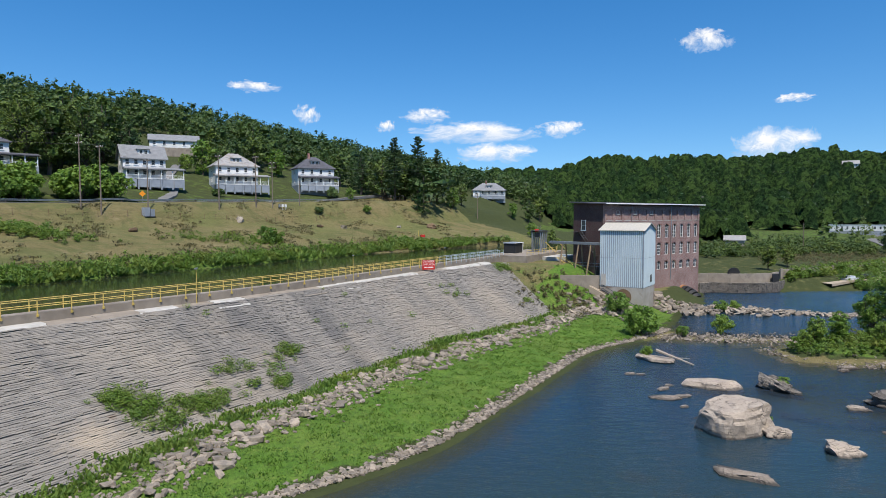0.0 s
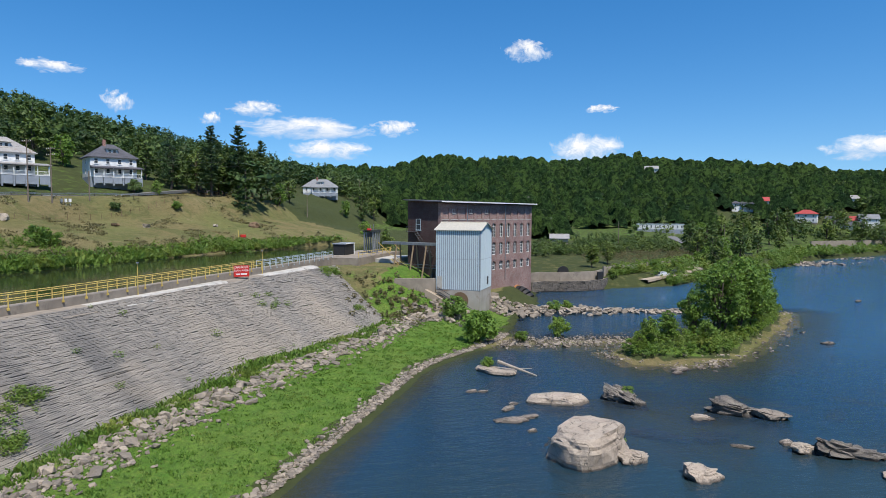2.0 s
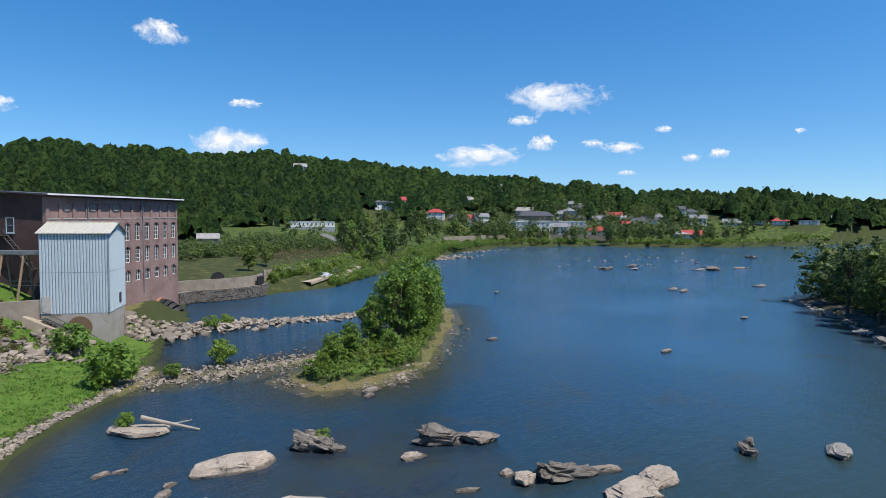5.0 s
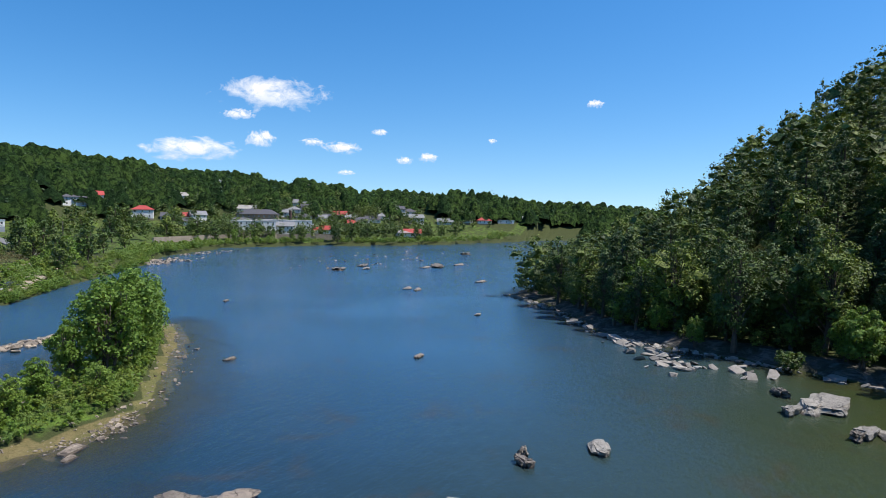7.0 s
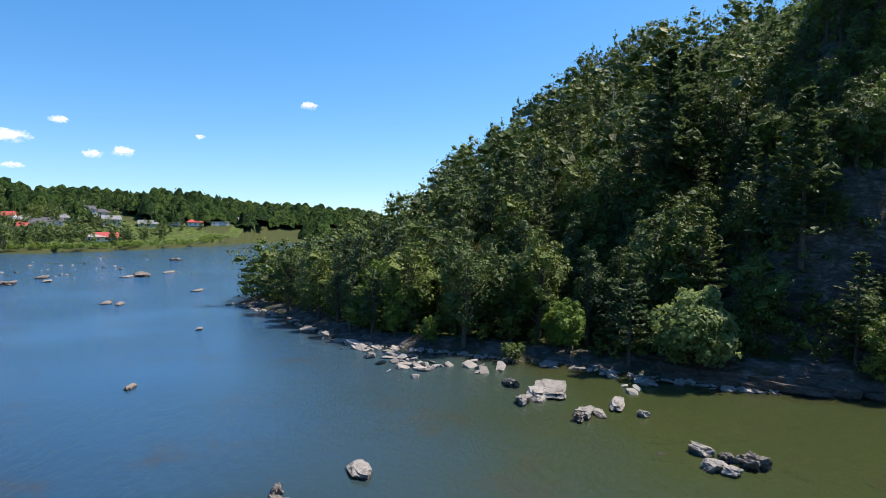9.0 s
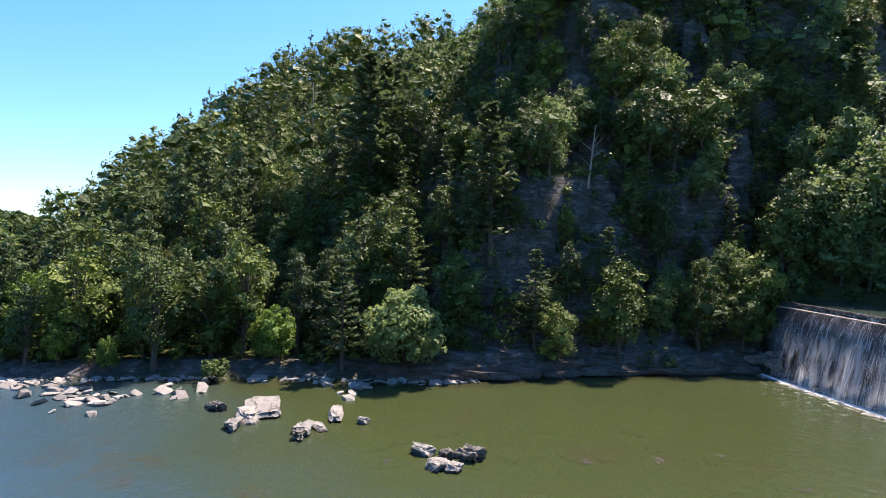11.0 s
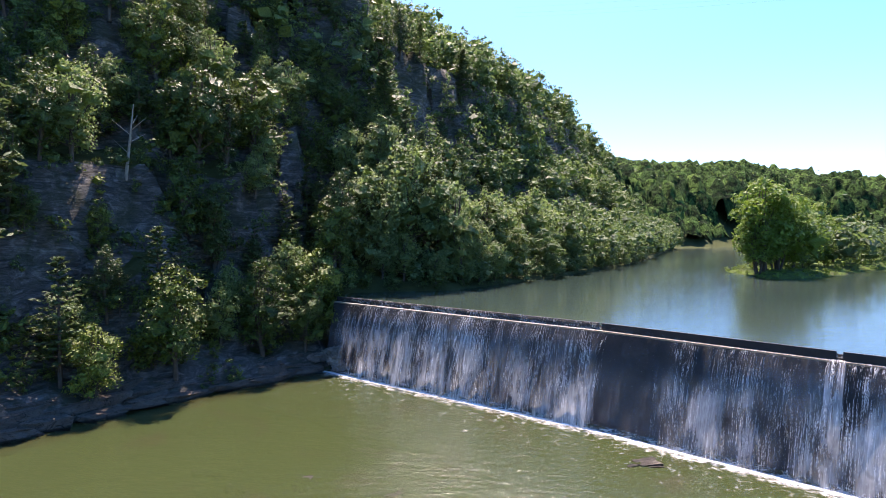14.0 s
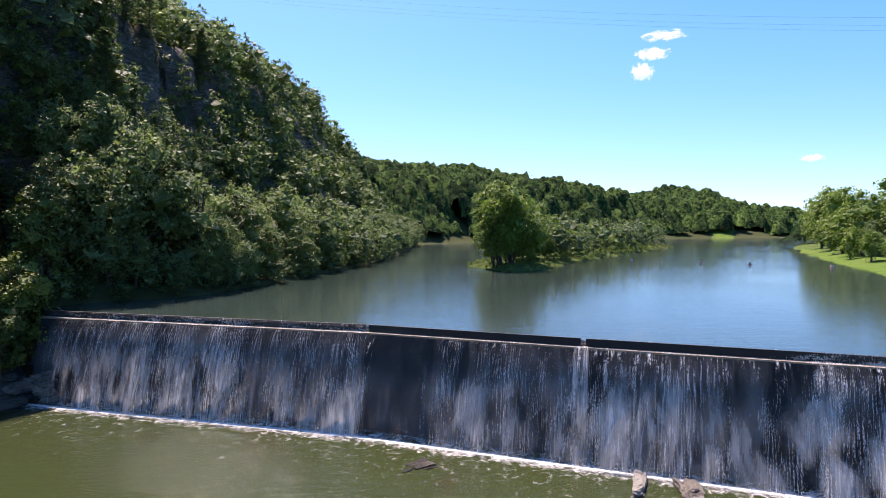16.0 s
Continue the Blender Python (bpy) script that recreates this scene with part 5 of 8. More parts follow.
def stone_mesh(seed):
    r = np.random.RandomState(seed)
    b = Build()
    j = r.uniform(-0.08, 0.08, (8, 3)) * [0.12, 0.6, 0.4]
    base = [(x, y, z) for z in (-0.35, 0.5) for y in (-0.5, 0.5) for x in (-0.5, 0.5)]
    vs = [tuple(np.array(p) + j[i] + ([0, -0.12, 0.0] if p[2] > 0 else [0, 0, 0])) for i, p in enumerate(base)]
    b.add(vs, [(4, 5, 7, 6), (0, 1, 5, 4), (2, 6, 7, 3), (0, 4, 6, 2), (1, 3, 7, 5)])
    return b


slope = tagged(new("stone_slope"), "sloping wall of grey hand-laid flat stones", "retaining wall", kind="structure")
variants = [stone_mesh(k) for k in range(8)]
stone_meshes = [v.mesh("stone", M["slope_stone"]) for v in variants]
rest_v, rest_f, singles = [], [], 0
COURSES = 88
for c in range(COURSES):
    t0 = (c + 0.5) / COURSES
    s_ = -34.0 + rs.uniform(0, 1)
    while s_ < 114:
        wide = rs.uniform(0.35, 1.2) if rs.rand() < 0.6 else rs.uniform(1.0, 2.6)
        mid = s_ + wide / 2
        t = t0 + 0.010 * math.sin(mid * 0.11 + 1.0) + 0.005 * math.sin(mid * 0.5) + rs.uniform(-0.0028, 0.0028)
        end = 114 - 8.5 * max(0.0, 1 - t) ** 1.5
        if mid < end - 0.3:
            foot, top = float(slope_foot(mid)), float(slope_top(mid))
            n_ = foot + (top - foot) * t
            x, y = to_xy(mid, n_)
            up = math.atan2(8.7, top - foot)
            n_on = float(slope_foot(mid + 0.5)) + (float(slope_top(mid + 0.5)) - float(slope_foot(mid + 0.5))) * t
            twist = math.atan2(n_on - n_, 0.5)
            z = 1.05 + 8.55 * t
            depth = math.hypot(8.7, top - foot) / COURSES * rs.uniform(0.8, 1.25)
            proud = 0.20 + rs.uniform(0, 0.05) + (0.10 if rs.rand() < 0.06 else 0)
            m = Matrix.Translation((x, y, z)) @ Matrix.Rotation(radians(60) + twist, 4, "Z") @ Matrix.Rotation(up + radians(-8 + rs.uniform(-4, 4)), 4, "X") @ Matrix.Rotation(rs.uniform(-0.02, 0.02), 4, "Z") @ Matrix.Diagonal((wide * 1.04, depth, proud, 1))
            k = rs.randint(8)
            if singles < 300 and 34 < mid < 50 and c < 34:
                ob = new("stone", stone_meshes[k])
                ob.parent, ob.matrix_world = slope, m
                singles += 1
            else:
                q = len(rest_v)
                rest_v += [tuple(m @ Vector(p)) for p in variants[k].v]
                rest_f += [tuple(i + q for i in f) for f in variants[k].f]
        s_ += wide
rest = Build()
rest.v, rest.f = rest_v, rest_f
tagged(part("stonework", rest, M["slope_stone"], slope), kind="stuff")
bed = Build()
svals = list(range(-36, 117, 3))
for a, c in zip(svals, svals[1:]):
    q = [(*to_xy(v, float(slope_foot(v)) + k), z) for v in (a, c) for k, z in ((-0.3, 0.75),)] + [(*to_xy(v, float(slope_top(v)) + 0.3), 9.55) for v in (c, a)]
    bed.add(q, [(0, 1, 2, 3)])
part("bedding", bed, M["slope_stone"], slope)

# canal wall, ledge and railings
wall_line = [to_xy(v, float(wall_n(v))) for v in (-60, -20, 18, 26, 34, 42, 50, 58, 66, 90, 128)]
canal_wall = tagged(new("canal_wall"), "weathered brown concrete canal wall with a walkway on top", "wall", kind="structure")
strip(wall_line[::-1], [(-0.0, 8), (-0.0, 10.62), (1.35, 10.62), (1.35, 7.0)][::-1], M["concrete"], "wall", canal_wall)
ledge_line = [to_xy(v, float(wall_n(v)) - 0.01) for v in (-60, -20, 18, 26, 34, 42, 50, 58, 66, 90, 112)]
rl = np.random.RandomState(8)
for (ax, ay), (bx, by) in zip(ledge_line, ledge_line[1:]):
    cuts = max(1, int(math.dist((ax, ay), (bx, by)) / 4))
    for i in range(cuts):
        p = [(ax + (bx - ax) * k, ay + (by - ay) * k) for k in ((i + 0.005) / cuts, (i + 0.995) / cuts)]
        dz = rl.uniform(-0.05, 0.03)
        strip(p, [(0, 9.5), (0, 9.82 + dz), (1.0 + rl.uniform(-0.1, 0.15), 9.74 + dz), (1.9 + rl.uniform(-0.4, 0.3), 9.15 + dz), (1.8, 8.9), (0, 8.9)],
              M["pale_concrete"] if rl.rand() < 0.5 else M["concrete"], "ledge_slab", canal_wall)


def railing(offset, lo, hi, material, label, step=2.75):
    """Two-bar railing along the canal wall."""
    rail = thing("railing", label=label, category="railing", group="canal wall railings")
    stops = np.arange(lo, hi, step)
    for v in stops:
        x, y = to_xy(v, float(wall_n(v)) + offset)
        b = Build().tube((x, y, 10.35), (x, y, 11.72), 0.055, sides=6)
        b.box(-0.09, -0.09, 10.30, 0.09, 0.09, 10.5, pose(x, y, 0, 0, 0, 60))
        part("post", b, material, rail)
    for z in (11.15, 11.70):
        b = Build()
        for a, c in zip(stops, stops[1:]):
            b.tube((*to_xy(a, float(wall_n(a)) + offset), z), (*to_xy(c, float(wall_n(c)) + offset), z), 0.045, sides=6)
        part("bar", b, material, rail)


railing(-0.04, -50, 96, M["yellow_paint"], "yellow-painted two-bar steel railing on the canal wall")
railing(1.28, -50, 96, M["yellow_paint"], "yellow-painted two-bar steel railing on the canal wall")
railing(-0.04, 96.5, 122, M["pale_paint"], "pale blue-grey two-bar steel railing on the canal wall", 1.9)
railing(1.28, 96.5, 122, M["pale_paint"], "pale blue-grey two-bar steel railing on the canal wall", 1.9)


def lamp_post(s, n, z, h):
    x, y = to_xy(s, n)
    ob = thing("lamp_post", pose(x, y, z), "thin pale pole with a small lamp head", "lamp post", "walkway lamp posts")
    part("pole", Build().tube((0, 0, -0.2), (0, 0, h), 0.05, 0.04, 6), M["yellow_paint"], ob)
    part("lamp", Build().box(-0.1, -0.25, h, 0.12, 0.25, h + 0.14), M["steel"], ob)


for s, h in ((44.5, 3.6), (69.5, 3.6), (95.5, 3.5)):
    lamp_post(s, float(wall_n(s)) - 0.35, 9.75, h)


def text_mesh(name, body, size, material, parent, m):
    curve = bpy.data.curves.new(name, "FONT")
    curve.body, curve.size, curve.extrude = body, size, 0.004
    curve.align_x, curve.align_y = "CENTER", "CENTER"
    tmp = bpy.data.objects.new(name, curve)
    scene.collection.objects.link(tmp)
    me = bpy.data.meshes.new_from_object(tmp.evaluated_get(bpy.context.evaluated_depsgraph_get()))
    bpy.data.objects.remove(tmp)
    me.materials.clear()
    me.materials.append(material)
    ob = part(name, me, material, parent)
    ob.matrix_local = m
    return ob


sx, sy = to_xy(89.0, float(wall_n(89.0)) - 0.9)
sign = thing("warning_sign", pose(sx, sy, 9.75, 0, 0, 8), "red warning board with white lettering before the railing", "sign")
part("board", Build().box(-1.05, -0.03, 0.25, 1.05, 0.03, 1.85), M["red_paint"], sign)
for x in (-0.9, 0.9):
    part("leg", Build().box(x - 0.05, 0.035, -0.3, x + 0.05, 0.12, 1.85), M["timber"], sign)
for k, (words, size) in enumerate((("DANGER", 0.47), ("DAM AREA", 0.40))):
    text_mesh("lettering", words, size, M["white_paint"], sign, pose(0, -0.036, 1.58 - 0.47 * k, 90, 0, 0))
part("lettering", Build().box(-0.75, -0.042, 0.52, -0.2, -0.034, 0.72).box(-0.1, -0.042, 0.52, 0.75, -0.034, 0.72), M["white_paint"], sign)

# ---------------------------------------------------------------- stones and boulders


def rock_mesh(seed, material, cuts=7, rough=0.16, sub=3, layer=0.0, top=0.36):
    """A boulder about 1 m across: a ball cut by planes, then worn."""
    r = np.random.RandomState(seed)
    bm = bmesh.new()
    bmesh.ops.create_icosphere(bm, subdivisions=sub, radius=0.62)
    planes = []
    for _ in range(cuts):
        d = Vector(r.normal(size=3)).normalized()
        planes.append((d, r.uniform(0.36, 0.54)))
    planes.append((Vector((r.uniform(-0.15, 0.15), r.uniform(-0.15, 0.15), 1)).normalized(), top))
    off = Vector(r.uniform(-9, 9, 3))
    for v in bm.verts:
        c = v.co / 0.62
        v.co = Vector([math.copysign(abs(k) ** 0.5, k) for k in c]) * 0.54
        for d, k in planes:
            over = v.co.dot(d) - k
            if over > 0:
                v.co -= d * over
        ridge = 1 - 2 * abs(noise.noise(v.co * 3.0 + off))
        v.co += v.co.normalized() * (noise.noise(v.co * 2.0 + off) * rough * 0.5 - max(0.0, ridge - 0.55) * rough * 0.9 + noise.noise(v.co * 8 + off) * rough * 0.35)
        step = 0.09 + 0.03 * math.sin(off.x)
        v.co.z += layer * (math.floor(v.co.z / step + 0.5) * step - v.co.z)
        v.co.xy *= 1 + layer * 0.10 * math.sin(math.floor(v.co.z / step + 0.5) * 5.1 + off.y)
    me = bpy.data.meshes.new("rock")
    bm.to_mesh(me)
    bm.free()
    me.materials.append(material)
    return me


pale_rocks = [rock_mesh(k, M["pale_rock"], 10, 0.22, 4, 0.25) for k in range(5)]
grey_rocks = [rock_mesh(k + 10, M["rock"], 11, 0.28) for k in range(5)]
dark_rocks = [rock_mesh(k + 20, M["dark_rock"], 11, 0.46, 4, 0.65) for k in range(5)]
white_flats = [rock_mesh(k + 84, M["white_rock"], 5, 0.14, 4, 0.7, 0.28) for k in range(3)]
white_rocks = [rock_mesh(k + 70, M["white_rock"], 11, 0.3, 3, 0.35) for k in range(5)]
ledge_rocks = [rock_mesh(k + 90, M["ledge_rock"], 6, 0.16, 3, 0.8, 0.3) for k in range(5)]
flat_rocks = [rock_mesh(k + 80, M["pale_rock"], 5, 0.12, 4, 0.7, 0.28) for k in range(4)]
giant_rocks = [rock_mesh(52, M["pale_rock"], 6, 0.09, 4, 0.0, 0.45)]


def slab_mesh(seed):
    """A broken block of stone with split corners."""
    r = np.random.RandomState(seed)
    bm = bmesh.new()
    bmesh.ops.create_cube(bm, size=1.0)
    for v in bm.verts:
        v.co += Vector(r.uniform(-0.2, 0.2, 3))
    me = bpy.data.meshes.new("rock")
    bm.to_mesh(me)
    bm.free()
    me.materials.append(M["broken_stone"])
    return me


small_rocks = [slab_mesh(k + 30) for k in range(12)]


def block_mesh(seed, stone="broken_stone"):
    """A broken block with worn, chipped edges."""
    r = np.random.RandomState(seed)
    bm = bmesh.new()
    bmesh.ops.create_icosphere(bm, subdivisions=1, radius=1.0)
    lean = r.uniform(-0.25, 0.25, 3)
    for v in bm.verts:
        c = Vector([math.copysign(abs(k) ** 0.45, k) * 0.5 for k in v.co])
        v.co = c + Vector((c.z * lean[0], c.x * lean[1], c.y * lean[2])) + Vector(r.uniform(-0.07, 0.07, 3))
    me = bpy.data.meshes.new("rock")
    bm.to_mesh(me)
    bm.free()
    me.materials.append(M[stone])
    return me


block_rocks = [block_mesh(k + 300) for k in range(10)]
bank_blocks = [block_mesh(k + 320, "bank_stone") for k in range(8)]


def rock(x, y, l, w, h, turn, meshes, k, z=0.0, label="weathered pale boulder lying in the river", tilt=0.0, roll=0.0, name="boulder", group=""):
    ob = tagged(new(name, meshes[k % len(meshes)]), label, "boulder", group)
    ob.matrix_world = pose(x, y, z, tilt, roll, turn) @ Matrix.Diagonal((l, w, h, 1))
    return ob


wet_ledges()
rk = np.random.RandomState(19)
for k in range(34):
    t = (k + 0.5) / 34
    seg = [(91, -4), (84, -14.5), (79, -26.5), (71, -39.5), (66.5, -48)]
    i = min(3, int(t * 4))
    u_ = t * 4 - i
    back = (0.2, 1.6, 3.0)[k % 3]
    x, y = seg[i][0] + (seg[i + 1][0] - seg[i][0]) * u_ + back * 0.85, seg[i][1] + (seg[i + 1][1] - seg[i][1]) * u_ - back * 0.5
    rock(x, y, rk.uniform(4.5, 8.0), rk.uniform(2.0, 3.2), rk.uniform(1.4, 2.2), 58 + rk.uniform(-12, 12), ledge_rocks, k, 0.15 + 0.55 * back + rk.uniform(-0.1, 0.3), "brown layered rock ledge at the foot of the cliff", 0, rk.uniform(-5, 5), "rock_ledge_block", "cliff ledges")
flat_label = "flat pale slab of rock just above the water"
rock(26.8, 55.0, 6.0, 5.6, 4.2, 200, giant_rocks, 0, 0.45, "huge pale sandstone boulder standing in the river")
rock(29.9, 53.0, 2.6, 2.0, 1.5, 10, pale_rocks, 1, 0.1, "pale boulder leaning on the huge one")
rock(30.9, 67.9, 5.6, 2.8, 1.7, -12, flat_rocks, 2, 0.2, flat_label)
rock(28.9, 80.6, 4.6, 3.0, 1.2, -30, flat_rocks, 1, 0.15, flat_label)
rock(37.6, 66.2, 4.4, 2.0, 1.9, -48, dark_rocks, 0, 0.25, "tilted grey layered rock with weeds on it", 12, 14)
rock(45.4, 60.4, 4.6, 2.0, 1.9, -38, dark_rocks, 1, 0.35, "dark jagged rock ridge in the river", 8, 10)
rock(47.8, 58.2, 3.6, 1.9, 1.3, -40, grey_rocks, 1, 0.2, "grey jagged rock beside the dark ridge", 0, 8)
rock(33.0, 48.9, 2.9, 2.3, 1.6, 20, pale_rocks, 4, 0.1)
rock(23.0, 44.5, 4.8, 2.0, 0.9, -35, grey_rocks, 2, 0.05, flat_label)
rock(46.2, 49.4, 4.8, 2.2, 2.1, -30, dark_rocks, 2, 0.3, "dark craggy rock with a pale crown in the river", 6, 12)
rock(44.0, 51.0, 1.9, 1.6, 1.2, 15, pale_rocks, 1, 0.2)
rock(47.6, 44.3, 4.8, 2.8, 1.3, -20, pale_rocks, 0, 0.15, flat_label)
rock(50.6, 44.0, 4.2, 2.4, 1.2, -5, pale_rocks, 3, 0.12, flat_label)
rock(49.6, 47.8, 3.4, 1.2, 0.8, -40, grey_rocks, 2, 0.1)
rock(41.6, 59.8, 2.2, 1.2, 0.5, -10, pale_rocks, 4, 0.08, flat_label)
rock(44.2, 52.6, 1.3, 0.9, 0.5, -10, pale_rocks, 0, 0.08, flat_label)
rock(40.1, 52.9, 1.8, 0.6, 0.3, -30, pale_rocks, 1, 0.05, flat_label)
rock(60.8, 41.0, 1.6, 1.0, 1.0, 50, dark_rocks, 3, 0.15, "small dark rock with bird-whitened top in the river")
for x, y, l, turn in ((23.6, 73.6, 1.5, 0), (24.7, 73.2, 1.1, -10), (25.2, 67.2, 2.0, 40), (26.3, 68.4, 1.2, 20), (24.0, 63.8, 3.4, -12), (26.0, 64.2, 2.2, 10), (25.0, 60.8, 1.0, 0), (51.5, 76.2, 2.8, 5), (54.2, 76.0, 1.0, 0), (50.0, 74.8, 1.6, 5)):
    rock(x, y, l, l * 0.45, 0.34, turn, pale_rocks, int(x * 7), 0.06, flat_label, group="small river slabs")
for x, y, l, w, h, turn, ms in ((86.0, 13.4, 6.4, 3.6, 1.9, -20, white_flats), (84.9, 15.2, 5.0, 2.2, 1.9, -15, white_flats), (83.0, 17.4, 3.4, 1.6, 1.7, -30, white_rocks), (90.0, 17.0, 2.8, 1.4, 1.5, 20, dark_rocks), (78.0, 12.4, 3.6, 1.9, 1.7, -25, white_rocks), (76.4, 13.4, 2.2, 1.0, 1.2, -40, dark_rocks), (77.8, 10.8, 2.4, 1.0, 0.7, 0, white_flats),
                             (80.6, 7.6, 4.4, 1.6, 1.2, -22, white_flats), (76.9, 6.4, 1.5, 1.1, 0.9, 10, white_rocks), (66.8, 6.2, 2.7, 1.7, 1.2, 5, white_rocks), (65.0, 5.0, 1.6, 1.1, 1.0, 0, dark_rocks), (63.6, 3.7, 2.7, 2.1, 2.0, 30, dark_rocks), (63.2, 7.4, 2.3, 1.6, 1.3, 40, white_rocks), (62.0, 6.4, 1.4, 1.2, 1.2, 40, white_rocks), (65.6, 35.4, 2.9, 1.7, 0.9, 10, white_rocks), (62.6, 41.3, 1.1, 0.8, 1.1, 10, dark_rocks),
                             (9.4, -15.6, 4.6, 1.2, 0.7, 62, white_rocks), (6.4, -13.6, 3.8, 1.6, 0.9, 70, dark_rocks), (7.0, -11.8, 1.8, 1.2, 0.8, 20, white_rocks)):
    rock(x, y, l, w, h, turn, ms, int(x * 3), 0.22, "wet grey-white rock standing in the shallow river", group="rocks by the cliff bank")
rock(24.8, -23.0, 3.6, 2.2, 0.8, 30, dark_rocks, 1, -0.22, "brown rock just under the water")
for x, y, l in ((57.7, -6.1, 2.6), (55.7, -11.2, 2.8), (49.0, -2.0, 2.2), (52, 2, 2.5), (60, -14, 2.4), (70, 1, 2.6), (44.5, -13, 3.0), (58.5, -4.0, 3.4), (54.0, -8.5, 3.6), (66.5, 9.5, 3.0), (70.5, 7.0, 3.6), (62.0, 1.0, 2.4), (47.0, -8.0, 2.6), (51.5, -14.0, 3.2), (40.2, 56, 4.0), (24.5, 58, 4.2), (35.5, 57.5, 4.5)):
    rock(x, y, l, l * 0.5, 0.5, x * 9, dark_rocks, int(x), -0.22, "brown weed-grown rock awash in the river", name="sunken_rock", group="sunken rocks")
for x, y, l in ((209, 131.5, 9), (227, 130.5, 8), (216, 124, 5), (238, 104.5, 11), (232, 107, 6), (319, 115, 10), (165, 86.6, 4), (167, 90, 5), (250, 99, 6), (192, 76, 5), (131, 62, 2), (93, 61, 2.5), (82.2, 83.6, 2), (128, 118, 2.4)):
    rock(x, y, l, l * 0.45, 0.5 + l * 0.1, x * 5 % 50 - 25, dark_rocks if x > 180 and l > 6 else grey_rocks, int(x), 0.1, "low dark rock ledge in the rippling river", group="mid-river ledges")
log = thing("driftwood_log", pose(30.4, 79.6, 0.55, 0, 0, -38), "bare grey driftwood trunk lying across a slab", "driftwood")
part("trunk", Build().tube((-1.6, 0, 0.8), (3.2, 0, -0.5), 0.2, 0.1, 7).tube((1.0, 0, 0.1), (2.4, 0.9, 0.1), 0.08, 0.03, 5), M["driftwood"], log)

rr = np.random.RandomState(77)


def rubble(name, spots, label, parts=0, group="", flat=0.55, shapes=None):
    """Loose stones: spots are (x, y, z, size); the first ones are things, the rest one mesh."""
    built = [(m, [tuple(v.co) for v in m.vertices], [tuple(p.vertices) for p in m.polygons]) for m in shapes or small_rocks]
    b = Build()
    for i, (x, y, z, size) in enumerate(spots):
        k = rr.randint(len(built))
        m = pose(x, y, z, rr.uniform(-25, 25), rr.uniform(-25, 25), rr.uniform(0, 360)) @ Matrix.Diagonal((size * rr.uniform(0.6, 1.15), size * rr.uniform(0.45, 0.8), size * rr.uniform(0.35, 0.8) * flat, 1))
        if i < parts:
            ob = tagged(new("stone_block", built[k][0]), label, "stone", group)
            ob.matrix_world = m
        else:
            b.add(built[k][1], built[k][2], m)
    if b.v:
        tagged(part(name, b, built[0][0].materials[0]), label, "stones", kind="stuff")


def on_land(s, n, size):
    x, y = to_xy(s, n)
    return (x, y, height(x, y) + size * 0.12, size)


spots = []
for _ in range(2900):
    s = rr.uniform(2, 112)
    centre = 37.6 - 4.5 * float(ease(60, 105, np.array(s)))
    n = centre + rr.normal() * 1.35
    spots.append(on_land(s, n, min(1.5, 0.28 + rr.exponential(0.25))))
spots.sort(key=lambda p: -p[3] + 0.004 * p[1])
rubble("rubble", spots, "angular grey-brown rubble stones along the foot of the slope", 160, "rubble along the slope", 0.6, block_rocks)
spots = []
for _ in range(2600):
    s = rr.uniform(15, 108)
    n = float(shore_n(np.array(s))) + abs(rr.normal()) * 0.75 - 0.35
    spots.append(on_land(s, n, rr.uniform(0.15, 0.55)))
rubble("shore_stones", spots, "small pale stones along the water's edge")
spots = []
for _ in range(1900):
    t = rr.uniform(0, 1)
    x, y = 35 + 31 * t + rr.normal() * 1.2, 96.0 - 5 * t + rr.normal() * (1.3 + 2.0 * t * (1 - t) * 4 * rr.rand())
    spots.append((x, y, 0.02 + rr.uniform(0, 0.10), 0.12 + rr.exponential(0.12)))
for _ in range(700):
    t = rr.uniform(0, 1)
    x, y = 46 + 18 * t + rr.normal() * 0.8, 86 - 8 * math.sin(t * 3.0) + rr.normal() * 1.2
    spots.append((x, y, 0.02 + rr.uniform(0, 0.08), 0.12 + rr.exponential(0.10)))
rubble("gravel_bar", spots, "pale stony gravel bar between bank and isle")
spots = []
for _ in range(520):
    t = rr.uniform(0, 1)
    x, y = 46 + 50 * t + rr.normal() * 0.8, 121 - 5 * t + 2.0 * math.sin(t * 7) + rr.normal() * (3.2 * (1 - t) ** 2 + 0.9)
    spots.append((x, y, 0.1 + 1.2 * (1 - t) ** 3 * rr.rand(), rr.uniform(0.5, 1.3) + 1.6 * (1 - t) ** 2 * rr.rand()))
spots.sort(key=lambda p: -p[3])
rubble("rock_ledge", spots, "long broken ledge of dark and tan rocks across the tailrace", 40, "ledge rocks", 0.5, block_rocks)
spots = []
for _ in range(330):
    i = rr.randint(3, 8)
    (ax, ay), (bx, by) = RIGHT_LOW[i], RIGHT_LOW[i + 1]
    t = rr.rand()
    x, y = ax + (bx - ax) * t - abs(rr.normal()) * 0.9, ay + (by - ay) * t + abs(rr.normal()) * 0.9
    spots.append((x, y, 0.1, 0.4 + rr.exponential(0.55)))
for cx, cy, k in ((101, 27, 26), (108, 30, 18), (112, 34, 14), (98, 20, 10), (90, 2, 10)):
    for _ in range(k):
        spots.append((cx + rr.normal() * 2.2, cy + rr.normal() * 1.8, 0.12, rr.uniform(0.6, 2.6)))
spots.sort(key=lambda p: -p[3])
rubble("bank_stones", spots, "pale slabs and stones along the wooded bank", 60, "bank slabs", 0.4, bank_blocks)
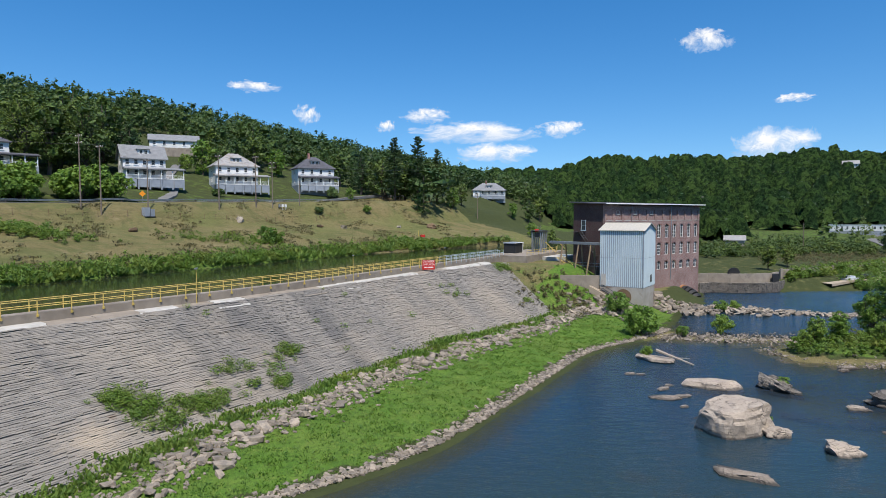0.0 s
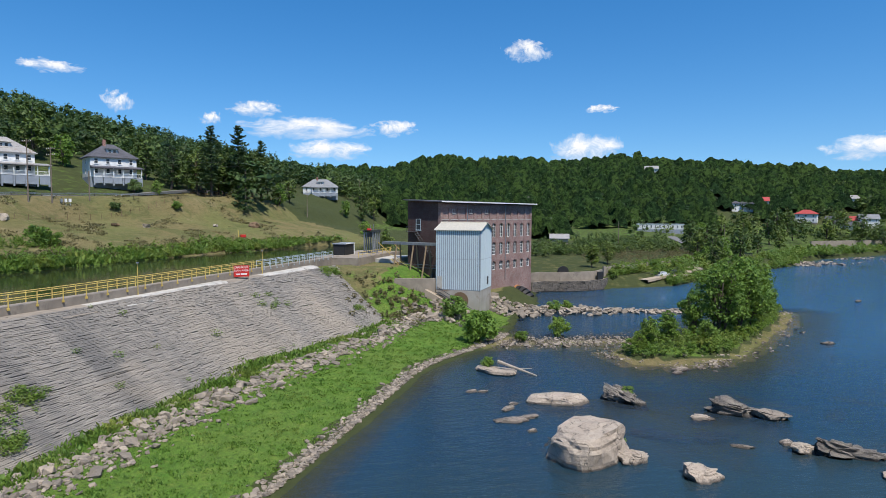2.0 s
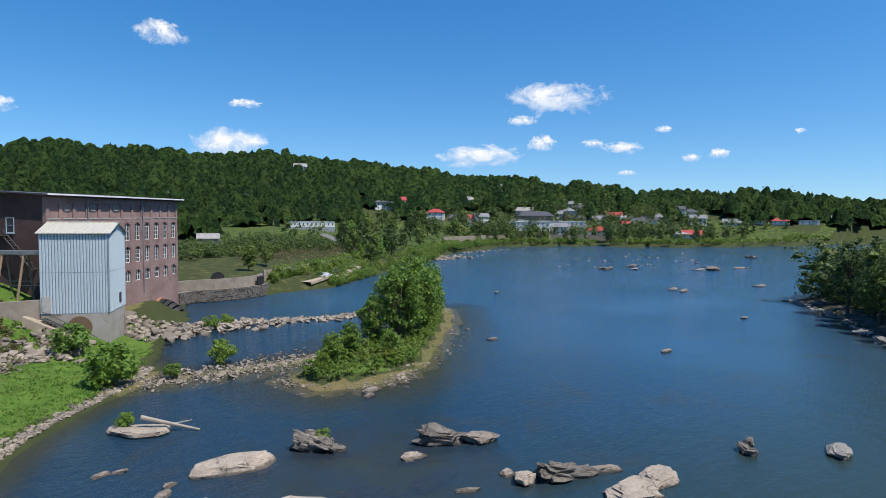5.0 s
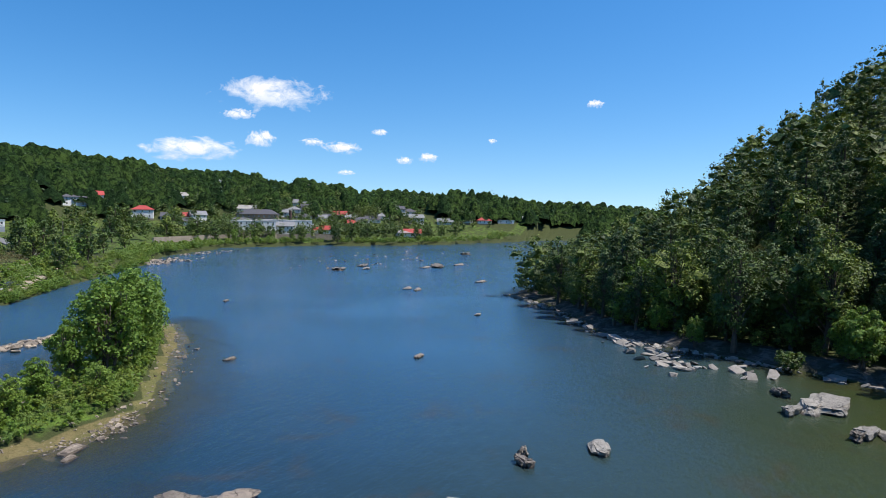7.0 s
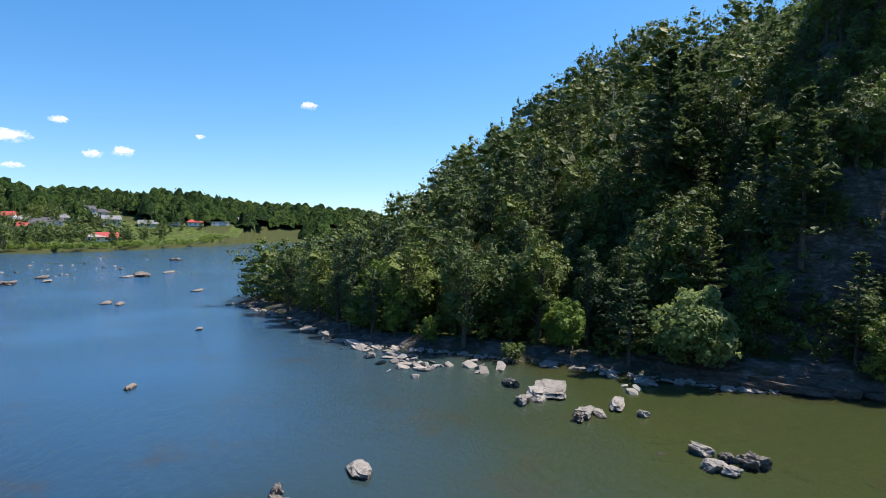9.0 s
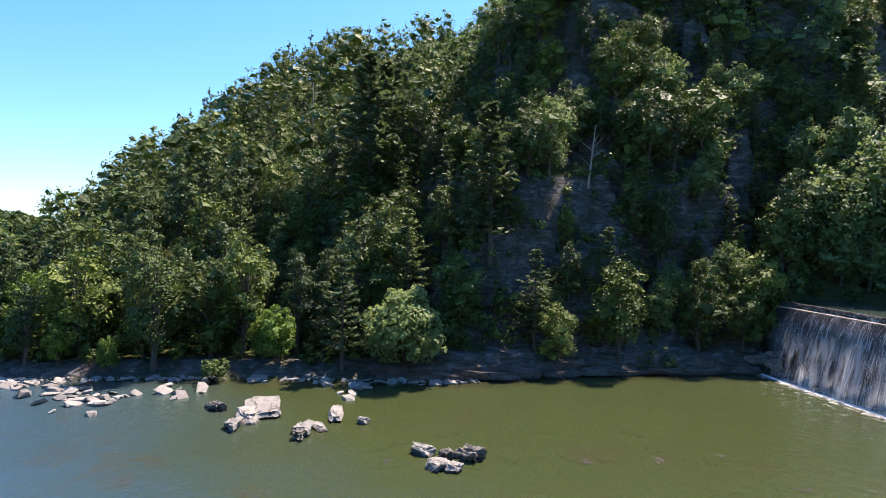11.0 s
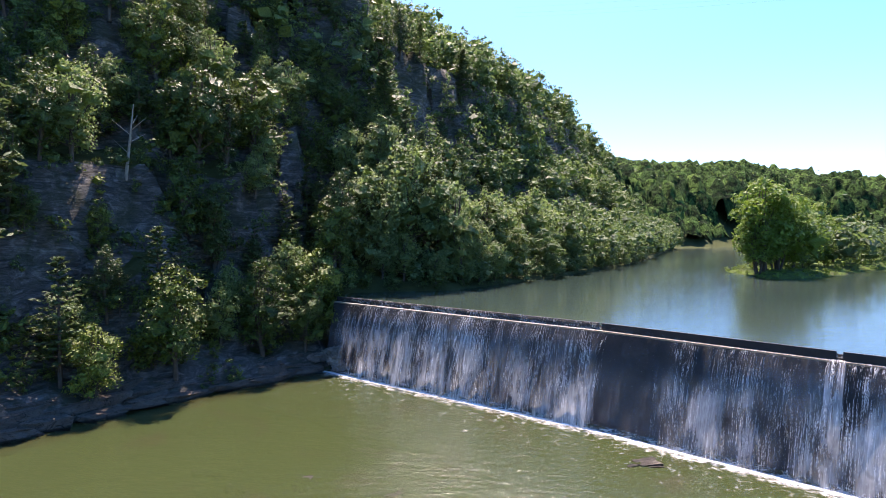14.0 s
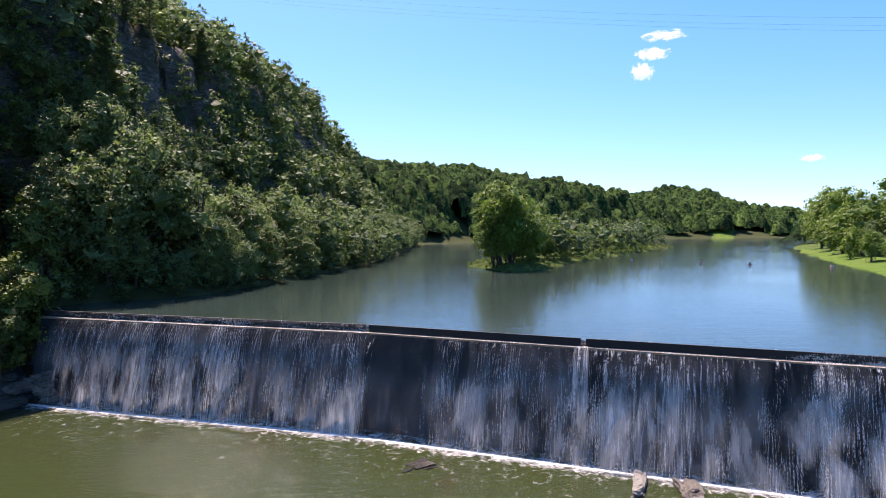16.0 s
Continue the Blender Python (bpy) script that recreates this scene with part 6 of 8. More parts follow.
spots = [(260 + rr.normal() * 35, 190 + rr.normal() * 25 - 60, 0.05, rr.uniform(0.5, 1.4)) for _ in range(45)]
spots += [(205 + rr.normal() * 9, 206 + rr.normal() * 4, 0.1, rr.uniform(0.8, 2.2)) for _ in range(140)]
spots += [(255 + rr.normal() * 14, 226 + rr.normal() * 4, 0.05, rr.uniform(0.6, 1.5)) for _ in range(50)]
rubble("riffle_stones", spots, "stones breaking the riffles of the river")

# ---------------------------------------------------------------- buildings


def window_unit(parent, w, h, m, bars=(1, 1), frame_mat=None, arch=0.0):
    """A window in the plane y = 0 of m: frame with bars, sill and one pane."""
    b = Build()
    t = 0.09
    for x in (0, w - t):
        b.box(x, -0.06, 0, x + t, 0.02, h)
    for z in (0, h - t):
        b.box(t, -0.06, z, w - t, 0.02, z + t)
    for i in range(bars[0]):
        x = w * (i + 1) / (bars[0] + 1)
        b.box(x - 0.03, -0.05, t, x + 0.03, 0.01, h - t)
    for i in range(bars[1]):
        z = h * (i + 1) / (bars[1] + 1)
        b.box(t, -0.045, z - 0.03, w - t, 0.015, z + 0.03)
    win = part("window", b, frame_mat or M["white_paint"], parent)
    win.matrix_local = m
    part("pane", Build().box(t, 0.022, t, w - t, 0.04, h - t), M["glass"], win)
    part("sill", Build().box(-0.1, -0.14, -0.12, w + 0.1, 0.0, -0.005), frame_mat or M["white_paint"], win)
    return win


# the mill: x along the windowed front, y into the building
MILL = pose(34.8, 127.3, 0, 0, 0, 35.1)
mill = thing("mill", MILL, "four-storey red brick mill with arched windows at the water", "mill building")
ML, MD, MH = 33.6, 8.6, 21.2
BAY = 2.8
rows = [(6.9, 1.95), (10.2, 2.75), (14.0, 3.1)]
front = Build()
for i in range(13):
    x = i * BAY
    a, c = (0, 0.65) if i == 0 else ((ML - 0.65, ML) if i == 12 else (x - 0.65, x + 0.65))
    front.box(a, 0, 6.0, c, 0.6, 17.6)
for i in range(12):
    z0 = 6.0
    for sill, h in rows:
        front.box(i * BAY + 0.65, 0.02, z0, i * BAY + BAY - 0.65, 0.58, sill)
        z0 = sill + h
    front.box(i * BAY + 0.65, 0.02, z0, i * BAY + BAY - 0.65, 0.58, 17.6)
    for sill, h in rows:
        x0, x1 = i * BAY + 0.65, i * BAY + BAY - 0.65
        arch = [(x0, sill + h - 0.42), (x0, sill + h + 0.02), (x1, sill + h + 0.02), (x1, sill + h - 0.42)]
        arch += [(x1 - (x1 - x0) * k / 8, sill + h - 0.42 + 0.36 * math.sin(math.pi * k / 8)) for k in range(1, 8)]
        front.add([(x, y, z) for y in (0.05, 0.5) for x, z in arch], [tuple(range(11)), tuple(range(21, 10, -1))] + [(k, 11 + k, 11 + (k + 1) % 11, (k + 1) % 11) for k in range(11)])
front.box(0, 0.003, -1.5, ML, 0.6, 6.0)
front.box(0, 0.003, 17.6, ML, 0.6, 17.95)
front.box(0, 0.003, 20.15, ML, 0.6, MH)
for i in range(13):
    x = min(max(i * BAY, 0.3), ML - 0.3)
    front.box(x - 0.3, 0, 17.95, x + 0.3, 0.6, 20.15)
for i in range(12):
    front.box(i * BAY + 0.3, 0.18, 17.95, i * BAY + BAY - 0.3, 0.6, 20.15)
part("front_wall", front, M["brick"], mill, "faded red brick front with rows of arched windows")
part("end_wall", Build().box(0.0, 0.6, -1.5, 0.6, MD, MH + 0.35).box(ML - 0.6, 0.6, -1.5, ML, MD, MH + 0.1).box(0.6, MD - 0.6, -1.5, ML - 0.6, MD, MH + 0.35), M["dark_brick"], mill, "dark brick end wall")
# black sheet added behind the windows in place of the unlit rooms
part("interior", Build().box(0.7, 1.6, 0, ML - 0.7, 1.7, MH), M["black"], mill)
roof = Build().add([(x, y, z) for x in (-0.8, ML + 0.8) for y, z in ((-0.95, MH + 0.02), (-0.95, MH + 0.2), (MD + 0.6, MH + 0.75), (MD + 0.6, MH + 0.55))],
                   [(0, 1, 2, 3), (7, 6, 5, 4), (0, 4, 5, 1), (1, 5, 6, 2), (2, 6, 7, 3), (3, 7, 4, 0)])
part("roof", roof, M["shingle"], mill, "dark low-pitched roof with a white edge")
part("roof_edge", Build().box(-0.85, -1.02, MH + 0.08, ML + 0.85, -0.96, MH + 0.30), M["white_paint"], mill)
rafter = Build()
for k in range(68):
    rafter.box(0.2 + k * 0.494, -0.85, MH - 0.16, 0.3 + k * 0.494, 0.0, MH + 0.01)
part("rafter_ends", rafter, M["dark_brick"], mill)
for i in range(12):
    for sill, h in rows:
        window_unit(mill, BAY - 1.3, h, pose(i * BAY + 0.65, 0.28, sill), (1, 3 if h > 2.5 else 1))
for i in (1, 3, 5):
    window_unit(mill, 0.9, 0.75, pose(i * BAY + 0.95, 0.17, 19.2), (0, 0), M["pale_concrete"])
for i in range(12):
    part("ledge", Build().box(i * BAY + 0.28, -0.06, 17.8, i * BAY + BAY - 0.28, 0.17, 17.95), M["pale_concrete"], mill)
for x in (8.4, 22.4):
    part("downpipe", Build().tube((x, -0.12, 4.5), (x, -0.12, MH), 0.08, sides=6), M["steel"], mill)
win = window_unit(mill, 1.3, 2.2, Matrix.Translation((-0.03, 6.4, 15.8)) @ Matrix.Rotation(radians(-90), 4, "Z"), (0, 1), M["pale_paint"])
esc = Build()
for k in range(14):
    esc.box(-0.9, 6.0 - k * 0.34, 15.4 - k * 0.36, -0.06, 6.3 - k * 0.34, 15.45 - k * 0.36)
esc.tube((-0.9, 6.2, 16.3), (-0.9, 1.6, 11.5), 0.05).tube((-0.9, 6.2, 15.4), (-0.9, 1.6, 10.5), 0.06)
esc.box(-1.1, 5.8, 15.38, -0.02, 8.2, 15.46).tube((-1.0, 8.1, 15.4), (-1.0, 8.1, 16.5), 0.04).tube((-1.0, 5.9, 16.5), (-1.0, 8.1, 16.5), 0.04)
part("fire_escape", esc, M["dark_steel"], mill)

# blue sheet-metal gatehouse on its concrete base
shed = thing("gatehouse", pose(38.5, 114.5, 0, 0, 0, 56.0), "tall pale blue corrugated metal gatehouse on a concrete base", "gatehouse")
SL, SW, SE = 8.0, 8.2, 16.2


def ribs(b, x0, y0, x1, y1, z0, z1, out, step=0.36):
    """Ribbed sheet between two corners."""
    d = Vector((x1 - x0, y1 - y0, 0))
    length = d.length
    d.normalize()
    k = int(length / step)
    nrm = Vector((d.y, -d.x, 0)) * out
    prof = []
    for i in range(k):
        a = i * length / k
        w = length / k
        prof += [(a, 0.0), (a + w * 0.55, 0.0), (a + w * 0.65, 0.05), (a + w * 0.9, 0.05)]
    prof.append((length, 0.0))
    vs = [Vector((x0, y0, z)) + d * a + nrm * o for z in (z0, z1) for a, o in prof]
    m = len(prof)
    b.add(vs, [(i, i + 1, m + i + 1, m + i) for i in range(m - 1)])


for z0, z1 in ((5.5, 10.9), (10.95, SE)):
    b = Build()
    ribs(b, 0, SW, 0, 0, z0, z1, -1)
    ribs(b, 0, 0, SL, 0, z0, z1, 1)
    ribs(b, SL, 0, SL, SW, z0, z1, 1)
    ribs(b, SL, SW, 0, SW, z0, z1, 1)
    part("cladding", b, M["blue_sheet"], shed)
core = Build().box(0.04, 0.04, 5.4, SL - 0.04, SW - 0.04, SE)
part("frame", core, M["grey_paint"], shed)
b = Build()
for y in (0.0, SW):
    b.add([(0, y, SE), (SL, y, SE), (SL / 2, y, SE + 1.25)], [(0, 1, 2) if y == 0 else (2, 1, 0)])
part("gable", b, M["blue_sheet"], shed)
for sgn in (0, 1):
    b = Build()
    x0, x1 = (-0.3, SL / 2) if not sgn else (SL + 0.3, SL / 2)
    k = 24
    for i in range(k):
        y0, y1 = -0.35 + (SW + 0.7) * i / k, -0.35 + (SW + 0.7) * (i + 1) / k
        lift = 0.05 if i % 2 else 0.0
        z0, z1 = SE - 0.08, SE + 1.3
        b.add([(x0, y0, z0 + lift), (x1, y0, z1 + lift), (x1, y1, z1 + lift), (x0, y1, z0 + lift), (x0, y0, z0 - 0.06), (x1, y0, z1 - 0.06), (x1, y1, z1 - 0.06), (x0, y1, z0 - 0.06)],
              [(0, 1, 2, 3), (7, 6, 5, 4), (0, 4, 5, 1), (3, 2, 6, 7), (0, 3, 7, 4)])
    part("roof_sheet", b, M["roof_sheet"], shed)
part("ridge_cap", Build().box(SL / 2 - 0.18, -0.37, SE + 1.28, SL / 2 + 0.18, SW + 0.37, SE + 1.40), M["roof_sheet"], shed)
base = Build().box(0.02, 0.02, -2, SL - 0.02, SW - 0.02, 5.4)
part("base", base, M["stained_concrete"], shed, "rust-stained concrete base in the water")
part("corner_trim", Build().box(-0.07, -0.07, 5.5, 0.1, 0.1, SE).box(SL - 0.1, -0.07, 5.5, SL + 0.07, 0.1, SE), M["grey_paint"], shed)
part("vent", Build().box(4.6, -0.1, 6.2, 5.6, -0.055, 7.6), M["dark_steel"], shed)
door = part("door", Build().box(-0.12, 7.0, 5.6, -0.052, 8.0, 7.8), M["pale_concrete"], shed, "grey metal door in the cladding")
part("outfall", Build().tube((-0.06, 3.6, 3.6), (0.04, 3.6, 3.6), 1.5, sides=20), M["mud"], shed)
stair = Build()
for k in range(16):
    stair.box(-1.2, 7.4 - k * 0.42, 4.9 - k * 0.24, -0.15, 7.8 - k * 0.42, 5.02 - k * 0.24)
stair.tube((-1.2, 7.6, 6.0), (-1.2, 1.2, 2.4), 0.05).tube((-0.2, 7.6, 5.0), (-0.2, 1.2, 1.4), 0.08).tube((-1.2, 7.6, 5.0), (-1.2, 1.2, 1.4), 0.08)
part("stairs", stair, M["dark_steel"], shed)
wing = tagged(new("wing_wall"), "tan concrete wing wall beside the gatehouse", "wall", kind="structure")
part("wall", Build(pose(38.5, 114.5, 0, 0, 0, 56)).prism([(-0.5, 8.3), (0.2, 8.3), (-2.6, 15), (-3.3, 15)], -1, 7.4), M["concrete"], wing)
part("apron", Build(pose(38.5, 114.5, 0, 0, 0, 56)).add([(-1.4, -1.0, 0.2), (-0.2, -1.0, 0.2), (-0.2, 9.5, 5.4), (-2.4, 9.5, 5.6), (-1.4, -1.0, -1.0), (-0.2, -1.0, -1.0), (-0.2, 9.5, 3.0), (-2.4, 9.5, 3.0)],
     [(0, 1, 2, 3), (7, 6, 5, 4), (0, 4, 5, 1), (1, 5, 6, 2), (2, 6, 7, 3), (3, 7, 4, 0)]), M["gravel"], wing)

# draft tube at the mill's foot
tube = thing("draft_tube", pose(58.6, 141.0, 0, 0, 0, 35), "large black steel draft tube with a rusty collar", "pipe")
b = Build()
for k in range(7):
    a0, a1 = radians(k * 13), radians((k + 1) * 13)
    b.tube((0, 2.2 - 3.6 * math.sin(a0), 0.6 - 3.6 + 3.6 * math.cos(a0) + 0.4), (0, 2.2 - 3.6 * math.sin(a1), 0.6 - 3.6 + 3.6 * math.cos(a1) + 0.4), 1.75, sides=18)
part("elbow", b, M["black"], tube)
part("collar", Build().tube((0, 2.9, 1.05), (0, 2.1, 1.02), 1.9, sides=18), M["red_clay"], tube, "rusty steel collar")

# stone basin wall and the long retaining wall downstream
basin = tagged(new("basin_wall"), "rough stone basin wall with a concrete parapet", "wall", kind="structure")
arc = [(63.5, 149.0), (67.5, 151.0), (72.5, 149.6), (78.0, 149.4), (83.5, 151.0), (87.0, 154.5)]
strip(arc[::-1], [(0, -1.5), (0.1, 2.5), (1.4, 2.5), (1.4, -1.5)], M["rock"], "stone_wall", basin)
inner = [(x - 0.5, y + 1.2) for x, y in arc]
strip(inner[::-1], [(0, 2.3), (0, 4.7), (0.6, 4.7), (0.6, 2.3)], M["concrete"], "parapet", basin)
rb = np.random.RandomState(3)
blocks = Build()
for (ax, ay), (bx, by) in zip(arc, arc[1:]):
    d = Vector((bx - ax, by - ay, 0))
    turn = math.degrees(math.atan2(d.y, d.x))
    for z in np.arange(-0.3, 2.3, 0.42):
        u = 0.0
        while u < d.length:
            l = rb.uniform(0.5, 1.3)
            p = Vector((ax, ay, 0)) + d.normalized() * (u + l / 2)
            blocks.box(-l / 2 + 0.03, -0.14 - rb.uniform(0, 0.16), 0.02, l / 2 - 0.03, 0.1, 0.40, pose(p.x, p.y, z + rb.uniform(-0.02, 0.02), 0, 0, turn))
            u += l
tagged(part("stonework", blocks, M["dark_rock"], basin), kind="stuff")
part("arch_rim", Build().tube((73.0, 151.2, 4.7), (73.0, 151.6, 4.7), 1.5, sides=20), M["black"], basin)
part("doorway", Build(pose(83.6, 151.9, 2.5, 0, 0, 25)).box(-1.2, -0.12, 0, 1.2, 0.06, 2.0), M["black"], basin)
longwall = tagged(new("retaining_wall"), "old mossy concrete retaining wall with piers", "wall", kind="structure")
run = [(88.5, 158.5), (104.0, 166.0), (124.0, 177.5), (150.0, 193.0)]
strip(run[::-1], [(0, 0.5), (0, 5.0), (0.5, 5.0), (0.5, 0.5)], M["concrete"], "wall", longwall)
for (ax, ay), (bx, by) in zip(run, run[1:]):
    k = int(math.dist((ax, ay), (bx, by)) / 4)
    for i in range(k):
        p = (ax + (bx - ax) * i / k, ay + (by - ay) * i / k)
        part("pier", Build(pose(*p, 0, 0, 0, 28)).box(-0.35, -0.3, 1, 0.35, 0.0, 5.3), M["concrete"], longwall)

# intake platform with hoist frame, tank, stairs and footbridge
yard = tagged(new("intake_platform"), "stained concrete intake platform at the canal's end", "platform", kind="structure")


def sn_box(b, s0, n0, z0, s1, n1, z1):
    pts = [to_xy(s0, n0), to_xy(s1, n0), to_xy(s1, n1), to_xy(s0, n1)]
    return b.prism(pts, z0, z1)


part("slab", sn_box(Build(), 121, 48.0, 6.5, 146, 58, 10.55), M["concrete"], yard)
part("front_wall", sn_box(Build(), 130, 43.5, 5.0, 141, 47.9, 9.9), M["pale_concrete"], yard)
part("step_block", sn_box(Build(), 126, 44.0, 5.0, 129.6, 47.5, 9.0), M["concrete"], yard)
hoist = thing("hoist_frame", pose(*to_xy(137.5, 51.5), 10.55, 0, 0, 60), "dark steel gate hoist frame with lifting gear", "gate hoist")
for x in (-1.9, -0.7, 0.6, 1.9):
    for y in (-1.0, 1.0):
        part("leg", Build().box(x - 0.12, y - 0.12, 0, x + 0.12, y + 0.12, 4.6), M["steel"], hoist)
part("head_beam", Build().box(-2.3, -1.2, 4.55, 2.3, -0.85, 4.85).box(-2.3, 0.85, 4.55, 2.3, 1.2, 4.85).box(-2.3, -1.2, 4.9, 2.3, 1.2, 4.98), M["dark_steel"], hoist)
part("gear_box", Build().box(-1.5, -0.5, 3.5, -0.3, 0.5, 4.5).box(0.5, -0.4, 3.6, 1.5, 0.4, 4.5), M["dark_steel"], hoist)
part("motor", Build().tube((-0.9, -0.2, 5.0), (-0.9, 0.7, 5.0), 0.3, sides=10), M["red_paint"], hoist)
part("brace", Build().tube((-1.9, -1.1, 0.2), (-0.7, -1.1, 4.4), 0.05).tube((1.9, -1.1, 0.2), (0.6, -1.1, 4.4), 0.05), M["steel"], hoist)
part("stem", Build().tube((-0.9, 0, -2), (-0.9, 0, 6.0), 0.06).tube((1.0, 0, -2), (1.0, 0, 6.2), 0.06), M["steel"], hoist)
tank = thing("control_hut", pose(*to_xy(130.5, 55.0), 10.55, 0, 0, 60), "low black and green equipment hut on the platform", "hut")
part("body", Build().box(-2.3, -1.3, 0, 2.3, 1.3, 2.2), M["black"], tank)
part("roof", Build().box(-2.5, -1.5, 2.2, 2.5, 1.5, 2.4), M["grey_paint"], tank)
part("pipe", Build().tube((2.0, -1.45, 0), (2.0, -1.45, 2.3), 0.1).tube((-2.4, -1.45, 2.3), (2.0, -1.45, 2.3), 0.1), M["white_paint"], tank)
bars = thing("yellow_rail", label="yellow handrails and braces round the intake", category="railing")
path = [to_xy(122, 48.3), to_xy(131, 48.3), to_xy(140, 48.3), to_xy(146, 50)]
for a, c in zip(path, path[1:]):
    for z in (11.1, 11.6):
        part("bar", Build().tube((*a, z), (*c, z), 0.05, sides=6), M["yellow_paint"], bars)
    for k in range(4):
        p = (a[0] + (c[0] - a[0]) * k / 4, a[1] + (c[1] - a[1]) * k / 4)
        part("post", Build().tube((*p, 10.5), (*p, 11.6), 0.05, sides=6), M["yellow_paint"], bars)
for s in (133.5, 141.5):
    part("brace", Build().tube((*to_xy(s, 48.5), 13.0), (*to_xy(s + 2.2, 46.8), 10.6), 0.09, sides=6), M["yellow_paint"], bars)
steps = thing("yard_stairs", pose(*to_xy(127.5, 43.5), 0, 0, 0, -30), "yellow-edged steel stairs down to the grass", "stairs")
for k in range(12):
    part("tread", Build().box(k * 0.3, -0.5, 10.1 - k * 0.2, k * 0.3 + 0.28, 0.5, 10.15 - k * 0.2), M["timber"], steps)
for y in (-0.55, 0.55):
    part("stringer", Build().tube((0, y, 10.1), (3.6, y, 7.7), 0.08, sides=6).tube((0, y, 11.0), (3.6, y, 8.6), 0.045, sides=6), M["yellow_paint"], steps)
bridge = thing("footbridge", label="grey steel gangway on timber trestles to the gatehouse", category="footbridge")
a, c = to_xy(124.5, 33.5), to_xy(128.5, 45.5)
turn = math.degrees(math.atan2(c[1] - a[1], c[0] - a[0]))
long_ = math.dist(a, c)
deck = pose(*a, 0, 0, 0, turn)
part("deck", Build(deck).box(-2, -0.6, 13.3, long_, 0.6, 13.5).box(-2, -0.65, 13.0, long_, -0.5, 13.3).box(-2, 0.5, 13.0, long_, 0.65, 13.3), M["steel"], bridge)
for k in (2.0, 5.0, 9.0):
    for y in (-0.9, 0.9):
        part("leg", Build(deck).tube((k + (0.6 if y > 0 else 0), y * 1.6, 5.5), (k, y * 0.5, 13.2), 0.16, sides=6), M["timber"], bridge)
part("handrail", Build(deck).tube((-1, -0.6, 9.2), (long_, -0.6, 9.2), 0.05).tube((-1, -0.6, 8.6), (long_, -0.6, 8.6), 0.05), M["steel"], bridge)

# ---------------------------------------------------------------- houses


